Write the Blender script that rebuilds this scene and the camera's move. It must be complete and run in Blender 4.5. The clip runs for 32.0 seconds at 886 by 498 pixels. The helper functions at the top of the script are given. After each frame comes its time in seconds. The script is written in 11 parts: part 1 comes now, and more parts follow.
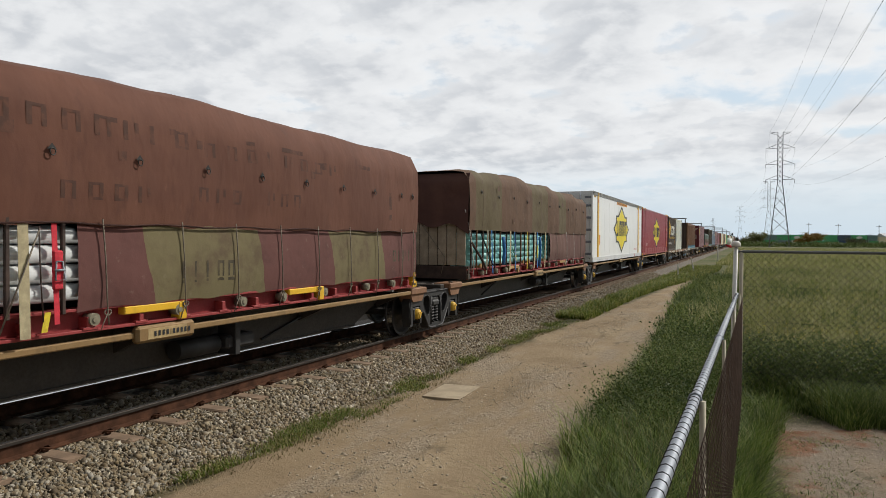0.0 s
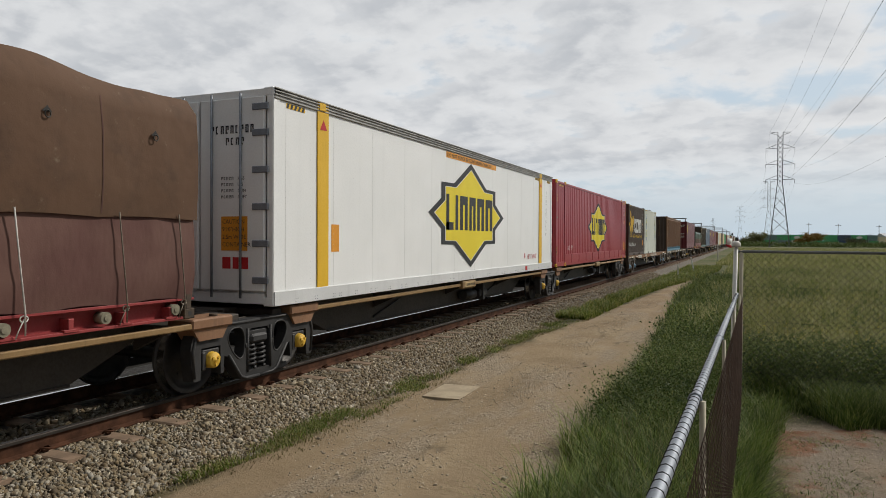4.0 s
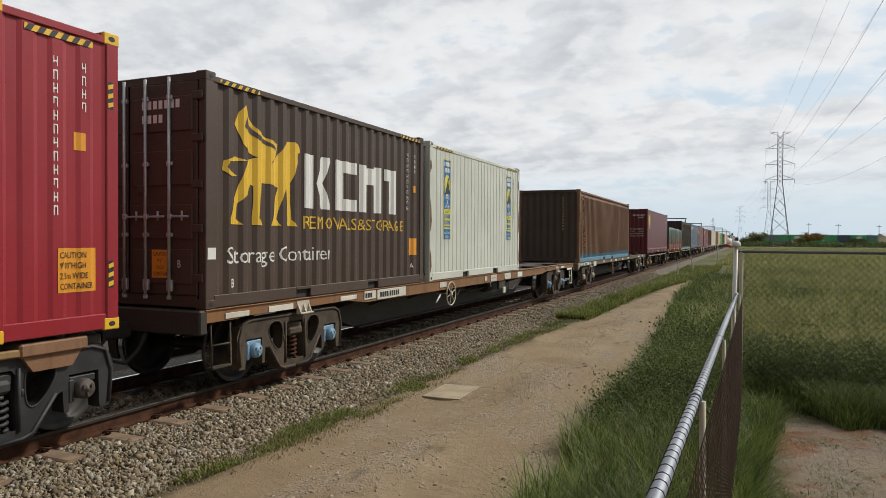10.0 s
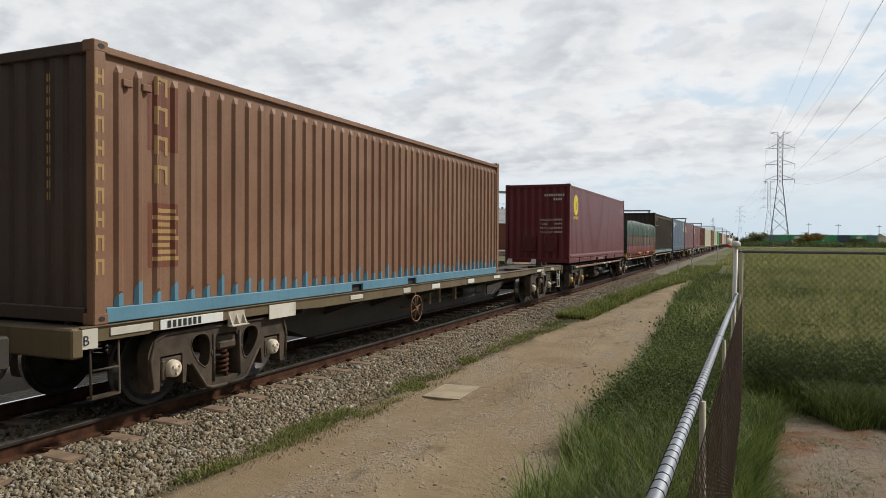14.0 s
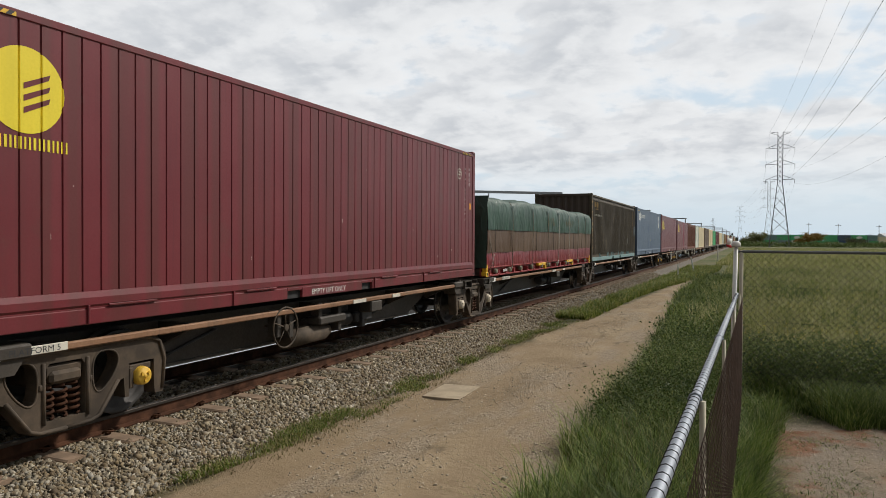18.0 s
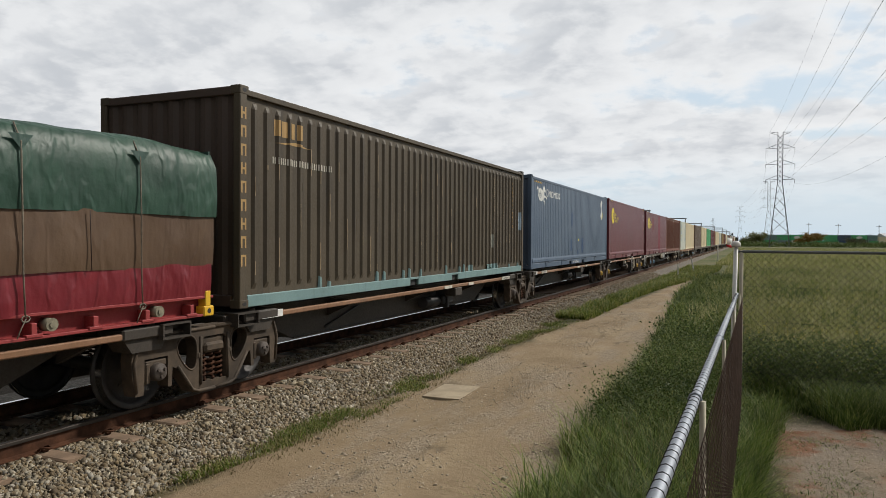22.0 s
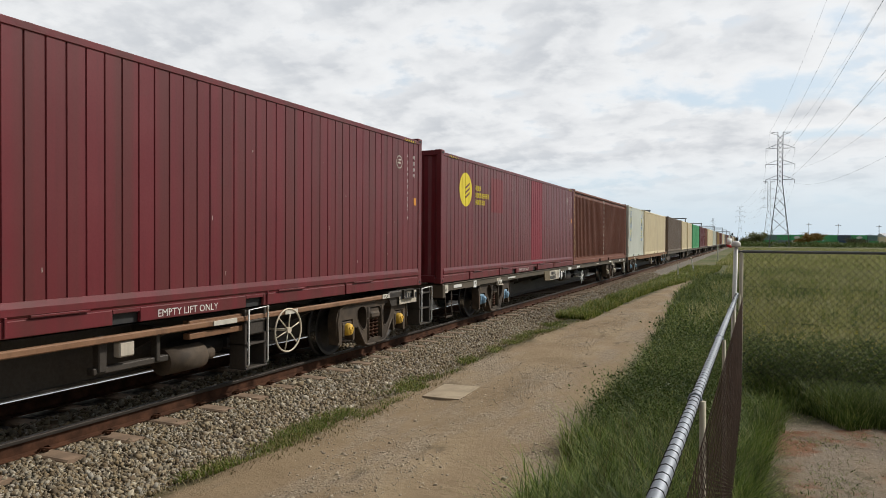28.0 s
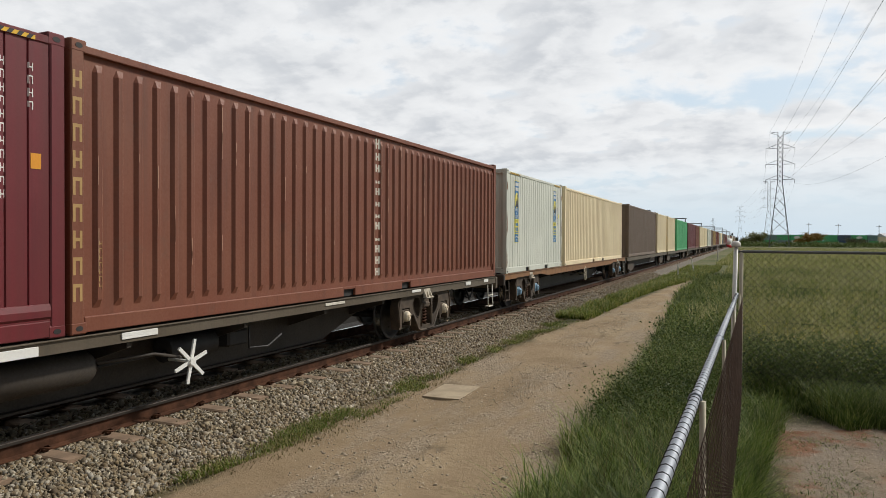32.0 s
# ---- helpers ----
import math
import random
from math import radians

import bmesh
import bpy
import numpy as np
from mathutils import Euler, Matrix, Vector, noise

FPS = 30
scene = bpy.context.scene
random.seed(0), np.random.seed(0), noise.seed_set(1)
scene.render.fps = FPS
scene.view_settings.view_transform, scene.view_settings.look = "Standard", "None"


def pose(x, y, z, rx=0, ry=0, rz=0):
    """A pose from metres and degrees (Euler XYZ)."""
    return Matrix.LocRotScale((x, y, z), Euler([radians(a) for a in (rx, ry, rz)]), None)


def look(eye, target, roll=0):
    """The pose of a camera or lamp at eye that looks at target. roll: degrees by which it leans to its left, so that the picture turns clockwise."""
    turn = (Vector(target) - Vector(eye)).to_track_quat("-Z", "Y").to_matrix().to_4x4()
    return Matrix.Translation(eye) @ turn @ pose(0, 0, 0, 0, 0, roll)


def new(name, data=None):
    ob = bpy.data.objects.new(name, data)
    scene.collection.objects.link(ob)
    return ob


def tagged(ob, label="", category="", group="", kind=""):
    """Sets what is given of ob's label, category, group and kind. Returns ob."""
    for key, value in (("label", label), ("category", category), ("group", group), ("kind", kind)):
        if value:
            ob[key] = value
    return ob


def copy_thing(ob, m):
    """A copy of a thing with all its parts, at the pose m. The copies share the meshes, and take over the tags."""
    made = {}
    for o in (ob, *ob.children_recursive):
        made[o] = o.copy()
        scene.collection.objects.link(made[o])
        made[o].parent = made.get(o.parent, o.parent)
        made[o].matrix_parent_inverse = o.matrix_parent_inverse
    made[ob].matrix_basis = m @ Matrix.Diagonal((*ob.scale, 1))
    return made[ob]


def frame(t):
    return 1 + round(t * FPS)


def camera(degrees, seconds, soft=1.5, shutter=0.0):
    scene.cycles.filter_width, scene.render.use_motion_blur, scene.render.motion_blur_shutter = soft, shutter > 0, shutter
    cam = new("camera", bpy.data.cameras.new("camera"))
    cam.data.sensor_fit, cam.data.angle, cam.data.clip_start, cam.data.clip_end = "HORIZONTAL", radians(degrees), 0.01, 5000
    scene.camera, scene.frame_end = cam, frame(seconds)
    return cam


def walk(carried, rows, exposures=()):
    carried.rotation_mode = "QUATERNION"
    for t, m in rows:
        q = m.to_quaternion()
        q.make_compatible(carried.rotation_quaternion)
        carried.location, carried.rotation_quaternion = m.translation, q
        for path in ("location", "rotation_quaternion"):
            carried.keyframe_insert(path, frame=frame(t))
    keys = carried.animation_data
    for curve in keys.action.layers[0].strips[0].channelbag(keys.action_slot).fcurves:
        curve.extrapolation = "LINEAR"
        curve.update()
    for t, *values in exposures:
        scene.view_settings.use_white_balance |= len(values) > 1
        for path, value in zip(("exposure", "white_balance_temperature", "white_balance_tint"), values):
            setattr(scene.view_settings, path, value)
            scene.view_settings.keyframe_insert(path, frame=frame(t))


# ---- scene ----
# ---- camera: stands still behind the low fence ----
cam = camera(64.8, 32.0, soft=0.75)
RH = 0.38            # height of the rail heads over the dirt road
XC = -7.083          # centre line of the main track
EYE = Vector((0.0, 0.0, 1.92 + RH))
YAW, PITCH = radians(23.49), radians(-0.797)
AIM = EYE + Vector((-math.sin(YAW) * math.cos(PITCH), math.cos(YAW) * math.cos(PITCH), math.sin(PITCH)))
STAND = look(EYE, AIM, 0.29)
walk(cam, [(0.0, STAND), (32.0, STAND)], exposures=[(0.0, 0.1), (3.0, 0.05), (4.5, -0.2), (5.5, -0.28), (6.2, -0.28), (7.2, -0.1), (8.5, 0.08), (11.0, 0.07), (12.0, -0.03), (13.0, -0.03), (14.0, 0.1), (17.0, 0.03), (19.0, 0.12), (20.0, 0.05), (24.0, 0.1), (32.0, 0.13)])

# ---- world, clouds and sun ----
SUN_EL, SUN_AZ = radians(42), radians(44)     # azimuth from +y towards +x


def node(nt, kind, x=0, y=0, **sets):
    n = nt.nodes.new(kind)
    n.location = (x, y)
    for k, v in sets.items():
        if k in n.inputs:
            n.inputs[k].default_value = v
    return n


def sky_group():
    """Broken stratocumulus on a flat layer: lit edges towards the sun, grey undersides, pale haze at the horizon."""
    g = bpy.data.node_groups.new("cloudy_sky", "ShaderNodeTree")
    g.interface.new_socket("Vector", in_out="INPUT", socket_type="NodeSocketVector")
    g.interface.new_socket("Color", in_out="OUTPUT", socket_type="NodeSocketColor")
    gi, go = g.nodes.new("NodeGroupInput"), g.nodes.new("NodeGroupOutput")
    L = g.links.new

    def calc(op, a, b=0.0, c=0.0):
        n = node(g, "ShaderNodeMath"); n.operation = op
        for i, v in enumerate((a, b, c)):
            if isinstance(v, bpy.types.NodeSocket):
                L(v, n.inputs[i])
            else:
                n.inputs[i].default_value = v
        return n.outputs[0]

    def span(val, lo, hi, a=0.0, b=1.0):
        n = node(g, "ShaderNodeMapRange"); n.interpolation_type = "SMOOTHSTEP"; L(val, n.inputs[0])
        for i, v in enumerate((lo, hi, a, b)):
            n.inputs[i + 1].default_value = v
        return n.outputs[0]

    def cloud(vec, at, scale, detail, rough, warp):
        mp = node(g, "ShaderNodeMapping"); L(vec, mp.inputs[0])
        mp.inputs["Location"].default_value = at; mp.inputs["Scale"].default_value = (1.0, 1.0, 0.0)
        n = node(g, "ShaderNodeTexNoise", Scale=scale, Detail=detail, Roughness=rough, Distortion=warp)
        L(mp.outputs[0], n.inputs["Vector"])
        return n.outputs[0]

    def blend(fac, a, b):
        n = node(g, "ShaderNodeMix"); n.data_type = "RGBA"
        for k, v in ((0, fac), (6, a), (7, b)):
            if isinstance(v, bpy.types.NodeSocket):
                L(v, n.inputs[k])
            else:
                n.inputs[k].default_value = v if k == 0 else (*v, 1)
        return n.outputs[2]
    nrm = node(g, "ShaderNodeVectorMath"); nrm.operation = "NORMALIZE"
    L(gi.outputs[0], nrm.inputs[0])
    sep = node(g, "ShaderNodeSeparateXYZ"); L(nrm.outputs[0], sep.inputs[0])
    zc = calc("MAXIMUM", sep.outputs[2], 0.0)
    inv = calc("DIVIDE", 1.0, calc("ADD", zc, 0.26))
    flat = node(g, "ShaderNodeVectorMath"); flat.operation = "SCALE"; L(nrm.outputs[0], flat.inputs[0]); L(inv, flat.inputs["Scale"])
    fv = flat.outputs[0]
    sx, sy = math.sin(SUN_AZ) * 0.05, math.cos(SUN_AZ) * 0.05
    big = cloud(fv, (3.1, 7.7, 0.0), 1.0, 3.0, 0.5, 0.0)
    mid = cloud(fv, (3.1, 7.7, 0.0), 4.2, 11.0, 0.53, 0.1)
    lit = cloud(fv, (3.1 + sx, 7.7 + sy, 0.0), 4.2, 11.0, 0.53, 0.1)
    # more cover on the left of the view, thinner towards the right
    cover = calc("MULTIPLY_ADD", sep.outputs[0], -0.16, calc("MULTIPLY_ADD", calc("SUBTRACT", big, 0.5), 0.55, mid))
    thick = span(cover, 0.40, 0.66)
    edge = span(cover, 0.27, 0.50)
    body = calc("MULTIPLY", edge, span(zc, 0.015, 0.13))
    relief = span(calc("SUBTRACT", mid, lit), -0.13, 0.13)
    # clear sky
    sky = node(g, "ShaderNodeTexSky"); sky.sky_type = "NISHITA"; sky.sun_disc = False
    sky.sun_elevation, sky.sun_rotation, sky.dust_density, sky.altitude = SUN_EL, SUN_AZ, 2.5, 20
    L(nrm.outputs[0], sky.inputs[0])
    skm = node(g, "ShaderNodeVectorMath"); skm.operation = "SCALE"; L(sky.outputs[0], skm.inputs[0]); skm.inputs["Scale"].default_value = 0.11
    hf = node(g, "ShaderNodeMapRange"); L(zc, hf.inputs[0])
    for i, v in enumerate((0.0, 0.45, 0.94, 0.55)):
        hf.inputs[i + 1].default_value = v
    clear = blend(hf.outputs[0], skm.outputs[0], (0.60, 0.71, 0.80))
    # cloud: white where thin or turned to the sun, grey where deep
    shade = calc("MULTIPLY", thick, calc("MULTIPLY_ADD", relief, -0.75, 1.0))
    col = blend(shade, (0.83, 0.84, 0.85), (0.535, 0.56, 0.595))
    col = blend(span(relief, 0.5, 0.0, 0.0, 0.45), col, (0.57, 0.595, 0.63))
    mixed = blend(body, clear, col)
    # the layer is brightest round the sun and duller on the far side
    dt = node(g, "ShaderNodeVectorMath"); dt.operation = "DOT_PRODUCT"; L(nrm.outputs[0], dt.inputs[0])
    dt.inputs[1].default_value = (math.sin(SUN_AZ) * math.cos(SUN_EL), math.cos(SUN_AZ) * math.cos(SUN_EL), math.sin(SUN_EL))
    dim = node(g, "ShaderNodeMapRange"); L(dt.outputs["Value"], dim.inputs[0])
    for i, v in enumerate((-0.5, -0.12, 0.15, 1.0)):
        dim.inputs[i + 1].default_value = v
    fin = node(g, "ShaderNodeVectorMath"); fin.operation = "SCALE"; L(mixed, fin.inputs[0]); L(dim.outputs[0], fin.inputs["Scale"])
    L(fin.outputs[0], go.inputs[0])
    return g


SKY = sky_group()
world = bpy.data.worlds.new("world")
scene.world = world
world.use_nodes = True
wn = world.node_tree
wn.nodes.clear()
wc = wn.nodes.new("ShaderNodeTexCoord")
wg = wn.nodes.new("ShaderNodeGroup"); wg.node_tree = SKY
wb = wn.nodes.new("ShaderNodeBackground"); wb.inputs[1].default_value = 0.5
wo = wn.nodes.new("ShaderNodeOutputWorld")
wn.links.new(wc.outputs["Generated"], wg.inputs[0]); wn.links.new(wg.outputs[0], wb.inputs[0]); wn.links.new(wb.outputs[0], wo.inputs[0])

sun_data = bpy.data.lights.new("sun", "SUN")
sun_data.energy, sun_data.angle, sun_data.color = 3.2, radians(4), (1.0, 0.95, 0.87)
sun = new("sun", sun_data)
sun_dir = Vector((math.sin(SUN_AZ) * math.cos(SUN_EL), math.cos(SUN_AZ) * math.cos(SUN_EL), math.sin(SUN_EL)))
sun.matrix_world = look(sun_dir * 60, (0, 0, 0))


# ---- mesh helpers ----
class Geo:
    """Vertices and faces of one part."""

    def __init__(self):
        self.v, self.f, self.s = [], [], []

    def add(self, vs, fs, smooth=False):
        n = len(self.v)
        self.v.extend([tuple(p) for p in vs])
        self.f.extend([tuple(i + n for i in q) for q in fs])
        self.s.extend([smooth] * len(fs))
        return self

    def box(self, x0, x1, y0, y1, z0, z1, b=0.0):
        if b <= 0:
            vs = [(x, y, z) for x in (x0, x1) for y in (y0, y1) for z in (z0, z1)]
            return self.add(vs, [(0, 1, 3, 2), (4, 6, 7, 5), (0, 4, 5, 1), (2, 3, 7, 6), (0, 2, 6, 4), (1, 5, 7, 3)])
        b = min(b, (x1 - x0) * 0.45, (y1 - y0) * 0.45, (z1 - z0) * 0.45)
        vs, ix = [], {}
        for i, (x, sx) in enumerate(((x0, 1), (x1, -1))):
            for j, (y, sy) in enumerate(((y0, 1), (y1, -1))):
                for k, (z, sz) in enumerate(((z0, 1), (z1, -1))):
                    for a in range(3):
                        ix[i, j, k, a] = len(vs)
                        vs.append((x + (0 if a == 0 else b * sx), y + (0 if a == 1 else b * sy), z + (0 if a == 2 else b * sz)))
        fs = []
        for a in range(3):
            for s in (0, 1):
                o = [c for c in range(3) if c != a]
                q = []
                for u, w in ((0, 0), (1, 0), (1, 1), (0, 1)):
                    c = [0, 0, 0]; c[a] = s; c[o[0]] = u; c[o[1]] = w
                    q.append(ix[(*c, a)])
                fs.append(q if (s == 1) == (a != 1) else q[::-1])
        for a in range(3):
            o = [c for c in range(3) if c != a]
            for u in (0, 1):
                for w in (0, 1):
                    c0 = [0, 0, 0]; c0[o[0]] = u; c0[o[1]] = w
                    c1 = list(c0); c1[a] = 1
                    q = [ix[(*c0, o[0])], ix[(*c1, o[0])], ix[(*c1, o[1])], ix[(*c0, o[1])]]
                    fs.append(q)
        for i in (0, 1):
            for j in (0, 1):
                for k in (0, 1):
                    fs.append([ix[i, j, k, 0], ix[i, j, k, 1], ix[i, j, k, 2]])
        return self.add(vs, fs)

    def cyl(self, p0, p1, r, n=12, r1=None, caps=True):
        p0, p1 = Vector(p0), Vector(p1)
        r1 = r if r1 is None else r1
        ax = (p1 - p0).normalized()
        u = ax.orthogonal().normalized(); w = ax.cross(u)
        vs = []
        for p, rr in ((p0, r), (p1, r1)):
            for i in range(n):
                a = 2 * math.pi * i / n
                vs.append(p + u * (rr * math.cos(a)) + w * (rr * math.sin(a)))
        self.add(vs, [(i, (i + 1) % n, n + (i + 1) % n, n + i) for i in range(n)], True)
        if caps:
            m = len(self.v) - 2 * n
            self.f.append(tuple(m + i for i in reversed(range(n)))); self.s.append(False)
            self.f.append(tuple(m + n + i for i in range(n))); self.s.append(False)
        return self

    def tube(self, pts, r, n=8, closed=False):
        pts = [Vector(p) for p in pts]
        m = len(pts)
        vs, up = [], None
        for i, p in enumerate(pts):
            a = pts[(i - 1) % m] if (i or closed) else p
            b = pts[(i + 1) % m] if (i < m - 1 or closed) else p
            d = (b - a).normalized()
            if up is None:
                up = d.orthogonal().normalized()
            up = (up - d * up.dot(d)).normalized()
            w = d.cross(up)
            for k in range(n):
                t = 2 * math.pi * k / n
                vs.append(p + up * (r * math.cos(t)) + w * (r * math.sin(t)))
        fs = []
        for i in range(m if closed else m - 1):
            j = (i + 1) % m
            fs += [(i * n + k, i * n + (k + 1) % n, j * n + (k + 1) % n, j * n + k) for k in range(n)]
        if not closed:
            fs += [tuple(reversed(range(n))), tuple((m - 1) * n + k for k in range(n))]
        return self.add(vs, fs, True)

    def lathe(self, prof, c=(0, 0, 0), axis=0, n=20):
        """prof: (distance along the axis, radius)."""
        vs = []
        for a, r in prof:
            for i in range(n):
                t = 2 * math.pi * i / n
                p = [0, 0, 0]; p[axis] = a; p[(axis + 1) % 3] = r * math.cos(t); p[(axis + 2) % 3] = r * math.sin(t)
                vs.append((p[0] + c[0], p[1] + c[1], p[2] + c[2]))
        fs = []
        for j in range(len(prof) - 1):
            fs += [(j * n + i, j * n + (i + 1) % n, (j + 1) * n + (i + 1) % n, (j + 1) * n + i) for i in range(n)]
        return self.add(vs, fs, True)

    def prism(self, pts, axis, a0, a1):
        """An outline drawn across an axis (0: y,z; 1: x,z; 2: x,y), pushed from a0 to a1. Convex or nearly so."""
        n = len(pts)

        def put(p, a):
            return {0: (a, p[0], p[1]), 1: (p[0], a, p[1]), 2: (p[0], p[1], a)}[axis]
        vs = [put(p, a0) for p in pts] + [put(p, a1) for p in pts]
        return self.add(vs, [tuple(range(n)), tuple(reversed(range(n, 2 * n)))] + [(i, n + i, n + (i + 1) % n, (i + 1) % n) for i in range(n)])

    def plate(self, loops, axis, a0, a1):
        """Like prism, for outlines that bend inwards and have holes: loops[0] outline, the rest holes."""
        bm = bmesh.new()
        rims = []
        for lp in loops:
            vs = [bm.verts.new((p[0], p[1], 0)) for p in lp]
            rims.append(vs)
            for i in range(len(vs)):
                bm.edges.new((vs[i], vs[(i + 1) % len(vs)]))
        bmesh.ops.triangle_fill(bm, use_beauty=True, use_dissolve=False, edges=bm.edges[:])
        bm.verts.index_update()

        def put(p, a):
            return {0: (a, p[0], p[1]), 1: (p[0], a, p[1]), 2: (p[0], p[1], a)}[axis]
        co = [(v.co.x, v.co.y) for v in bm.verts]
        n = len(co)
        fs = [tuple(v.index for v in f.verts) for f in bm.faces]
        if abs(a1 - a0) < 1e-9:
            self.add([put(p, a0) for p in co], fs)
        else:
            out = fs + [tuple(n + i for i in reversed(q)) for q in fs]
            for vs in rims:
                k = len(vs)
                out += [(vs[i].index, vs[(i + 1) % k].index, n + vs[(i + 1) % k].index, n + vs[i].index) for i in range(k)]
            self.add([put(p, a0) for p in co] + [put(p, a1) for p in co], out)
        bm.free()
        return self

    def mesh(self, name, mat):
        me = bpy.data.meshes.new(name)
        me.from_pydata(self.v, [], self.f)
        if any(self.s):
            me.polygons.foreach_set("use_smooth", self.s)
        me.validate(clean_customdata=False)
        bm = bmesh.new(); bm.from_mesh(me)
        bmesh.ops.recalc_face_normals(bm, faces=bm.faces[:])
        bm.to_mesh(me); bm.free()
        me.materials.append(mat)
        return me


def part(name, geo, mat, parent, label=""):
    ob = new(name, geo.mesh(name, mat) if isinstance(geo, Geo) else geo)
    ob.parent = parent
    if label:
        ob["label"] = label
    return ob


def thing(name, label, category, group="", kind="", m=None):
    ob = new(name)
    ob.empty_display_size = 0.2
    if m is not None:
        ob.matrix_basis = m
    return tagged(ob, label, category, group, kind)


def solo(name, geo, mat, label, category, group="", kind="", m=None):
    ob = new(name, geo.mesh(name, mat) if isinstance(geo, Geo) else geo)
    if m is not None:
        ob.matrix_basis = m
    return tagged(ob, label, category, group, kind)


def raw_mesh(name, verts, faces, mat, smooth=False):
    """A mesh from arrays; all faces with the same number of corners."""
    verts, faces = np.asarray(verts, dtype=np.float32), np.asarray(faces, dtype=np.int32)
    me = bpy.data.meshes.new(name)
    k = faces.shape[1]
    me.vertices.add(len(verts)); me.vertices.foreach_set("co", verts.ravel())
    me.loops.add(faces.size); me.loops.foreach_set("vertex_index", faces.ravel())
    me.polygons.add(len(faces))
    me.polygons.foreach_set("loop_start", np.arange(0, faces.size, k, dtype=np.int32))
    me.polygons.foreach_set("loop_total", np.full(len(faces), k, dtype=np.int32))
    if smooth:
        me.polygons.foreach_set("use_smooth", np.ones(len(faces), dtype=bool))
    me.update(calc_edges=True)
    me.validate()
    me.materials.append(mat)
    return me


# ---- materials ----
def mix_rgb(nt, fac, a, b, mode="MIX"):
    n = nt.nodes.new("ShaderNodeMix"); n.data_type = "RGBA"; n.blend_type = mode
    for sock, val in ((0, fac), (6, a), (7, b)):
        if isinstance(val, bpy.types.NodeSocket):
            nt.links.new(val, n.inputs[sock])
        elif sock == 0:
            n.inputs[0].default_value = val
        else:
            n.inputs[sock].default_value = (*val[:3], 1)
    return n.outputs[2]


def noise_tex(nt, vec, scale, detail=4.0, rough=0.55, stretch=None, shift=(0, 0, 0)):
    if stretch or shift != (0, 0, 0):
        mp = nt.nodes.new("ShaderNodeMapping")
        mp.inputs["Scale"].default_value = stretch or (1, 1, 1)
        mp.inputs["Location"].default_value = shift
        nt.links.new(vec, mp.inputs[0]); vec = mp.outputs[0]
    n = nt.nodes.new("ShaderNodeTexNoise")
    n.inputs["Scale"].default_value, n.inputs["Detail"].default_value, n.inputs["Roughness"].default_value = scale, detail, rough
    nt.links.new(vec, n.inputs["Vector"])
    return n.outputs[0]


def ranged(nt, val, lo, hi, a=0.0, b=1.0, smooth=True):
    n = nt.nodes.new("ShaderNodeMapRange")
    n.interpolation_type = "SMOOTHSTEP" if smooth else "LINEAR"
    nt.links.new(val, n.inputs[0])
    for i, v in enumerate((lo, hi, a, b)):
        n.inputs[i + 1].default_value = v
    return n.outputs[0]


def mth(nt, op, a, b=0.0, c=0.0):
    n = nt.nodes.new("ShaderNodeMath"); n.operation = op
    for i, v in enumerate((a, b, c)):
        if isinstance(v, bpy.types.NodeSocket):
            nt.links.new(v, n.inputs[i])
        else:
            n.inputs[i].default_value = v
    return n.outputs[0]


def surface(name, build):
    m = bpy.data.materials.new(name)
    m.use_nodes = True
    nt = m.node_tree
    bs = nt.nodes["Principled BSDF"]
    tc = nt.nodes.new("ShaderNodeTexCoord")
    build(nt, bs, tc.outputs["Object"])
    return m


def bump(nt, bs, height, strength=0.3, dist=0.01):
    b = nt.nodes.new("ShaderNodeBump")
    b.inputs["Strength"].default_value, b.inputs["Distance"].default_value = strength, dist
    nt.links.new(height, b.inputs["Height"]); nt.links.new(b.outputs[0], bs.inputs["Normal"])


def put(nt, bs, sock, val):
    if isinstance(val, bpy.types.NodeSocket):
        nt.links.new(val, bs.inputs[sock])
    elif isinstance(val, tuple):
        bs.inputs[sock].default_value = (*val[:3], 1)
    else:
        bs.inputs[sock].default_value = val


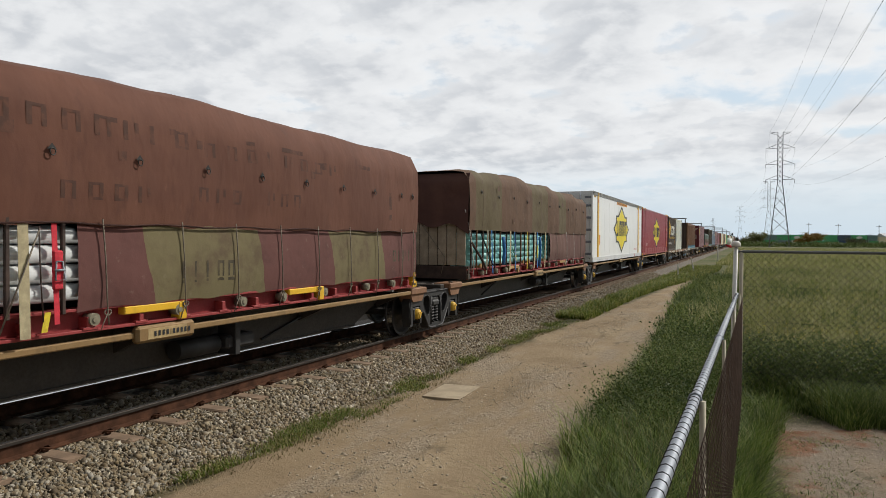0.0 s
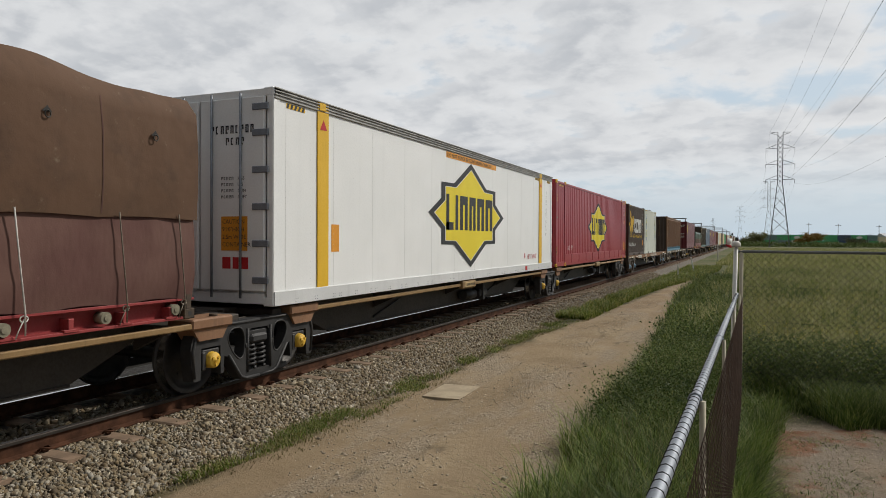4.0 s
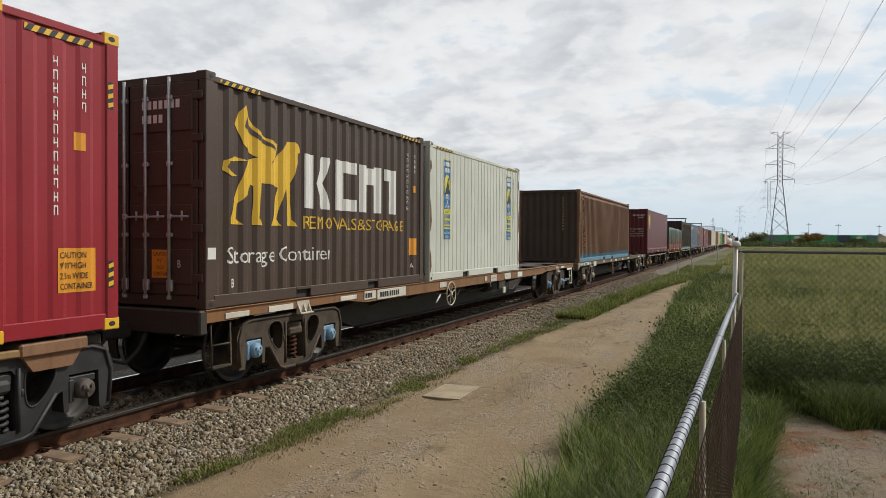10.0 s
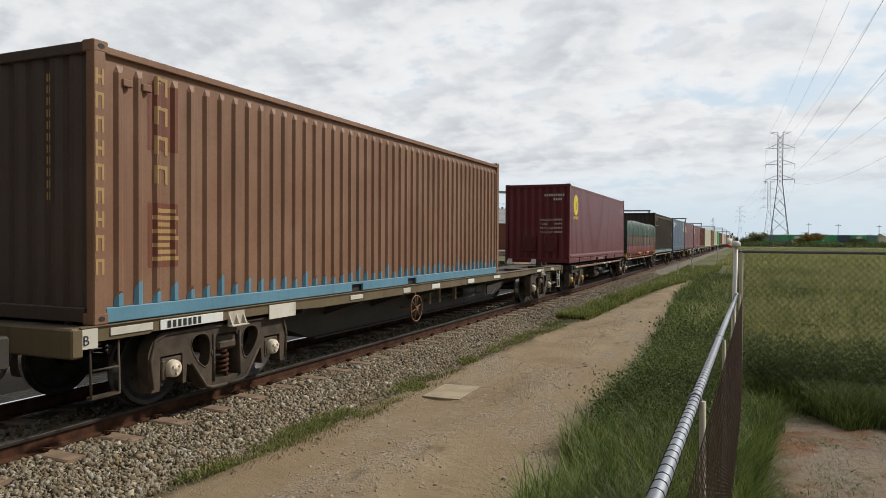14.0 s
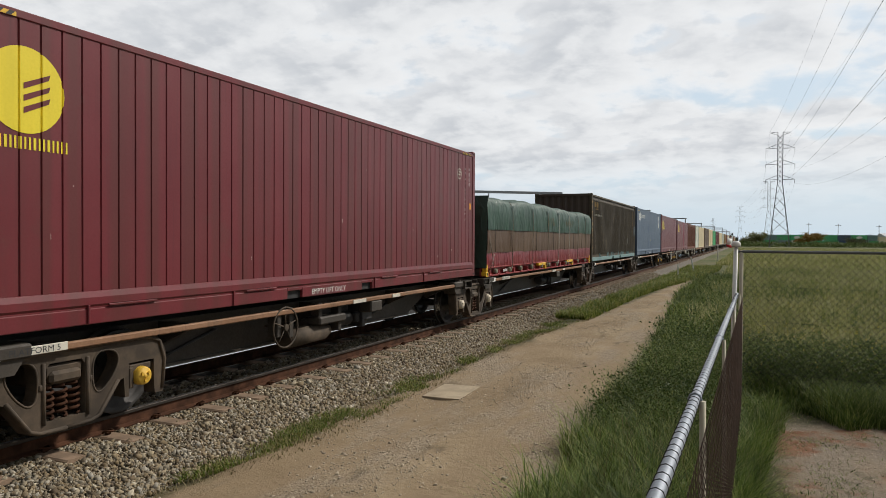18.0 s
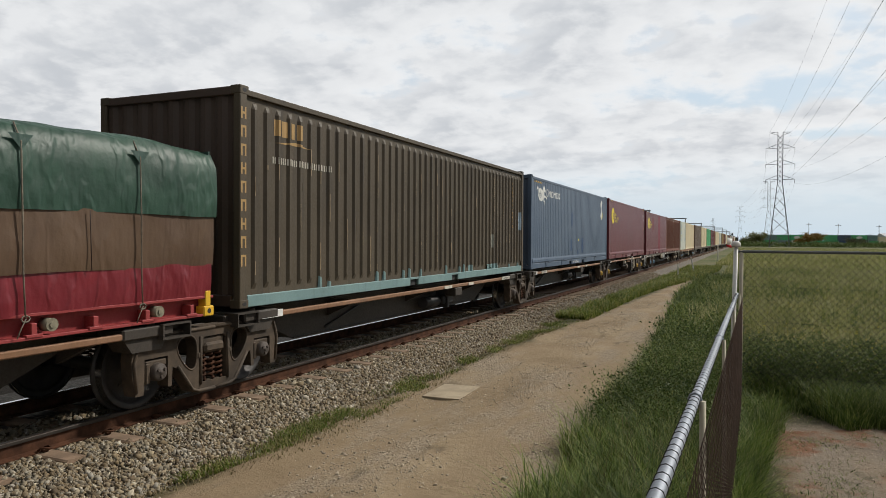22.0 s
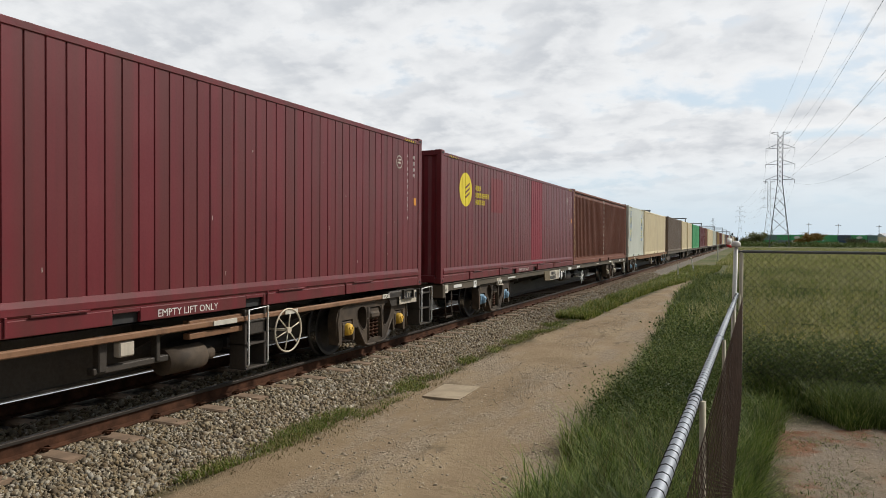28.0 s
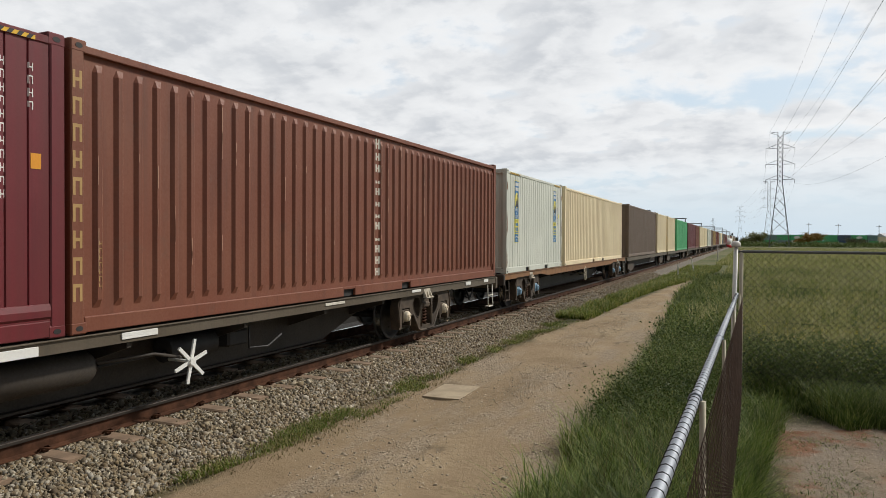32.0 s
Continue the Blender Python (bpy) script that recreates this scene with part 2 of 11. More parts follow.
def paint(name, col, rough=0.5, fade=0.35, dirt=0.35, rust=0.2, metal=0.0, rustcol=(0.16, 0.065, 0.03), pale=None, panel=None):
    """Weathered paint on steel: chalky fading, streaks that run down, rust specks."""
    def build(nt, bs, v):
        pl = pale or tuple(min(1, c * 1.35 + 0.035) for c in col)
        c = mix_rgb(nt, ranged(nt, noise_tex(nt, v, 0.9, 5), 0.35, 0.7, 0, fade), col, pl)
        streak = noise_tex(nt, v, 1.0, 4, 0.6, (5.0, 5.0, 0.35))
        c = mix_rgb(nt, ranged(nt, streak, 0.5, 0.78, 0, dirt), c, tuple(x * 0.42 + 0.008 for x in col))
        if dirt > 0.25:
            thin_ = noise_tex(nt, v, 1.0, 5, 0.7, (16.0, 16.0, 0.5), (2.0, 5.0, 1.0))
            c = mix_rgb(nt, ranged(nt, thin_, 0.55, 0.75, 0, dirt * 0.8), c, tuple(x * 0.4 + 0.01 for x in col))
            c = mix_rgb(nt, ranged(nt, thin_, 0.25, 0.42, dirt * 0.5, 0), c, pl)
            low = noise_tex(nt, v, 2.3, 7, 0.7, None, (9, 3, 4))
            c = mix_rgb(nt, ranged(nt, low, 0.56, 0.74, 0, dirt), c, tuple(0.5 * x + 0.5 * y for x, y in zip(col, (0.09, 0.07, 0.05))))
        if panel:
            strips = noise_tex(nt, v, 1.0, 2, 0.5, (0.0, 3.1, 0.0))
            c = mix_rgb(nt, ranged(nt, strips, 0.42, 0.6, 0, 0.65), c, panel)
        fine = noise_tex(nt, v, 38.0, 3)
        c = mix_rgb(nt, ranged(nt, fine, 0.3, 0.8, 0, 0.22), c, tuple(x * 0.75 for x in col))
        spot = noise_tex(nt, v, 6.0, 8, 0.72)
        lim = 0.74 - 0.14 * rust
        rf = ranged(nt, spot, lim, lim + 0.05, 0, min(1.0, rust * 2.2))
        c = mix_rgb(nt, rf, c, rustcol)
        put(nt, bs, "Base Color", c)
        put(nt, bs, "Roughness", ranged(nt, fine, 0.2, 0.8, rough - 0.08, rough + 0.14))
        bs.inputs["Metallic"].default_value = metal
        bs.inputs["Specular IOR Level"].default_value = 0.5
        bump(nt, bs, noise_tex(nt, v, 14.0, 5), 0.12, 0.006)
    return surface(name, build)


def plain(name, col, rough=0.6, var=0.25, scale=8.0, metal=0.0, bmp=0.15, dist=0.004, coat=0.0, spec=None):
    def build(nt, bs, v):
        c = mix_rgb(nt, ranged(nt, noise_tex(nt, v, scale, 6, 0.6), 0.3, 0.72), tuple(x * (1 - var) for x in col), tuple(min(1, x * (1 + var)) for x in col))
        c = mix_rgb(nt, ranged(nt, noise_tex(nt, v, scale * 9, 4), 0.35, 0.75, 0, 0.3), c, tuple(x * 0.6 for x in col))
        put(nt, bs, "Base Color", c)
        put(nt, bs, "Roughness", rough)
        bs.inputs["Metallic"].default_value = metal
        if spec is not None:
            bs.inputs["Specular IOR Level"].default_value = spec
        bump(nt, bs, noise_tex(nt, v, scale * 5, 5), bmp, dist)
    return surface(name, build)


def cloth(name, col, col2, rough=0.85, scale=1.2, fine=60.0, sheen=0.0, fold=0.5, crease=0.0):
    """Canvas or vinyl sheet with stains, fading and small creases."""
    def build(nt, bs, v):
        c = mix_rgb(nt, ranged(nt, noise_tex(nt, v, scale, 5, 0.55), 0.4, 0.66), col, col2)
        c = mix_rgb(nt, ranged(nt, noise_tex(nt, v, 3.3, 7, 0.65, (1, 1, 0.4)), 0.55, 0.8, 0, 0.55), c, tuple(x * 0.45 for x in col))
        c = mix_rgb(nt, ranged(nt, noise_tex(nt, v, 5.1, 7, 0.7, None, (4, 1, 2)), 0.62, 0.8, 0, 0.35), c, tuple(min(1, x * 1.7 + 0.03) for x in col2))
        put(nt, bs, "Base Color", c)
        put(nt, bs, "Roughness", rough)
        h = mth(nt, "MULTIPLY_ADD", noise_tex(nt, v, 1.7, 3, 0.5, (1.0, 1.6, 0.7)), 4.0, mth(nt, "MULTIPLY", noise_tex(nt, v, fine, 3), 0.18))
        if crease:
            for sc, sh in ((1.0, (0, 0, 0)), (2.4, (3, 1, 7))):
                cn = noise_tex(nt, v, sc, 3, 0.5, (1.0, 1.0, 0.4), sh)
                rd = mth(nt, "ABSOLUTE", mth(nt, "SUBTRACT", cn, 0.5))
                h = mth(nt, "MULTIPLY_ADD", ranged(nt, rd, 0.0, 0.07), -crease * 1.2, h)
        bump(nt, bs, h, fold, 0.02)
    return surface(name, build)


RED_PAINT = paint("crimson_container_paint", (0.29, 0.018, 0.027), 0.34, 0.25, 0.3, 0.1)
MAROON = paint("maroon_container_paint", (0.150, 0.016, 0.023), 0.40, 0.5, 0.5, 0.25, pale=(0.185, 0.034, 0.039), panel=(0.10, 0.027, 0.024))
PINK = paint("bright_repaired_paint", (0.24, 0.010, 0.026), 0.5, 0.5, 0.3, 0.05, pale=(0.20, 0.014, 0.027))
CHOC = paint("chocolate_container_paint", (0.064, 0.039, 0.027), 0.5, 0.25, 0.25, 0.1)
RUSTBROWN = paint("rust_brown_container_paint", (0.215, 0.105, 0.055), 0.6, 0.6, 0.45, 0.55, pale=(0.29, 0.17, 0.10), rustcol=(0.14, 0.05, 0.022))
REDBROWN = paint("red_brown_container_paint", (0.172, 0.050, 0.024), 0.6, 0.5, 0.6, 0.55, pale=(0.215, 0.085, 0.046), rustcol=(0.11, 0.04, 0.02))
OLIVE = paint("olive_brown_container_paint", (0.067, 0.050, 0.029), 0.6, 0.6, 0.95, 0.6, pale=(0.098, 0.076, 0.047), rustcol=(0.10, 0.045, 0.02))
BLUE = paint("slate_blue_container_paint", (0.062, 0.098, 0.155), 0.45, 0.5, 0.3, 0.14, pale=(0.12, 0.165, 0.225))
DARKBLUE = paint("patched_dark_blue_paint", (0.03, 0.07, 0.16), 0.5, 0.3, 0.2, 0.05)
PALEGREY = paint("pale_grey_container_paint", (0.56, 0.58, 0.51), 0.55, 0.3, 0.22, 0.34, rustcol=(0.22, 0.10, 0.045))
CREAM = paint("cream_container_paint", (0.78, 0.65, 0.43), 0.55, 0.3, 0.25, 0.34)
WHITE = paint("white_panel_paint", (0.84, 0.85, 0.84), 0.35, 0.3, 0.06, 0.02)
GREEN = paint("green_container_paint", (0.08, 0.40, 0.17), 0.5, 0.3, 0.25, 0.1)
TAUPE = paint("taupe_container_paint", (0.16, 0.115, 0.085), 0.55, 0.3, 0.3, 0.2)
OCHRE = paint("ochre_container_paint", (0.30, 0.19, 0.06), 0.55, 0.3, 0.3, 0.2)
SEA_BLUE = paint("sea_blue_paint_remnant", (0.10, 0.24, 0.33), 0.6, 0.4, 0.4, 0.5)
SEA_GREEN = paint("sea_green_paint_remnant", (0.16, 0.26, 0.26), 0.6, 0.4, 0.4, 0.5)
YELLOW = paint("safety_yellow_paint", (0.74, 0.44, 0.02), 0.45, 0.3, 0.25, 0.12)
SIGNYEL = paint("emblem_yellow_paint", (0.78, 0.62, 0.02), 0.5, 0.2, 0.15, 0.03)
BLACKP = paint("black_paint", (0.016, 0.017, 0.02), 0.5, 0.3, 0.2, 0.02)
WHITEMARK = paint("white_marking_paint", (0.74, 0.74, 0.70), 0.55, 0.2, 0.2, 0.05)
OFFWHITE = paint("worn_white_marking", (0.58, 0.55, 0.47), 0.6, 0.5, 0.4, 0.3)
LABELBLUE = paint("label_blue", (0.02, 0.17, 0.40), 0.4, 0.1, 0.1, 0.0)
LABELYEL = paint("label_yellow", (0.75, 0.66, 0.08), 0.4, 0.1, 0.1, 0.0)
REDMARK = paint("red_marking", (0.50, 0.02, 0.025), 0.45, 0.1, 0.1, 0.0)
ORANGEMARK = paint("orange_label", (0.72, 0.30, 0.02), 0.45, 0.2, 0.2, 0.0)
GOLD = paint("gold_emblem_paint", (0.72, 0.45, 0.03), 0.45, 0.3, 0.2, 0.0)
WAGONBLACK = paint("grimy_black_wagon_paint", (0.034, 0.027, 0.020), 0.65, 0.6, 0.3, 0.35, pale=(0.07, 0.056, 0.044), rustcol=(0.07, 0.03, 0.016))
WAGONORANGE = paint("orange_wagon_sill_paint", (0.24, 0.110, 0.036), 0.65, 0.5, 0.85, 0.9, pale=(0.18, 0.11, 0.06), rustcol=(0.13, 0.055, 0.025))
WAGONKHAKI = paint("khaki_wagon_sill_paint", (0.125, 0.09, 0.042), 0.65, 0.5, 0.5, 0.5)
WAGONYELLOW = paint("dusty_yellow_rail_paint", (0.235, 0.142, 0.052), 0.65, 0.5, 0.5, 0.45)
WAGONRUST = paint("rusty_orange_rail_paint", (0.21, 0.105, 0.05), 0.65, 0.6, 0.6, 0.6)
WAGONGREEN = paint("dull_green_grey_sill_paint", (0.082, 0.063, 0.04), 0.65, 0.5, 0.4, 0.4)
DECK = plain("dark_deck_steel", (0.072, 0.056, 0.043), 0.75, 0.4, 3.0)
BOGIEBROWN = plain("dusty_brown_cast_steel", (0.066, 0.046, 0.029), 0.8, 0.45, 4.0)
BOGIEBLACK = plain("greasy_black_cast_steel", (0.026, 0.025, 0.025), 0.6, 0.4, 4.0)
WHEELSTEEL = plain("dark_wheel_steel", (0.05, 0.045, 0.042), 0.55, 0.4, 5.0, 0.3)
TREAD = plain("polished_wheel_rim", (0.55, 0.55, 0.55), 0.25, 0.1, 5.0, 1.0)
CAPBLUE = paint("pale_blue_bearing_paint", (0.17, 0.29, 0.40), 0.55, 0.3, 0.5, 0.3)
CAPWHITE = paint("cream_bearing_paint", (0.60, 0.52, 0.40), 0.6, 0.3, 0.5, 0.3)
CAPYELLOW = paint("yellow_bearing_paint", (0.60, 0.36, 0.03), 0.55, 0.3, 0.5, 0.2)
CAPDARK = plain("dark_bearing_steel", (0.07, 0.055, 0.045), 0.7)
DUSTYTAN = plain("dusty_tan_plate", (0.42, 0.30, 0.14), 0.7, 0.25, 6.0)
FLATRED = paint("red_flat_rack_paint", (0.27, 0.030, 0.030), 0.55, 0.4, 0.4, 0.3)
RUBBER = plain("black_rubber", (0.025, 0.025, 0.025), 0.7)
GALV = plain("galvanised_pipe", (0.27, 0.295, 0.33), 0.6, 0.15, 7.0, 0.55, 0.1)
RAILSIDE = plain("rusty_rail_steel", (0.070, 0.031, 0.017), 0.85, 0.5, 5.0, spec=0.15)
RAILDULL = plain("dull_rail_head", (0.040, 0.032, 0.026), 0.5, 0.2, 3.0, 0.3)
RAILTOP = plain("polished_rail_head", (0.62, 0.62, 0.62), 0.14, 0.15, 3.0, 1.0)
SLEEPER = plain("dusty_concrete_sleeper", (0.235, 0.16, 0.105), 0.9, 0.25, 5.0, 0, 0.4, 0.006)
CONCRETE = plain("dusty_concrete", (0.35, 0.285, 0.195), 0.95, 0.22, 2.5, 0, 0.3)
DARKSTEEL = plain("dark_lattice_steel", (0.17, 0.18, 0.19), 0.6, 0.2, 4.0, 0.3)
MESHWIRE = plain("rusty_fence_wire", (0.11, 0.070, 0.052), 0.7, 0.4, 9.0, 0.3)
DARKWIRE = plain("dark_fence_wire", (0.032, 0.032, 0.03), 0.6, 0.3, 9.0, 0.4)
WHITEPIPE = plain("white_plastic_post", (0.72, 0.71, 0.67), 0.5, 0.1, 5.0)


# ---- ground: one sheet to the horizon ----
def ground_mat():
    def build(nt, bs, v):
        sep = nt.nodes.new("ShaderNodeSeparateXYZ"); nt.links.new(v, sep.inputs[0])
        x, y = sep.outputs[0], sep.outputs[1]
        wob = mth(nt, "SUBTRACT", noise_tex(nt, v, 0.8, 7, 0.65), 0.5)
        wob2 = mth(nt, "SUBTRACT", noise_tex(nt, v, 0.13, 4, 0.6), 0.5)
        xw = mth(nt, "MULTIPLY_ADD", wob, 0.9, x)
        # grass ground
        n1, n2 = noise_tex(nt, v, 0.35, 6, 0.6), noise_tex(nt, v, 9.0, 6, 0.65)
        g = mix_rgb(nt, ranged(nt, n1, 0.35, 0.66), (0.035, 0.040, 0.014), (0.085, 0.08, 0.032))
        g = mix_rgb(nt, ranged(nt, n2, 0.35, 0.7, 0, 0.6), g, (0.045, 0.042, 0.02))
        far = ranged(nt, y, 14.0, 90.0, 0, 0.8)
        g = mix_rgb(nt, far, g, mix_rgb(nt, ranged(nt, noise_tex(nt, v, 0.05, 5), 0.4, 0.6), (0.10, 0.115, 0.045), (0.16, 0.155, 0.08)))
        # dirt
        dn, df, dg = noise_tex(nt, v, 0.55, 7, 0.6), noise_tex(nt, v, 24.0, 6, 0.7), noise_tex(nt, v, 70.0, 3, 0.6)
        d = mix_rgb(nt, ranged(nt, dn, 0.35, 0.68), (0.215, 0.155, 0.092), (0.31, 0.238, 0.15))
        d = mix_rgb(nt, ranged(nt, df, 0.45, 0.75, 0, 0.4), d, (0.15, 0.112, 0.07))
        d = mix_rgb(nt, ranged(nt, dg, 0.55, 0.72, 0, 0.5), d, (0.40, 0.33, 0.235))
        # wheel ruts, darker and damp
        rut = noise_tex(nt, v, 1.0, 5, 0.6, (1.4, 0.16, 1.0), (2.2, 0, 0))
        d = mix_rgb(nt, ranged(nt, rut, 0.56, 0.72, 0, 0.55), d, (0.115, 0.084, 0.052))
        # smooth packed wheel tracks, stony between them, damp hollows
        for cx, wd, amt in ((-2.45, 0.42, 0.75), (-3.95, 0.30, 0.4)):
            tr = mth(nt, "ABSOLUTE", mth(nt, "SUBTRACT", mth(nt, "MULTIPLY_ADD", wob, 0.5, x), cx))
            d = mix_rgb(nt, ranged(nt, tr, wd * 0.5, wd * 1.3, amt, 0), d, (0.275, 0.205, 0.128))
        stony = ranged(nt, noise_tex(nt, v, 1.0, 5, 0.65, (1.0, 0.3, 1.0), (5.1, 2.0, 0)), 0.47, 0.62)
        chips = nt.nodes.new("ShaderNodeTexVoronoi"); chips.inputs["Scale"].default_value = 38.0; nt.links.new(v, chips.inputs["Vector"])
        cr = nt.nodes.new("ShaderNodeValToRGB"); nt.links.new(chips.outputs["Color"], cr.inputs[0])
        cr.color_ramp.elements[0].color = (0.13, 0.10, 0.07, 1); cr.color_ramp.elements[1].color = (0.42, 0.35, 0.26, 1)
        d = mix_rgb(nt, mth(nt, "MULTIPLY", stony, 0.75), d, cr.outputs[0])
        damp = ranged(nt, noise_tex(nt, v, 1.0, 4, 0.6, (0.9, 0.35, 1.0), (1.3, 7.7, 0)), 0.63, 0.69, 0, 0.6)
        d = mix_rgb(nt, damp, d, (0.085, 0.062, 0.04))
        le = nt.nodes.new("ShaderNodeMapRange"); nt.links.new(y, le.inputs[0])
        for i, val in enumerate((10.0, 50.0, -4.85, -2.75)):
            le.inputs[i + 1].default_value = val
        re_ = ranged(nt, y, 4.0, 24.0, -1.6, -2.15)
        a = ranged(nt, mth(nt, "SUBTRACT", xw, le.outputs[0]), -0.18, 0.22)
        b = ranged(nt, mth(nt, "SUBTRACT", xw, re_), -0.2, 0.25, 1, 0)
        road = mth(nt, "MULTIPLY", mth(nt, "MULTIPLY", a, b), ranged(nt, y, 58, 70, 1, 0))
        # the bare yard behind the fence
        yard = mth(nt, "MULTIPLY", ranged(nt, mth(nt, "MULTIPLY_ADD", wob, 1.2, x), 0.15, 0.55), ranged(nt, mth(nt, "MULTIPLY_ADD", wob, 2.0, y), 9.6, 10.4, 1, 0))
        # gravel and sand beyond the train, painted darker near it as its shade
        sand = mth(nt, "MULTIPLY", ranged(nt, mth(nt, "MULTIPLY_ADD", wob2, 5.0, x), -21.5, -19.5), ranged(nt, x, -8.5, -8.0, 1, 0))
        band = mth(nt, "MULTIPLY", ranged(nt, x, -62, -60.5), ranged(nt, x, -46, -44.8, 1, 0))
        lot = ranged(nt, x, -66, -62, 1, 0)
        rusty = mth(nt, "MULTIPLY", ranged(nt, mth(nt, "MULTIPLY_ADD", wob2, 3.0, x), -45.5, -44.5), ranged(nt, mth(nt, "MULTIPLY_ADD", wob2, 3.0, x), -31.0, -30.0, 1, 0))
        rb = mix_rgb(nt, ranged(nt, noise_tex(nt, v, 0.6, 6, 0.7), 0.5, 0.66), (0.075, 0.05, 0.035), (0.20, 0.17, 0.13))
        stone = mix_rgb(nt, ranged(nt, noise_tex(nt, v, 3.0, 8, 0.75), 0.35, 0.7), (0.16, 0.14, 0.11), (0.40, 0.36, 0.29))
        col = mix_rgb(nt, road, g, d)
        greyd = mix_rgb(nt, 0.5, d, (0.17, 0.145, 0.125))
        redsoil = mix_rgb(nt, ranged(nt, noise_tex(nt, v, 0.9, 6, 0.6), 0.50, 0.60, 0, 0.85), greyd, (0.20, 0.088, 0.046))
        redsoil = mix_rgb(nt, ranged(nt, noise_tex(nt, v, 2.6, 6, 0.7), 0.54, 0.66, 0, 0.7), redsoil, (0.075, 0.066, 0.035))
        col = mix_rgb(nt, yard, col, redsoil)
        # dark mix stands for the train's shade, strongest next to the track
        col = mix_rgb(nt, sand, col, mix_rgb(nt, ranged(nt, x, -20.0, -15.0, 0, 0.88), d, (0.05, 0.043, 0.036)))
        col = mix_rgb(nt, rusty, col, rb)
        col = mix_rgb(nt, band, col, stone)
        col = mix_rgb(nt, lot, col, mix_rgb(nt, ranged(nt, noise_tex(nt, v, 0.2, 6, 0.6), 0.4, 0.65), (0.10, 0.09, 0.06), (0.24, 0.21, 0.165)))
        put(nt, bs, "Base Color", col)
        put(nt, bs, "Roughness", 0.95)
        bs.inputs["Specular IOR Level"].default_value = 0.2
        h = mth(nt, "MULTIPLY_ADD", mth(nt, "MULTIPLY", stony, chips.outputs["Distance"]), -0.5, mth(nt, "MULTIPLY_ADD", df, 0.5, mth(nt, "MULTIPLY_ADD", noise_tex(nt, v, 5.0, 6, 0.6), 1.0, mth(nt, "MULTIPLY", dg, 0.35))))
        bump(nt, bs, h, 0.75, 0.035)
    return surface("ground_soil_and_grass", build)


def lump(x, y, s, k=1.0):
    return noise.noise(Vector((x * s, y * s, 3.7))) * k


def road_height(x, y):
    """The ground's height: dirt road with shallow ruts, flat elsewhere."""
    z = lump(x, y, 0.35, 0.03) + lump(x, y, 1.7, 0.012)
    for rx in (-2.75, -4.1):
        z -= 0.035 * math.exp(-((x - rx - lump(0, y, 0.2, 0.3)) / 0.28) ** 2) if y < 60 else 0
    if -9.5 < x < -4.8:
        z -= 0.05
    return z


def make_ground():
    xs = sorted(set([-3700, -1800, -900, -450, -220, -120, -80, -60, -45, -35, -28, -22, -18, -15, -12, -10.5]
                    + [round(-9.4 + 0.3 * i, 2) for i in range(14)] + [round(-5.2 + 0.13 * i, 2) for i in range(62)]
                    + [3.2, 3.8, 4.6, 6, 8, 11, 15, 20, 30, 50, 80, 130, 220, 450, 900, 1800, 3700]))
    ys = sorted(set([-3700, -1800, -800, -300, -100, -40, -15, -6, -3, -1] + [round(0.2 * i, 2) for i in range(110)]
                    + [round(22 + 0.6 * i, 2) for i in range(70)] + [66, 70, 75, 80, 90, 100, 115, 130, 160, 200, 260, 340, 450, 700, 1100, 1800, 2700, 3700]))
    vs = [(x, y, road_height(x, y) if (-10 < x < 5 and -3 < y < 64) else 0.0) for y in ys for x in xs]
    n = len(xs)
    fs = [(j * n + i, j * n + i + 1, (j + 1) * n + i + 1, (j + 1) * n + i) for j in range(len(ys) - 1) for i in range(n - 1)]
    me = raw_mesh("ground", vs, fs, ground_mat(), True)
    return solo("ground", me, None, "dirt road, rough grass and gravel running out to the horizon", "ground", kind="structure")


make_ground()

# ---- clouds: a far backdrop that drifts slowly ----
def make_clouds():
    m = bpy.data.materials.new("drifting_cloud_backdrop")
    m.use_nodes = True
    nt = m.node_tree
    nt.nodes.clear()
    tc = nt.nodes.new("ShaderNodeTexCoord"); g = nt.nodes.new("ShaderNodeGroup"); g.node_tree = SKY
    em = nt.nodes.new("ShaderNodeEmission"); out = nt.nodes.new("ShaderNodeOutputMaterial")
    nt.links.new(tc.outputs["Object"], g.inputs[0]); nt.links.new(g.outputs[0], em.inputs[0]); nt.links.new(em.outputs[0], out.inputs[0])
    vs, R = [], 3600.0
    na, ne = 36, 10
    for j in range(ne + 1):
        el = radians(-0.6 + 32 * j / ne)
        for i in range(na + 1):
            az = radians(-82 + 118 * i / na)
            vs.append((R * math.sin(az) * math.cos(el), R * math.cos(az) * math.cos(el), R * math.sin(el)))
    fs = [(j * (na + 1) + i, j * (na + 1) + i + 1, (j + 1) * (na + 1) + i + 1, (j + 1) * (na + 1) + i) for j in range(ne) for i in range(na)]
    return solo("cloud_backdrop", raw_mesh("cloud_backdrop", vs, fs, m, True), None, "bright broken grey and white cloud over pale blue sky", "sky", kind="structure")


CLOUDS = make_clouds()


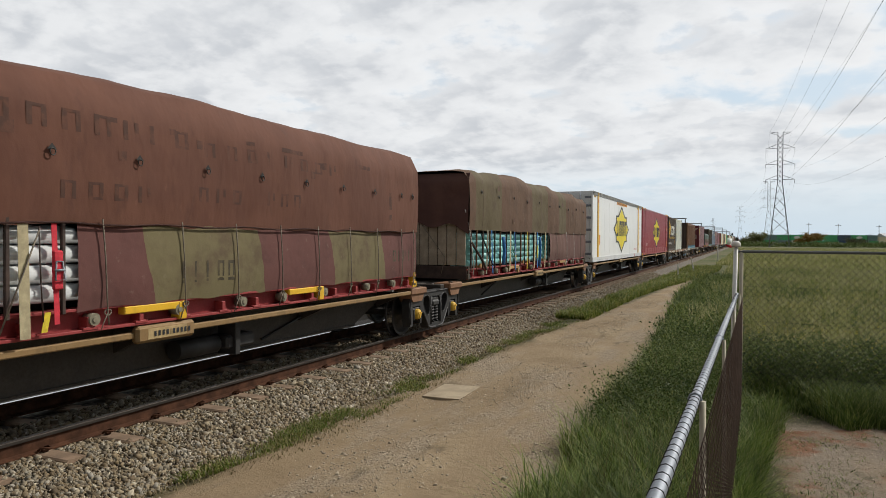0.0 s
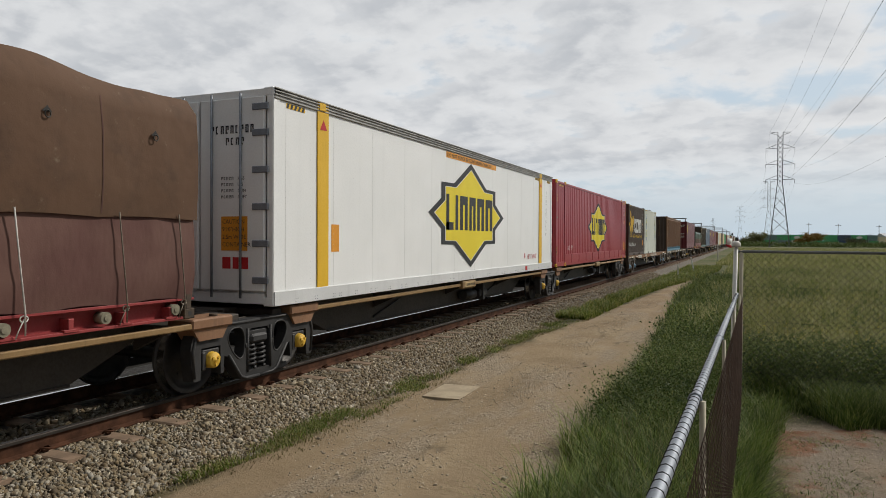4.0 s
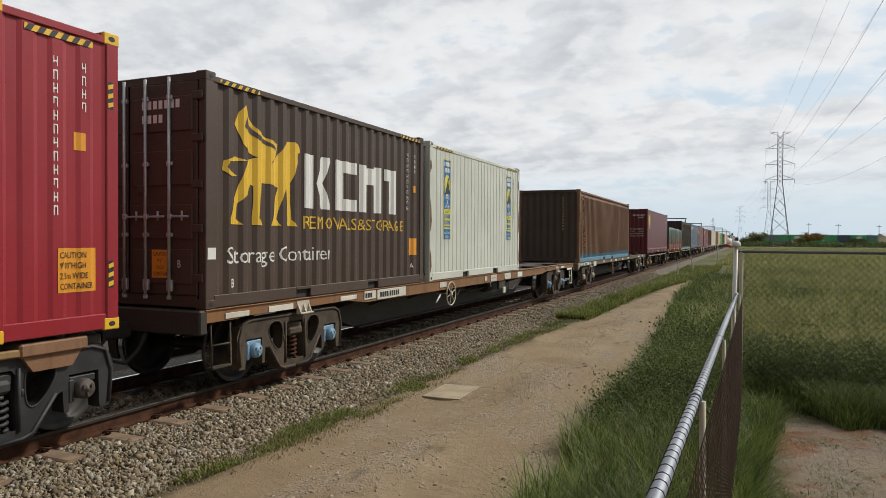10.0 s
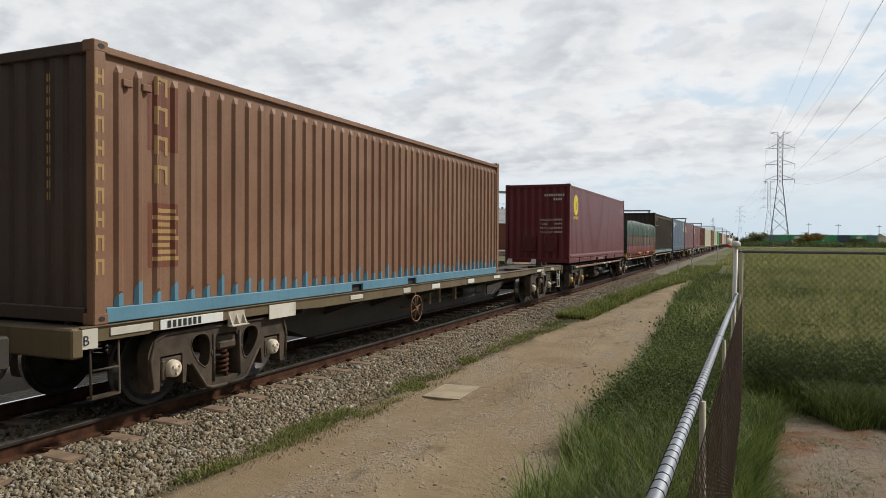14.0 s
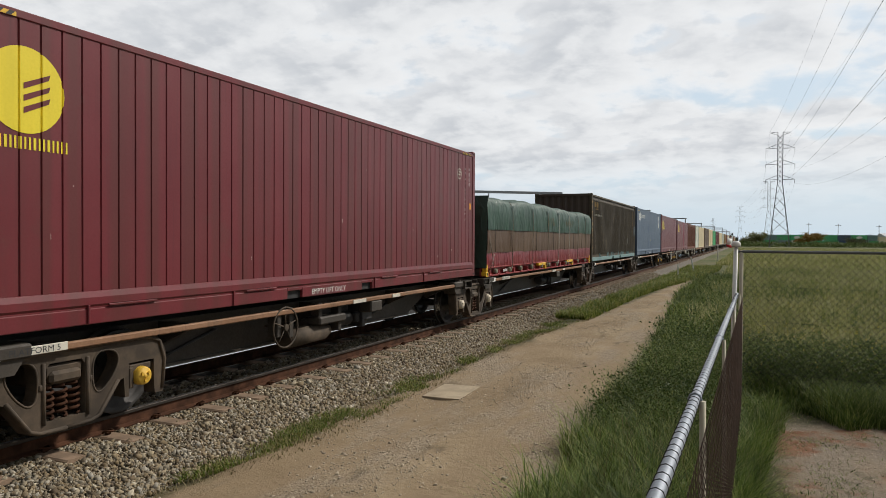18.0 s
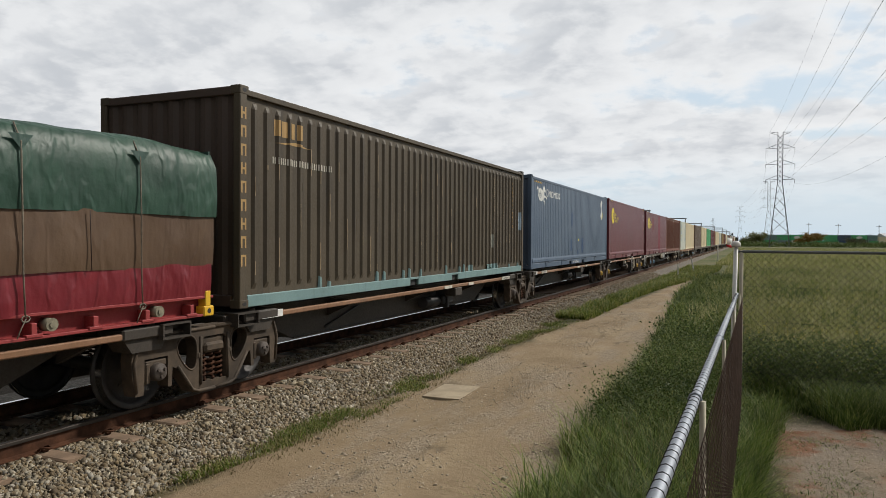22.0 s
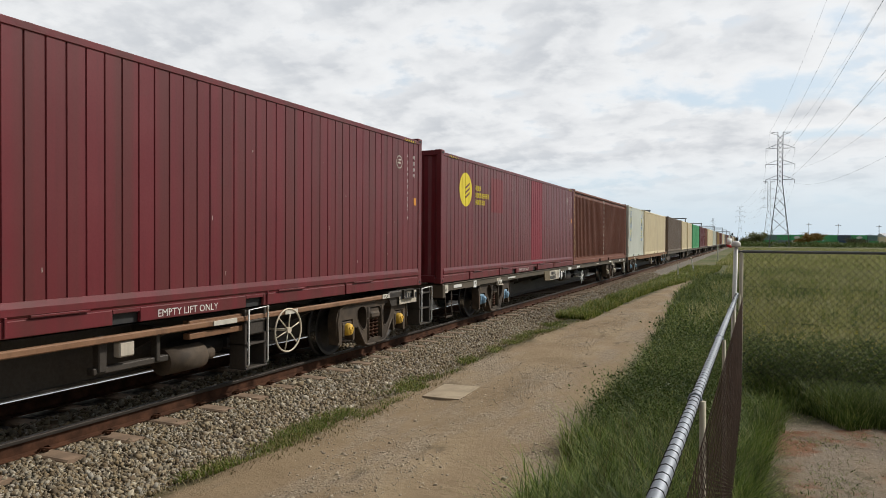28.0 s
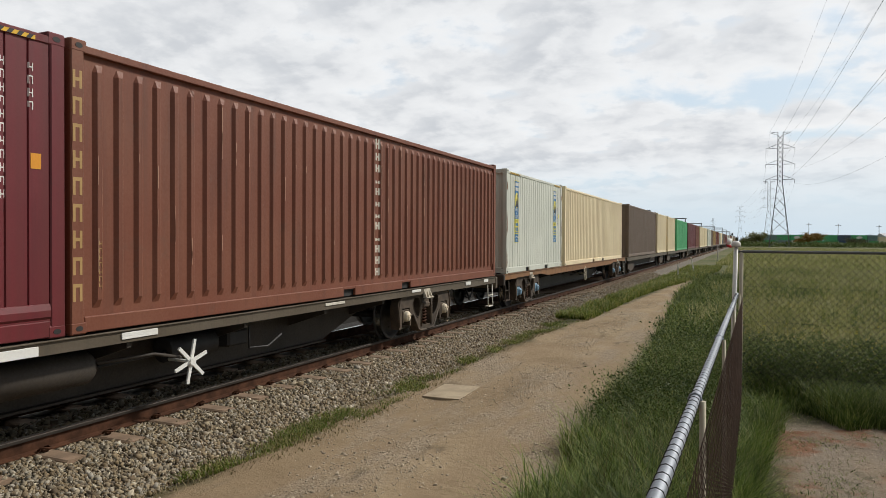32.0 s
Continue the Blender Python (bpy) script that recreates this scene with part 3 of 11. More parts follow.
# ---- main track ----
def stone_mat(name="ballast_stone", k=1.0):
    def build(nt, bs, v):
        geo = nt.nodes.new("ShaderNodeNewGeometry")
        r = nt.nodes.new("ShaderNodeValToRGB"); nt.links.new(geo.outputs["Random Per Island"], r.inputs[0])
        el = r.color_ramp.elements
        el[0].position, el[0].color = 0.0, (0.06, 0.048, 0.034, 1)
        el[1].position, el[1].color = 1.0, (0.52, 0.46, 0.34, 1)
        for p, c in ((0.15, (0.14, 0.10, 0.055)), (0.35, (0.24, 0.182, 0.105)), (0.55, (0.20, 0.18, 0.14)), (0.75, (0.30, 0.245, 0.155)), (0.93, (0.34, 0.315, 0.265))):
            el.new(p).color = (*c, 1)
        c = mix_rgb(nt, ranged(nt, noise_tex(nt, v, 30, 5, 0.6), 0.35, 0.7, 0, 0.5), r.outputs[0], (0.16, 0.13, 0.10))
        if k < 1:
            c = mix_rgb(nt, 1 - k, c, (0.03, 0.027, 0.025))
        put(nt, bs, "Base Color", c)
        put(nt, bs, "Roughness", 0.92)
        bs.inputs["Specular IOR Level"].default_value = 0.25
        bump(nt, bs, noise_tex(nt, v, 60, 4), 0.3, 0.004)
    return surface(name, build)


STONE = stone_mat()
INNERSTONE = stone_mat("dusty_inner_ballast_stone", 1.0)
PEBBLE = plain("road_pebble", (0.36, 0.30, 0.22), 0.95, 0.35, 6.0)


def scatter_stones(name, pts, size, rng, mat):
    """Angular broken stones at the points, joined."""
    n = len(pts)
    cube = np.array([(x, y, z) for x in (-1, 1) for y in (-1, 1) for z in (-1, 1)], float)
    base = cube[None] * (0.66 + rng.uniform(-0.46, 0.46, (n, 8, 3)))
    base = base * rng.uniform(0.5, 1.15, (n, 1, 3)) * (size * rng.lognormal(0, 0.3, n))[:, None, None]
    q = rng.normal(size=(n, 4)); q /= np.linalg.norm(q, axis=1)[:, None]
    w, a, b, c = q.T
    M = np.stack([1 - 2 * (b * b + c * c), 2 * (a * b - c * w), 2 * (a * c + b * w), 2 * (a * b + c * w), 1 - 2 * (a * a + c * c), 2 * (b * c - a * w),
                  2 * (a * c - b * w), 2 * (b * c + a * w), 1 - 2 * (a * a + b * b)], -1).reshape(n, 3, 3)
    vs = np.einsum("nij,nkj->nki", M, base) + pts[:, None]
    tri = np.array([(0, 1, 3), (0, 3, 2), (4, 6, 7), (4, 7, 5), (0, 4, 5), (0, 5, 1), (2, 3, 7), (2, 7, 6), (0, 2, 6), (0, 6, 4), (1, 5, 7), (1, 7, 3)])
    fs = (tri[None] + (np.arange(n) * 8)[:, None, None]).reshape(-1, 3)
    return raw_mesh(name, vs.reshape(-1, 3), fs, mat)


BT = RH - 0.20         # top of the ballast


def ballast_height(x):
    """Across the track: a flat crown and shoulders down to the road."""
    d = abs(x - XC)
    return BT if d < 1.4 else max(-0.06, BT - (d - 1.4) * 0.28)


def make_ballast():
    g = Geo()
    xs = [XC + d for d in (-3.4, -1.4, -0.9, -0.8, 0.8, 0.9, 1.4, 1.8, 2.3)]
    ys = [-200, -30, 0] + list(range(2, 60, 2)) + [80, 120, 200, 400, 800, 1500]
    vs = [(x, y, ballast_height(x) - 0.015) for y in ys for x in xs]
    n = len(xs)
    g.add(vs, [(j * n + i, j * n + i + 1, (j + 1) * n + i + 1, (j + 1) * n + i) for j in range(len(ys) - 1) for i in range(n - 1)], True)

    def build(nt, bs, v):
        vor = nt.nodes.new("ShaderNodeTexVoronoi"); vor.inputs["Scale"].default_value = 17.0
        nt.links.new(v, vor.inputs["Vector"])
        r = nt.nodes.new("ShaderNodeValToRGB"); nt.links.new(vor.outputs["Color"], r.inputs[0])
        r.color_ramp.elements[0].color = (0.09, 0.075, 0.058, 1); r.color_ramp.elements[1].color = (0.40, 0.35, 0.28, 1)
        # cell edges painted dark for the shade in the gaps between stones
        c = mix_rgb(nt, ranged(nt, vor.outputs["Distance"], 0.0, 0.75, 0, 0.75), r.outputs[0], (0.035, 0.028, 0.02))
        sp = nt.nodes.new("ShaderNodeSeparateXYZ"); nt.links.new(v, sp.inputs[0])
        # bed darker from the near rail inwards
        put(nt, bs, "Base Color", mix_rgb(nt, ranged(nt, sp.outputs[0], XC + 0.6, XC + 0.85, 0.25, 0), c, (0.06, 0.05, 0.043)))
        put(nt, bs, "Roughness", 0.95)
        bump(nt, bs, vor.outputs["Distance"], -0.9, 0.04)
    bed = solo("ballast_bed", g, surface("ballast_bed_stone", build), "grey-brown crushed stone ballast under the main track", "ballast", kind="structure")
    rng = np.random.default_rng(5)

    def spread(n, x0, x1, y0, y1, p=1.0):
        x = rng.uniform(x0, x1, n); y = y0 + (y1 - y0) * rng.uniform(0, 1, n) ** p
        z = np.array([ballast_height(v) for v in x]) + rng.uniform(-0.016, 0.014, n)
        return np.stack([x, y, z], -1)
    pts = np.concatenate([spread(50000, XC + 0.8, XC + 2.15, 3.4, 18, 1.15), spread(13000, XC + 0.82, XC + 2.2, 18, 48, 1.25), spread(12000, XC - 0.3, XC + 0.68, 2.5, 26, 1.1),
                          spread(900, XC + 2.0, XC + 2.5, 2.5, 22), spread(2200, XC - 2.0, XC - 0.85, 4, 30)])
    # the sleepers' tops stay bare
    ph = np.abs((pts[:, 1] - (4.665 - 3 * 0.6995) + 0.35) % 0.6995 - 0.35)
    pts = pts[~((ph < 0.135) & (np.abs(pts[:, 0] - XC) < 1.32) & (pts[:, 0] > XC + 0.7) & (rng.uniform(0, 1, len(pts)) > 0.04))]
    pts[pts[:, 0] < XC + 0.7, 2] += 0.022
    inner = pts[:, 0] < XC + 0.7
    solo("ballast_stones", scatter_stones("ballast_stones", pts[inner], 0.0285, rng, INNERSTONE), None, "loose ballast stones between the rails", "ballast", kind="stuff")
    pts = pts[~inner]
    ob = solo("ballast_stones", scatter_stones("ballast_stones", pts, 0.0205, rng, STONE), None, "loose angular grey and tan ballast stones", "ballast", kind="stuff")
    # gravel strewn over the dirt road
    gp = []
    while len(gp) < 13000:
        x, y = rng.uniform(-4.9, -1.7), 4.5 + 24 * rng.uniform() ** 1.25
        k = noise.noise(Vector((x * 0.8, y * 0.4, 1.0))) + 0.35 * math.exp(-((x + 3.2) / 0.4) ** 2) - 0.35 * math.exp(-((x + 2.4) / 0.4) ** 2)
        if k + rng.uniform(-0.25, 0.25) > 0.10:
            gp.append((x, y, road_height(x, y)))
    gp = np.array(gp)
    solo("road_gravel", scatter_stones("road_gravel", gp, rng.uniform(0.5, 1.3, len(gp)) ** 2 * 0.008, rng, PEBBLE), None, "small tan pebbles strewn over the dirt road", "gravel", kind="stuff")
    yp = [(x, y, road_height(x, y)) for x, y in zip(rng.uniform(0.2, 2.4, 5000), rng.uniform(4.5, 10.4, 5000))]
    solo("yard_gravel", scatter_stones("yard_gravel", np.array(yp), 0.006, rng, PEBBLE), None, "fine grey gravel on the bare reddish yard", "gravel", kind="stuff")
    return bed


make_ballast()
RAILPROF = [(-0.07, 0), (0.07, 0), (0.07, 0.012), (0.012, 0.03), (0.010, 0.125), (0.034, 0.137), (0.035, 0.165), (0.027, 0.171), (-0.027, 0.171), (-0.035, 0.165), (-0.034, 0.137), (-0.010, 0.125), (-0.012, 0.03), (-0.07, 0.012)]


def make_rail(name, x, label, y0=-60.0, y1=1500.0, top=RH, group="rails of the main track", head=None, side=None):
    r = thing(name, label, "rail", group, m=pose(x, 0, top - 0.172))
    g = Geo(); g.plate([RAILPROF], 1, y0, y1)
    part("rail_web", g, side or RAILSIDE, r)
    if head:
        part("rail_crown", Geo().box(-0.0372, 0.0372, y0, y1, 0.134, 0.1705, 0.004), head, r, "dark oily head of the rail")
    g = Geo(); g.box(-0.026, 0.026, y0, y1, 0.1712, 0.1735, 0)
    part("rail_head", g, head or RAILTOP, r, "worn running surface")
    return r


make_rail("rail", XC + 0.755, "rust-brown steel rail on concrete sleepers, edge of ballast", head=RAILDULL)
make_rail("rail", XC - 0.755, "steel rail with a polished head under the train")
TIE0, TIE_D = 4.665 - 3 * 0.6995, 0.6995


def sleeper_geo(L=2.6):
    g = Geo()
    pr = [(-0.125, 0.0), (0.125, 0.0), (0.11, 0.19), (0.09, 0.205), (-0.09, 0.205), (-0.11, 0.19)]
    vs = [(x, y, z) for x in (-L / 2, L / 2) for y, z in pr]
    g.add(vs, [tuple(range(6)), tuple(reversed(range(6, 12)))] + [(i, 6 + i, 6 + (i + 1) % 6, (i + 1) % 6) for i in range(6)])
    return g


def clip_geo():
    g = Geo()
    pts = [(0.075, -0.05, 0.02), (0.11, -0.045, 0.05), (0.15, -0.01, 0.045), (0.14, 0.04, 0.03), (0.09, 0.05, 0.045), (0.062, 0.02, 0.03)]
    g.tube(pts, 0.011, 5)
    g.box(0.08, 0.125, -0.03, 0.03, 0.0, 0.035, 0.008)
    return g


def make_sleepers():
    track = thing("track_sleepers", "row of dusty brown concrete sleepers under the rails", "sleepers", kind="structure", m=pose(XC, 0, RH - 0.172 - 0.205))
    me = sleeper_geo().mesh("sleeper", SLEEPER)
    cl = clip_geo().mesh("rail_clip", RAILSIDE)
    rng = random.Random(3)
    for i in range(110):
        s = part("sleeper", me, None, track)
        s.location = (rng.uniform(-0.03, 0.03), TIE0 + i * TIE_D, rng.uniform(-0.004, 0.004))
        s.rotation_euler = (0, 0, rng.uniform(-0.012, 0.012))
        if i < 60:
            c = part("rail_clip", cl, None, s); c.location = (0.755, 0, 0.205)
            c = part("rail_clip", cl, None, s); c.location = (-0.755, 0, 0.205); c.rotation_euler = (0, 0, math.pi)
    g = Geo()
    for i in range(110, 700):
        y = TIE0 + i * TIE_D
        g.box(-1.3, 1.3, y - 0.11, y + 0.11, 0.1, 0.205)
    rest = part("far_sleepers", g, SLEEPER, track)
    rest["kind"] = "stuff"


make_sleepers()


# ---- fences ----
def chain_link(axis, fixed, a0, a1, z0, z1, w, r, slant=0.0):
    """Woven wire: zigzag wires side by side. axis 0: runs along x at y=fixed; 1: along y at x=fixed."""
    n = int((a1 - a0) / w)
    m = int((z1 - z0) / w)
    k = 3
    i, j = np.meshgrid(np.arange(n), np.arange(m + 1), indexing="ij")
    along = a0 + i * w + np.where(((i + j) % 2) == 0, 0.0, w)
    off = np.where((j % 2) == 0, 1.0, -1.0) * r * 1.1
    z = z0 + j * w
    ctr = np.stack([along, np.full(along.shape, 0.0) + off, z], -1).astype(float)
    ang = np.arange(k) * 2 * np.pi / k
    ring = np.stack([np.cos(ang) * r * 1.2, np.sin(ang) * r, np.zeros(k)], -1)
    vs = ctr[:, :, None, :] + ring[None, None]
    if axis == 1:
        vs = vs[..., [1, 0, 2]]
        vs[..., 0] += fixed
    else:
        vs[..., 1] += fixed + slant * (vs[..., 0] - a0)
    idx = np.arange(n * (m + 1) * k).reshape(n, m + 1, k)
    a, b = idx[:, :-1, :], idx[:, 1:, :]
    fs = np.stack([a, np.roll(a, -1, 2), np.roll(b, -1, 2), b], -1).reshape(-1, 4)
    return vs.reshape(-1, 3), fs


CREAMPOST = paint("grubby_cream_post_paint", (0.42, 0.38, 0.28), 0.65, 0.4, 0.5, 0.5)
FX, FTOP = -0.232, 1.644


def make_fences():
    f = thing("low_fence", "waist-high chain-link fence with a galvanised top rail, rusty mesh", "fence", m=pose(0, 0, 0, 0, 0, -0.82))
    g = Geo().tube([(FX, -2.0, FTOP), (FX, 3.0, FTOP), (FX, 6.0, FTOP + 0.004), (FX, 9.28, FTOP)], 0.0215, 14)
    rail = part("top_rail", g, GALV, f, "galvanised pipe wrapped in tie wire")
    tie = Geo().tube([(0.0235 * math.cos(a * 0.7854), 0.004 * math.sin(a * 0.7854 * 0.5), 0.0235 * math.sin(a * 0.7854)) for a in range(8)], 0.0018, 4, True).mesh("tie_wire", DARKWIRE)
    y, k = 0.9, 0
    while y < 9.2:
        part("tie_wire", tie, None, rail).location = (FX, y, FTOP)
        y += 0.072 + 0.01 * math.sin(k * 1.7); k += 1
    for y in (3.05, 5.0, 7.1):
        part("rail_clamp", Geo().tube([(FX + 0.025 * math.cos(a * 0.7854), y, FTOP + 0.025 * math.sin(a * 0.7854)) for a in range(8)], 0.006, 6, True), GALV, rail)
    v, q = chain_link(1, FX + 0.064, 0.9, 9.25, 0.02, FTOP - 0.02, 0.032, 0.0012)
    part("chain_link_mesh", raw_mesh("chain_link_mesh", v, q, MESHWIRE), None, f, "rusty woven wire mesh")
    for y in (1.1, 3.05, 5.0, 7.1, 9.28):
        part("post", Geo().cyl((FX + 0.048, y, -0.1), (FX + 0.03, y, FTOP - 0.005), 0.013, 10), CREAMPOST, f)
    f = thing("cross_fence", "tall chain-link fence with a dark top rail before the field", "fence")
    Y0, SL, X1, T = 10.9, -0.12, 8.2, 2.146
    g = Geo().tube([(-0.14, Y0, T), (X1, Y0 + SL * (X1 + 0.14), T)], 0.02, 10)
    part("top_rail", g, DARKSTEEL, f)
    v, q = chain_link(0, Y0 + 0.015, -0.12, X1, 0.02, T - 0.01, 0.046, 0.0036, SL)
    part("chain_link_mesh", raw_mesh("chain_link_mesh", v, q, DARKWIRE), None, f, "dark woven wire mesh")
    for z in (1.645, 1.153, 0.43):
        part("line_wire", Geo().tube([(-0.12, Y0 + 0.02, z), (X1, Y0 + 0.02 + SL * X1, z)], 0.0025, 4), DARKWIRE, f)
    part("post", Geo().cyl((-0.064, Y0, -0.1), (-0.064, Y0, T + 0.02), 0.028, 12), CREAMPOST, f)
    for x in (3.4, 6.9):
        part("post", Geo().cyl((x, Y0 + SL * x, -0.1), (x, Y0 + SL * x, T + 0.02), 0.024, 12), OFFWHITE, f)
    # white plastic post at the corner
    p = thing("corner_post", "leaning white plastic pipe post with a round cap", "post")
    part("pipe", Geo().cyl((-0.165, 9.22, 0.0), (-0.115, 9.22, 2.24), 0.026, 14), WHITEPIPE, p)
    part("cap", Geo().lathe([(2.235, 0.03), (2.225, 0.048), (2.245, 0.056), (2.275, 0.052), (2.295, 0.03), (2.30, 0.0)], (-0.115, 9.22, 0), 2, 16), WHITEPIPE, p)


make_fences()


# ---- road furniture ----
def make_roadside():
    s = thing("pit_lid", "flat pale concrete pit lid set in the dirt road", "pit lid")
    part("lid", Geo().box(-0.29, 0.29, -0.47, 0.47, -0.02, 0.035, 0.005), CONCRETE, s)
    part("kerb_strip", Geo().box(0.31, 0.40, -0.45, 0.42, -0.05, 0.012, 0.006), CONCRETE, s)
    s.matrix_world = pose(-4.06, 9.70, -0.026, 0, 0, 2)
    for x, y, h, lx, ly, r in ((-3.62, 55.9, 1.05, -0.35, 0.0, 0.045), (-3.97, 46.6, 0.8, 0, 0, 0.035), (-3.2, 92.0, 1.9, 0, 0, 0.05)):
        m = solo("marker_post", Geo().box(-r, r, -r * 0.5, r * 0.5, -0.1, h, 0.008), WHITEPIPE, "white roadside marker post" if lx == 0 else "white marker post leaning over", "post", "marker posts", m=pose(x, y, 0, 0, math.degrees(lx) * 0.6, 0))


make_roadside()


# ---- pylons and lines ----
def pylon_mesh(thick=1.0, H=42.0, wb=6.8, wt=1.7):
    g = Geo()
    waist = H * 0.555

    def half(z):
        return (wb + (wt * 1.05 - wb) * z / waist) / 2 if z < waist else wt / 2
    zs = [0, 5.5, 10.5, 14.8, 18.6, waist]
    z = waist
    while z < H - 1.4:
        z += 1.75
        zs.append(min(z, H))
    for sx in (-1, 1):
        for sy in (-1, 1):
            pts = [(sx * half(z), sy * half(z), z) for z in (0, waist, H)]
            g.tube(pts, 0.12 * thick, 4)
    for a, b in zip(zs, zs[1:]):
        ha, hb = half(a), half(b)
        for s in (-1, 1):
            g.tube([(-ha, s * ha, a), (hb, s * hb, b)], 0.055 * thick, 3)
            g.tube([(ha, s * ha, a), (-hb, s * hb, b)], 0.055 * thick, 3)
            g.tube([(s * ha, -ha, a), (s * hb, hb, b)], 0.055 * thick, 3)
            g.tube([(s * ha, ha, a), (s * hb, -hb, b)], 0.055 * thick, 3)
    for z, w in ((24.7, 4.8), (30.3, 4.8), (36.1, 4.75), (H - 0.1, 3.6)):
        h = half(z)
        for s in (-1, 1):
            for sy in (-1, 1):
                g.tube([(s * h, sy * h, z), (s * w, 0, z)], 0.06, 3)
                g.tube([(s * h, sy * h, z + (1.6 if z < H - 1 else -1.0)), (s * w, 0, z)], 0.05, 3)
            if z < H - 1:
                g.tube([(s * w, 0, z), (s * w, 0, z - 1.3)], 0.09, 4)
    return g.mesh("lattice_pylon", DARKSTEEL)


ARMS = ((24.7, 4.8), (30.3, 4.8), (36.1, 4.75), (41.9, 3.6))


def make_pylons():
    me, slim = pylon_mesh(), pylon_mesh(0.6)
    spots = [(11.0, 283.0, 1.0, 4), (13.4, 512.0, 1.0, 4), (-6.9, 867.0, 1.0, 3), (-54.0, 1306.0, 1.0, 3), (16.0, -75.0, 1.0, 3)]
    for x, y, s, _ in spots:
        p = solo("lattice_pylon", me if abs(y) < 300 else slim, None, "grey steel lattice pylon carrying power lines", "pylon", "pylons along the line", m=pose(x, y, 0))
        p.scale = (s, s, s)
    for (xa, ya, _, _), (xb, yb, _, _) in zip([spots[4], spots[0], spots[1]], [spots[0], spots[1], spots[2]]):
        sag = 9.0 if ya < 0 else 5.0
        for z, w in ARMS:
            for s in (-1, 1):
                drop = 1.3 if z < 40 else 0.0
                pts = []
                for i in range(25):
                    t = i / 24
                    pts.append((xa + (xb - xa) * t + s * w, ya + (yb - ya) * t, z - drop - sag * 4 * t * (1 - t) * (0.7 if z > 40 else 1)))
                solo("power_line", Geo().tube(pts, 0.013, 4), DARKWIRE, "thin dark overhead power line between pylons", "cable", "power lines")


make_pylons()


# ---- plants ----
def leaf_mat(name, cols, rough=0.6, trans=0.15):
    def build(nt, bs, v):
        geo = nt.nodes.new("ShaderNodeNewGeometry")
        r = nt.nodes.new("ShaderNodeValToRGB"); nt.links.new(geo.outputs["Random Per Island"], r.inputs[0])
        el = r.color_ramp.elements
        el[0].position, el[0].color = 0.0, (*cols[0], 1)
        el[1].position, el[1].color = 1.0, (*cols[-1], 1)
        for i, c in enumerate(cols[1:-1]):
            el.new((i + 1) / (len(cols) - 1)).color = (*c, 1)
        c = mix_rgb(nt, ranged(nt, noise_tex(nt, v, 0.7, 4), 0.35, 0.7, 0, 0.45), r.outputs[0], tuple(x * 0.75 for x in cols[0]))
        put(nt, bs, "Base Color", c)
        put(nt, bs, "Roughness", rough)
        bs.inputs["Specular IOR Level"].default_value = 0.18
        bs.inputs["Transmission Weight"].default_value = 0.0
        # thin leaves let some light through
        tr = nt.nodes.new("ShaderNodeBsdfTranslucent"); nt.links.new(c, tr.inputs[0])
        ms = nt.nodes.new("ShaderNodeMixShader"); ms.inputs[0].default_value = trans
        out = nt.nodes["Material Output"]
        nt.links.new(bs.outputs[0], ms.inputs[1]); nt.links.new(tr.outputs[0], ms.inputs[2]); nt.links.new(ms.outputs[0], out.inputs[0])
    return surface(name, build)


GRASS = leaf_mat("verge_grass", [(0.026, 0.048, 0.009), (0.07, 0.118, 0.018), (0.15, 0.215, 0.036), (0.38, 0.39, 0.13)], 0.5, trans=0.35)
LUSH = leaf_mat("lush_grass", [(0.03, 0.055, 0.010), (0.09, 0.15, 0.02), (0.19, 0.27, 0.045), (0.42, 0.42, 0.17)], 0.5, trans=0.35)
STRIPGRASS = leaf_mat("strip_grass", [(0.06, 0.085, 0.018), (0.13, 0.18, 0.03), (0.21, 0.25, 0.05), (0.40, 0.35, 0.14)], 0.45, trans=0.35)
DRYGRASS = leaf_mat("field_grass", [(0.12, 0.15, 0.035), (0.24, 0.26, 0.075), (0.38, 0.37, 0.15), (0.56, 0.50, 0.28)], 0.6, trans=0.4)
WEED = leaf_mat("weed_leaves", [(0.030, 0.052, 0.012), (0.060, 0.098, 0.022), (0.105, 0.15, 0.036), (0.20, 0.22, 0.075)], 0.5, 0.3)
STRAW = leaf_mat("dry_straw", [(0.20, 0.16, 0.08), (0.30, 0.25, 0.13)])
TREELEAF = leaf_mat("gum_leaves", [(0.035, 0.045, 0.02), (0.07, 0.08, 0.036), (0.115, 0.115, 0.058)], trans=0.3)
PALELEAF = leaf_mat("pale_green_leaves", [(0.10, 0.12, 0.04), (0.16, 0.17, 0.07), (0.22, 0.21, 0.10)], trans=0.3)
AUTUMN = leaf_mat("autumn_leaves", [(0.20, 0.10, 0.02), (0.30, 0.18, 0.03), (0.16, 0.12, 0.03)])
BARK = plain("bark", (0.11, 0.085, 0.065), 0.9, 0.3, 6.0, 0, 0.5, 0.02)
FLOWER = plain("yellow_flower", (0.60, 0.45, 0.03), 0.7, 0.2)


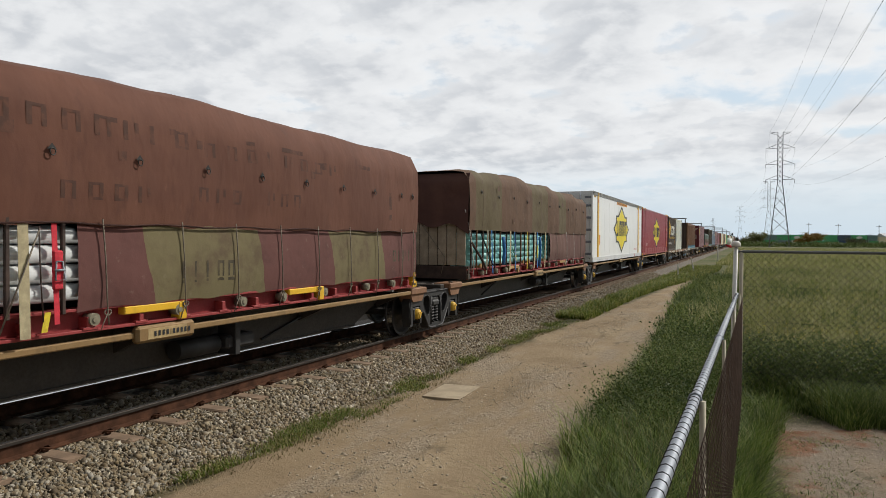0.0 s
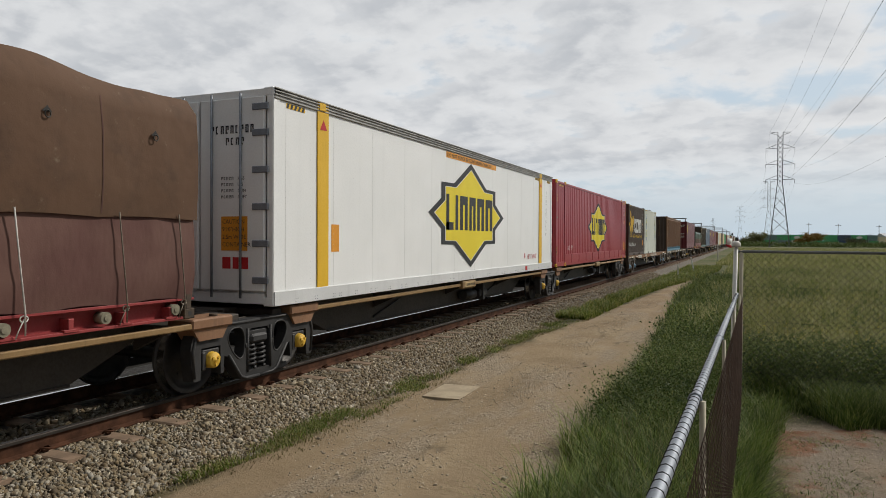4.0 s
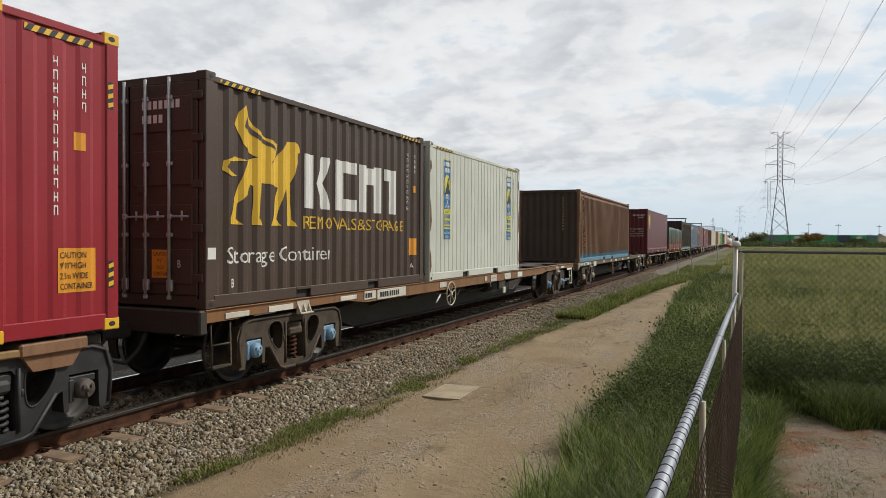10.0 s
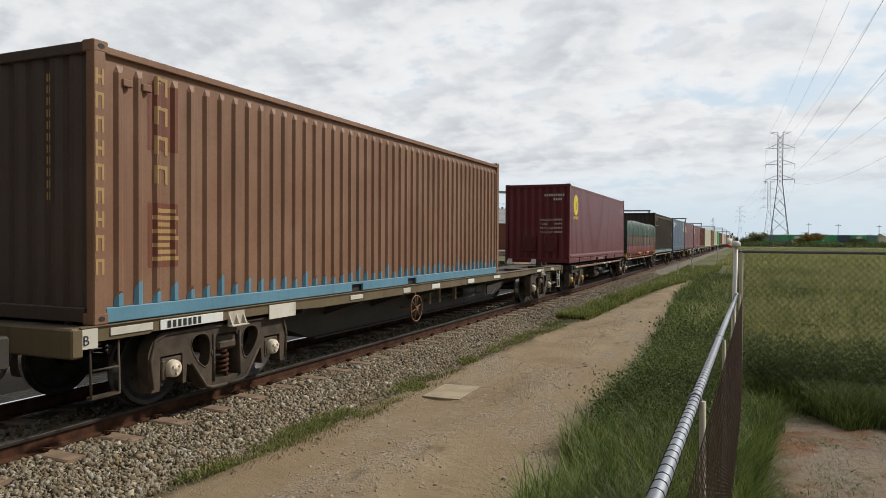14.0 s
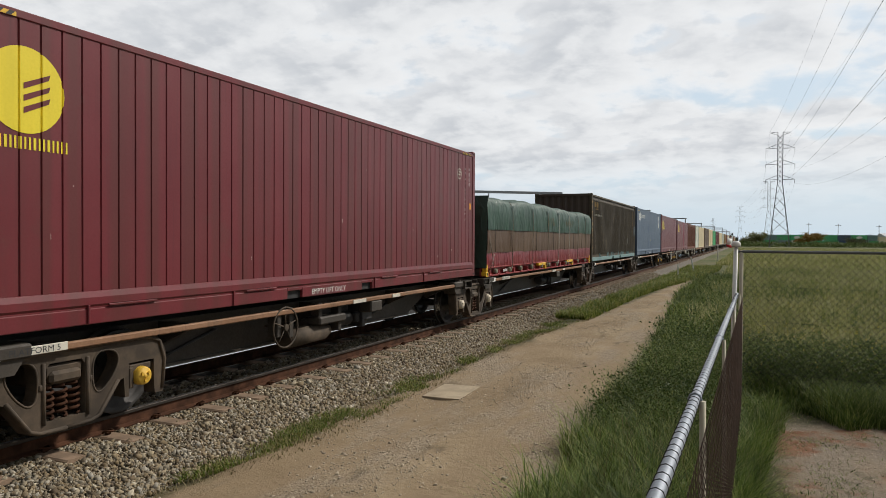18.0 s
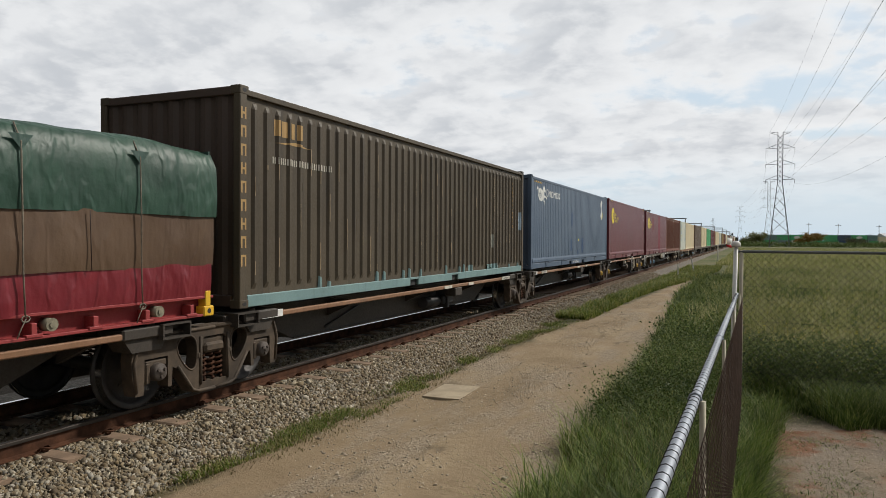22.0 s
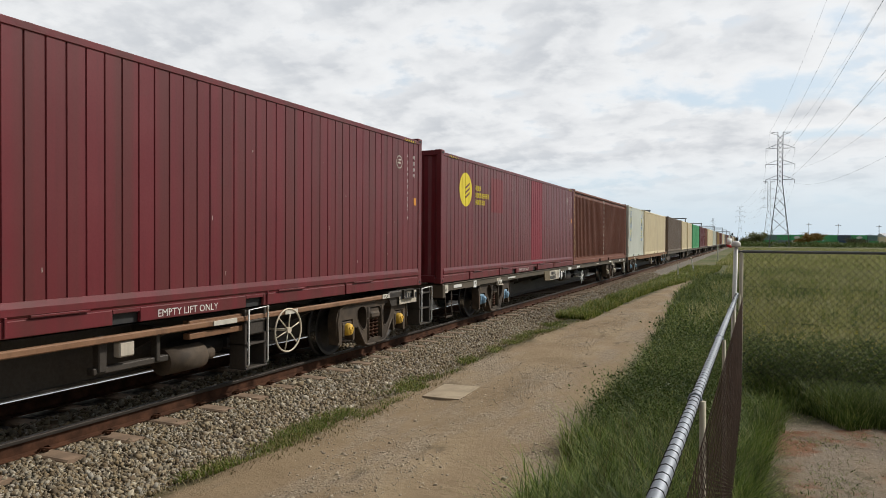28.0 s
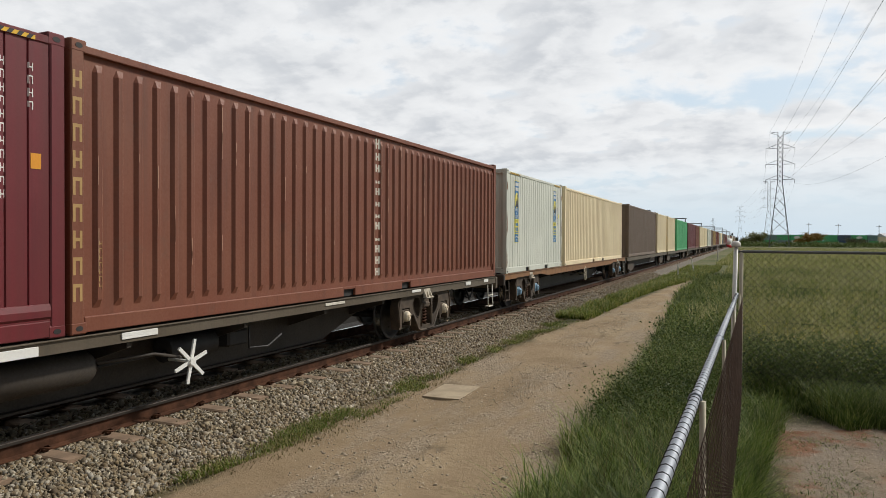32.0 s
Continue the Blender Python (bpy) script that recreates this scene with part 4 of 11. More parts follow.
def blades(name, xyz, h, width, lean, rng, mat):
    """Curved tapering blades, three segments each."""
    n = len(xyz)
    az = rng.uniform(0, 2 * np.pi, n)
    d = np.stack([np.cos(az), np.sin(az)], -1)
    s = np.stack([-d[:, 1], d[:, 0]], -1)
    ln = lean * rng.uniform(0.2, 1.0, n) * h
    vs = np.zeros((n, 7, 3))
    for i, (t, wk) in enumerate(((0.0, 1.0), (0.38, 0.85), (0.74, 0.5))):
        c = xyz + np.concatenate([d * (ln * t * t)[:, None], (h * t * (1 - 0.18 * lean * t))[:, None]], 1)
        o = np.concatenate([s * (width * wk * 0.5)[:, None], np.zeros((n, 1))], 1)
        vs[:, 2 * i], vs[:, 2 * i + 1] = c - o, c + o
    vs[:, 6] = xyz + np.concatenate([d * ln[:, None], (h * (1 - 0.18 * lean))[:, None]], 1)
    tri = np.array([(0, 1, 3), (0, 3, 2), (2, 3, 5), (2, 5, 4), (4, 5, 6)])
    fs = (tri[None] + (np.arange(n) * 7)[:, None, None]).reshape(-1, 3)
    return raw_mesh(name, vs.reshape(-1, 3), fs, mat, True)


def leaves_on(name, pos, size, rng, mat, flat=0.5, slim=0.42):
    """Small folded leaves: two triangles each, turned every way."""
    n = len(pos)
    a = rng.normal(size=(n, 3)); a[:, 2] *= flat; a /= np.linalg.norm(a, axis=1)[:, None]
    b = rng.normal(size=(n, 3)); b -= a * np.sum(a * b, 1)[:, None]; b /= np.linalg.norm(b, axis=1)[:, None]
    nrm = np.cross(a, b)
    L, W = size[:, None], size[:, None] * slim
    vs = np.stack([pos, pos + a * L * 0.5 + b * W + nrm * W * 0.4, pos + a * L, pos + a * L * 0.5 - b * W + nrm * W * 0.4], 1)
    tri = np.array([(0, 1, 2), (0, 2, 3)])
    fs = (tri[None] + (np.arange(n) * 4)[:, None, None]).reshape(-1, 3)
    return raw_mesh(name, vs.reshape(-1, 3), fs, mat)


def field(rng, n, fx0, fx1, y0, y1, p=1.0):
    y = y0 + (y1 - y0) * rng.uniform(0, 1, n) ** p
    u = rng.uniform(0, 1, n)
    x = fx0(y) + (fx1(y) - fx0(y)) * u
    return np.stack([x, y, np.full(n, -0.02)], -1)


def clumped(pts, s, lo, rng, seed=0.0):
    k = np.array([noise.noise(Vector((p[0] * s, p[1] * s, seed))) for p in pts])
    return pts[k + rng.uniform(-0.2, 0.2, len(pts)) > lo]


VERGE = ([3, 6, 7.8, 9.2, 10.2, 11.7, 14.4, 21.4, 31, 42], [-1.6, -1.64, -1.72, -1.72, -1.62, -1.52, -1.68, -2.1, -2.6, -2.4])


def make_plants():
    rng = np.random.default_rng(11)
    c = lambda v: (lambda y: np.full_like(y, v))
    # thin strip between ballast and road
    mid = lambda y: np.interp(y, [4.2, 5.4, 6.3, 7.4, 9.5, 12, 16, 21, 30, 42, 55], [-5.5, -5.05, -4.88, -4.85, -4.92, -5.05, -5.0, -4.55, -4.4, -3.4, -2.3])
    p = clumped(field(rng, 34000, lambda y: mid(y) - 0.5, lambda y: mid(y) + 0.42, 6.6, 21.0), 1.5, 0.06, rng, 2.0)
    q = clumped(field(rng, 26000, lambda y: mid(y) - 0.5, lambda y: mid(y) + 0.3, 4.0, 8.2), 1.5, 0.0, rng, 3.0)
    solo("grass_strip", blades("grass_strip", q, rng.uniform(0.015, 0.075, len(q)), rng.uniform(0.005, 0.010, len(q)), 1.2, rng, STRIPGRASS), None, "thin low grass creeping into the ballast", "grass", kind="stuff")
    solo("grass_strip", blades("grass_strip", p, rng.uniform(0.02, 0.12, len(p)), rng.uniform(0.007, 0.012, len(p)), 1.3, rng, STRIPGRASS), None, "low green grass between the ballast and the road", "grass", kind="stuff")
    p = clumped(field(rng, 14000, lambda y: mid(y) - 0.6, lambda y: mid(y) + 0.5, 4.2, 21.0), 0.8, -0.12, rng, 7.0)
    solo("grass_strip", blades("grass_strip", p, rng.uniform(0.03, 0.10, len(p)), rng.uniform(0.006, 0.01, len(p)), 1.2, rng, STRAW), None, "dry brown grass remnants beside the ballast", "grass", kind="stuff")
    p = clumped(field(rng, 36000, lambda y: mid(y) - 0.5, lambda y: mid(y) + 0.42, 20.0, 64.0, 1.25), 0.6, -0.22, rng)
    solo("grass_strip", blades("grass_strip", p, rng.uniform(0.10, 0.34, len(p)), rng.uniform(0.012, 0.024, len(p)), 0.8, rng, STRIPGRASS), None, "rough yellow-green grass along the ballast shoulder", "grass", kind="stuff")
    p = field(rng, 15000, c(-4.75), lambda y: mid(y) + 0.2, 27.0, 66.0, 1.1)
    solo("grass_strip", blades("grass_strip", p, rng.uniform(0.10, 0.36, len(p)), rng.uniform(0.012, 0.026, len(p)), 0.9, rng, STRIPGRASS), None, "rank grass filling the wedge between track and road", "grass", kind="stuff")
    # tall verge by the low fence
    edge = lambda y: np.interp(y, VERGE[0], VERGE[1]) + 0.10 * np.sin(y * 3.1) + 0.06 * np.sin(y * 7.3)
    p = clumped(field(rng, 34000, edge, c(-0.24), 3.2, 14.0, 1.15), 1.3, -0.42, rng, 5.0)
    hh = rng.uniform(0.16, 0.58, len(p)) * np.clip((p[:, 0] - edge(p[:, 1])) * 0.9 + 0.5, 0.4, 1.15)
    solo("verge_grass", blades("verge_grass", p, hh, rng.uniform(0.006, 0.014, len(p)), 1.05, rng, GRASS), None, "tall lush green grass beside the low fence", "grass", kind="stuff")
    p = clumped(field(rng, 16000, edge, c(-0.24), 3.2, 13.5), 0.9, -0.12, rng, 8.0)
    solo("verge_grass", blades("verge_grass", p, rng.uniform(0.25, 0.70, len(p)), rng.uniform(0.005, 0.011, len(p)), 1.2, rng, LUSH), None, "bright arching grass blades in the verge", "grass", kind="stuff")
    p = field(rng, 20000, edge, c(-0.2), 12.5, 46.0, 1.3)
    solo("verge_grass", blades("verge_grass", p, rng.uniform(0.2, 0.55, len(p)), rng.uniform(0.009, 0.02, len(p)), 0.9, rng, GRASS), None, "rank grass along the far verge of the road", "grass", kind="stuff")
    p = field(rng, 420, lambda y: edge(y) + 0.1, c(-0.26), 3.5, 12.0)
    solo("dry_stalks", blades("dry_stalks", p, rng.uniform(0.4, 0.8, len(p)), rng.uniform(0.004, 0.007, len(p)), 0.7, rng, STRAW), None, "pale dry grass stalks among the green", "grass", kind="stuff")
    # leafy weeds along the verge and beyond the cross fence
    def weeds(label, st, hgt, per, size, mat=WEED):
        n = len(st)
        t = rng.uniform(0.15, 1.0, (n, per))
        ln = rng.normal(0, 0.16, (n, 2))
        pos = np.zeros((n, per, 3))
        sp = 0.075 * hgt[:, None] / 0.6
        pos[..., 0] = st[:, 0:1] + ln[:, 0:1] * t + rng.normal(0, 1, (n, per)) * sp
        pos[..., 1] = st[:, 1:2] + ln[:, 1:2] * t + rng.normal(0, 1, (n, per)) * sp
        pos[..., 2] = hgt[:, None] * t
        solo("weeds", leaves_on("weeds", pos.reshape(-1, 3), rng.uniform(0.6, 1.4, n * per) * size, rng, mat, 0.8, 0.27), None, label, "weeds", kind="stuff")
    st = field(rng, 1150, lambda y: edge(y) + 0.14, c(-0.2), 7.9, 14.0, 1.1)
    weeds("dark leafy weeds crowding the road's edge", st, rng.uniform(0.25, 0.66, len(st)), 48, 0.030)
    st = field(rng, 560, lambda y: edge(y) + 0.1, c(-0.2), 14.0, 46.0, 1.3)
    weeds("dark leafy weeds crowding the road's edge", st, rng.uniform(0.25, 0.6, len(st)), 30, 0.058)
    st = np.array([(-1.72, 9.35), (-1.66, 9.5), (-1.62, 9.25), (-1.55, 9.6), (-1.5, 9.3), (-1.58, 9.4)])
    weeds("dark upright weed leaning over the road", st, rng.uniform(0.4, 0.6, len(st)), 24, 0.045)
    st = clumped(field(rng, 1700, c(-0.2), lambda y: y * 0.16 + 0.9, 11.2, 13.6, 1.3), 0.45, -0.3, rng, 4.0)
    weeds("dark leafy weeds behind the cross fence", st, rng.uniform(0.35, 0.9, len(st)) * np.interp(st[:, 1], [11, 13, 17], [1.0, 0.9, 0.6]), 48, 0.032)
    st = clumped(field(rng, 420, c(-1.6), lambda y: y * 0.16 + 1.5, 17.0, 60.0, 1.2), 0.16, 0.18, rng, 9.0)
    weeds("scattered leafy weeds in the field", st, rng.uniform(0.3, 0.6, len(st)), 34, 0.05)
    # grass by the fence inside the yard
    inner = lambda y: np.interp(y, [3, 6.8, 8, 9.4, 10.2], [-0.1, 0.08, 0.2, 0.36, 0.5]) + 0.07 * np.sin(y * 5) + 0.05 * np.sin(y * 11)
    p = field(rng, 12000, c(-0.12), inner, 3.4, 10.0)
    solo("yard_grass", blades("yard_grass", p, rng.uniform(0.12, 0.55, len(p)), rng.uniform(0.004, 0.009, len(p)), 1.15, rng, LUSH), None, "green grass along the inside of the fence", "grass", kind="stuff")
    front = lambda x: 10.35 - 0.55 * np.clip(x - 0.5, 0, 2) + 0.22 * np.sin(x * 4.1) + 0.12 * np.sin(x * 9.7)
    p = field(rng, 24000, c(0.0), lambda y: y * 0.16 + 0.9, 9.0, 12.0)
    p = p[p[:, 1] > front(p[:, 0])]
    solo("yard_grass", blades("yard_grass", p, rng.uniform(0.2, 0.62, len(p)) * np.interp(p[:, 1] - front(p[:, 0]), [0, 0.5], [0.35, 1.0]), rng.uniform(0.005, 0.011, len(p)), 1.1, rng, GRASS), None, "lush green grass at the foot of the cross fence", "grass", kind="stuff")
    p = clumped(field(rng, 9000, c(0.2), lambda y: y * 0.16 + 0.3, 5.5, 10.4), 1.9, 0.12, rng)
    solo("yard_tufts", blades("yard_tufts", p, rng.uniform(0.02, 0.09, len(p)), rng.uniform(0.005, 0.01, len(p)), 1.4, rng, GRASS), None, "small grass tufts on the bare yard", "grass", kind="stuff")
    # the field
    p = field(rng, 52000, c(-1.4), lambda y: y * 0.165 + 1.0, 12.0, 75.0, 1.6)
    hn = np.array([noise.noise(Vector((q[0] * 0.35, q[1] * 0.2, 6.0))) for q in p])
    solo("field_grass", blades("field_grass", p, rng.uniform(0.2, 0.55, len(p)) * (1 + 0.9 * hn), rng.uniform(0.007, 0.018, len(p)), 1.0, rng, DRYGRASS), None, "rank yellow-green grass covering the field", "grass", kind="stuff")
    p = clumped(field(rng, 20000, c(-1.4), lambda y: y * 0.165 + 1.0, 14.0, 90.0, 1.4), 0.2, 0.12, rng, 3.0)
    solo("field_grass", blades("field_grass", p, rng.uniform(0.2, 0.5, len(p)), rng.uniform(0.014, 0.03, len(p)), 0.8, rng, GRASS), None, "darker green patches in the field", "grass", kind="stuff")
    p = field(rng, 26000, c(-2.6), lambda y: y * 0.17 + 2.0, 70.0, 240.0, 1.5)
    solo("field_grass", blades("field_grass", p, rng.uniform(0.2, 0.5, len(p)), rng.uniform(0.04, 0.09, len(p)), 0.7, rng, DRYGRASS), None, "distant pale grass of the field", "grass", kind="stuff")
    fl = clumped(field(rng, 2600, c(-0.1), lambda y: y * 0.16 + 0.9, 10.8, 26.0), 0.5, 0.0, rng, 2.0)
    fl[:, 2] = rng.uniform(0.4, 0.8, len(fl))
    solo("wild_flowers", leaves_on("wild_flowers", fl, rng.uniform(0.014, 0.03, len(fl)), rng, FLOWER), None, "tiny yellow wild flowers in the weeds", "flowers", kind="stuff")
    # beyond the train
    p = clumped(field(rng, 30000, c(-30.5), c(-20.0), 14.0, 62.0), 0.25, -0.02, rng)
    solo("far_verge_grass", blades("far_verge_grass", p, rng.uniform(0.06, 0.24, len(p)), rng.uniform(0.015, 0.03, len(p)), 1.2, rng, STRIPGRASS), None, "green grass between the main track and the sidings", "grass", kind="stuff")
    p = clumped(field(rng, 16000, c(-31.5), c(-14.0), 14.0, 62.0), 0.3, 0.08, rng, 3.0)
    solo("far_verge_grass", blades("far_verge_grass", p, rng.uniform(0.06, 0.25, len(p)), rng.uniform(0.02, 0.04, len(p)), 0.9, rng, DRYGRASS), None, "yellowing grass between the tracks", "grass", kind="stuff")
    p = clumped(field(rng, 5000, c(-36.0), c(-29.5), 14.0, 70.0), 0.35, 0.1, rng)
    solo("far_verge_grass", blades("far_verge_grass", p, rng.uniform(0.2, 0.6, len(p)), rng.uniform(0.02, 0.04, len(p)), 0.7, rng, WEED), None, "brownish weeds growing over the sidings", "grass", kind="stuff")
    st = clumped(np.stack([rng.uniform(-150, -58, 2600), np.zeros(2600), np.zeros(2600)], -1), 0.09, -0.05, rng)
    st[:, 1] = 72 + (st[:, 0] + 128) * 0.445 + rng.uniform(-5, 1.5, len(st))
    weeds("dark scrub along the freight yard's fence", st, rng.uniform(0.3, 1.1, len(st)), 14, 0.24)
    st = np.stack([rng.uniform(-6, 75, 1500), rng.uniform(285, 335, 1500), np.zeros(1500)], -1)
    weeds("low scrub and brush at the end of the field", st, rng.uniform(0.6, 2.2, len(st)), 14, 0.5)
    p = clumped(field(rng, 9000, c(-72.0), c(-60.0), 40.0, 130.0), 0.2, 0.0, rng)
    solo("far_verge_grass", blades("far_verge_grass", p, rng.uniform(0.25, 0.8, len(p)), rng.uniform(0.03, 0.07, len(p)), 1.0, rng, TREELEAF), None, "dark scrub along the freight yard fence", "scrub", kind="stuff")


make_plants()


# ---- the train: travel along the track ----
COEF = (5.44621359, 0.0498842496, 0.00193454549, -0.0427394535, -0.058359796)


def travel(t):
    """Metres that the train has come since the clip's start."""
    def s(q):
        u = q / 16 - 1
        return 16 * sum(c * u ** (i + 1) for i, c in enumerate(COEF))
    return s(t) - s(0.0)


TRAIN = []            # (thing, its place along the train at the start, height)
WHEELS = []           # (wheelset, its place in the bogie)
DECKZ = 1.0           # container floor over the rail heads


def aboard(ob, y, z=0.0):
    TRAIN.append((ob, y, z))
    ob.matrix_basis = pose(XC, y, RH + z)
    return ob


# -- bogies --
def arc(cy, cz, r, a0, a1, n):
    return [(cy + r * math.cos(radians(a0 + (a1 - a0) * i / n)), cz + r * math.sin(radians(a0 + (a1 - a0) * i / n))) for i in range(n + 1)]


def oval(pts, n=3):
    """Rounds a closed loop by cutting its corners twice."""
    for _ in range(2):
        out = []
        for (ya, za), (yb, zb) in zip(pts, pts[1:] + pts[:1]):
            out += [(ya * 0.75 + yb * 0.25, za * 0.75 + zb * 0.25), (ya * 0.25 + yb * 0.75, za * 0.25 + zb * 0.75)]
        pts = out
    return pts


HOLE = oval([(0.30, 0.77), (0.54, 0.79), (0.63, 0.67), (0.52, 0.47), (0.37, 0.35), (0.29, 0.45)])


def side_frame(x0, x1):
    """Cast side frame: round shoulders over the axle boxes, oval lightening holes, a spring window."""
    g = Geo()
    half = [(0.0, 0.87), (0.45, 0.87), (0.75, 0.865)] + arc(0.98, 0.60, 0.27, 78, 0, 6) + [(1.24, 0.42), (1.20, 0.22), (1.09, 0.22), (1.08, 0.33), (1.075, 0.60), (0.745, 0.60),
            (0.74, 0.25), (0.69, 0.25), (0.675, 0.46), (0.60, 0.43), (0.37, 0.12), (0.27, 0.085), (0.0, 0.08)]
    out = half + [(-a, b) for a, b in half[-2:0:-1]]
    win = [(-0.21, 0.20), (0.21, 0.20), (0.21, 0.69), (0.17, 0.74), (-0.17, 0.74), (-0.21, 0.69)]
    g.plate([out, win, HOLE, [(-a, b) for a, b in HOLE][::-1]], 0, *sorted((x0, x1)))
    return g


def frame_rim(x):
    """Raised flanges that edge the cast frame."""
    g = Geo()
    for a in (-1, 1):
        g.tube([(x, a * 1.19, 0.26), (x, a * 1.222, 0.58), (x, a * 1.15, 0.79), (x, a * 1.0, 0.842), (x, a * 0.6, 0.845), (x, 0.0, 0.845)], 0.020, 6)
        g.tube([(x, a * 0.60, 0.455), (x, a * 0.37, 0.145), (x, a * 0.27, 0.11), (x, 0.0, 0.105)], 0.022, 6)
        g.tube([(x, a * 0.235, 0.75), (x, a * 0.235, 0.18)], 0.020, 6)
        g.tube([(x - 0.006 * (1 if x > 0 else -1), a * p, q) for p, q in HOLE], 0.012, 5, True)
        g.box(*sorted((x - 0.02, x + 0.012)), *sorted((a * 0.25, a * 0.285)), 0.5, 0.56, 0.006)
    return g


def spring_geo(x, style):
    """Coil springs in the frame's window: one large, a pair, or three small ones."""
    g = Geo()
    for yy, r, wire in {"brown": ((0.0, 0.080, 0.020),), "black": ((-0.095, 0.082, 0.019), (0.095, 0.082, 0.019))}.get(style, ((-0.14, 0.058, 0.016), (0.0, 0.058, 0.016), (0.14, 0.058, 0.016))):
        pts = [(x + r * math.cos(a * 0.7), yy + r * math.sin(a * 0.7), 0.21 + 0.0068 * a) for a in range(46)]
        g.tube(pts, wire, 5)
    return g


def wheelset_geo():
    g, rim = Geo(), Geo()
    g.cyl((-0.98, 0, 0), (0.98, 0, 0), 0.075, 12)
    for s in (-1, 1):
        g.lathe([(s * 0.66, 0.10), (s * 0.70, 0.15), (s * 0.725, 0.2), (s * 0.735, 0.36), (s * 0.70, 0.395), (s * 0.685, 0.40), (s * 0.680, 0.485), (s * 0.705, 0.488), (s * 0.715, 0.462)], (0, 0, 0), 0, 28)
        g.lathe([(s * 0.815, 0.452), (s * 0.825, 0.40), (s * 0.775, 0.385), (s * 0.755, 0.30), (s * 0.765, 0.17), (s * 0.83, 0.13), (s * 0.84, 0.08)], (0, 0, 0), 0, 28)
        for k in range(3):
            a = k * 2.094
            g.cyl((s * 0.76, 0.24 * math.cos(a), 0.24 * math.sin(a)), (s * 0.772, 0.24 * math.cos(a), 0.24 * math.sin(a)), 0.022, 8)
        rim.lathe([(s * 0.715, 0.462), (s * 0.815, 0.453)], (0, 0, 0), 0, 28)
        rim.lathe([(s * 0.682, 0.482), (s * 0.679, 0.462)], (0, 0, 0), 0, 28)
    return g.mesh("wheels", WHEELSTEEL), rim.mesh("tread", TREAD)


WHEEL_ME, TREAD_ME = wheelset_geo()


def cap_geo(y, s):
    """Roller bearing end: a stepped round cap with its bolts."""
    g = Geo()
    g.lathe([(s * 1.212, 0.0), (s * 1.212, 0.022), (s * 1.202, 0.026), (s * 1.202, 0.082), (s * 1.192, 0.094), (s * 1.165, 0.10), (s * 1.05, 0.105), (s * 0.98, 0.105)], (0, y, 0.445), 0, 16)
    for k in range(3):
        a = k * 2.094 + 0.5
        g.cyl((s * 1.201, y + 0.052 * math.cos(a), 0.445 + 0.052 * math.sin(a)), (s * 1.222, y + 0.052 * math.cos(a), 0.445 + 0.052 * math.sin(a)), 0.020, 6)
    return g


def box_geo(y, s):
    """Adapter block that carries the frame on the bearing."""
    g = Geo()
    g.box(*(sorted((s * 0.96, s * 1.13))), y - 0.15, y + 0.15, 0.50, 0.575, 0.012)
    g.box(*(sorted((s * 0.98, s * 1.12))), y - 0.15, y + 0.15, 0.36, 0.47, 0.015)
    g.box(*(sorted((s * 1.10, s * 1.15))), y - 0.165, y - 0.10, 0.33, 0.55, 0.012)
    return g


BOGIE_ME = {}


def bogie_meshes(style):
    if style not in BOGIE_ME:
        body = BOGIEBLACK if style == "black" else BOGIEBROWN
        frames = {}
        for s in (-1, 1):
            g = side_frame(s * 0.98, s * 1.14)
            rim = frame_rim(s * 1.143)
            g.add(rim.v, rim.f, True)
            frames[s] = (g.mesh("side_frame", body), spring_geo(s * 1.05, style).mesh("spring", RAILSIDE if style != "black" else BOGIEBLACK))
        b = Geo()
        b.box(-1.06, 1.06, -0.22, 0.22, 0.50, 0.70, 0.03)
        b.box(-1.16, 1.16, -0.17, 0.17, 0.54, 0.66, 0.03).box(-1.12, 1.12, -0.2, 0.2, 0.60, 0.72, 0.02)
        b.box(-0.9, 0.9, -0.85, -0.75, 0.42, 0.5, 0.01).box(-0.9, 0.9, 0.75, 0.85, 0.42, 0.5, 0.01)
        b.cyl((0, 0, 0.7), (0, 0, 0.86), 0.2, 16)
        caps = {(s, y): cap_geo(y, s) for s in (-1, 1) for y in (-0.9, 0.9)}
        BOGIE_ME[style] = (frames, b.mesh("bolster", body), caps)
    return BOGIE_ME[style]


CAP_ME = {}


def bogie(parent, y, style, capmat, moving=True):
    frames, bol, caps = bogie_meshes(style)
    b = part("bogie", bol, None, parent, "cast steel bogie with coil springs")
    b.location = (0, y, 0)
    for s in (-1, 1):
        part("side_frame", frames[s][0], None, b)
        part("spring", frames[s][1], None, b)
        for yy in (-0.9, 0.9):
            key = (s, yy, capmat.name)
            if key not in CAP_ME:
                CAP_ME[key] = caps[s, yy].mesh("axle_cap", capmat)
            part("axle_cap", CAP_ME[key], None, b, "painted roller bearing cap")
            key = ("box", s, yy, style, capmat.name)
            if key not in CAP_ME:
                CAP_ME[key] = box_geo(yy, s).mesh("axle_box", capmat if capmat is CAPBLUE else BOGIEBLACK if style == "black" else BOGIEBROWN)
            part("axle_box", CAP_ME[key], None, b)
    for yy in (-0.9, 0.9):
        w = part("wheelset", WHEEL_ME, None, b, "steel wheels on an axle")
        w.location = (0, yy, 0.462)
        # the bright tread turns as one with its wheels
        w.data = WHEEL_SET
        if moving:
            WHEELS.append((w, yy))
    return b


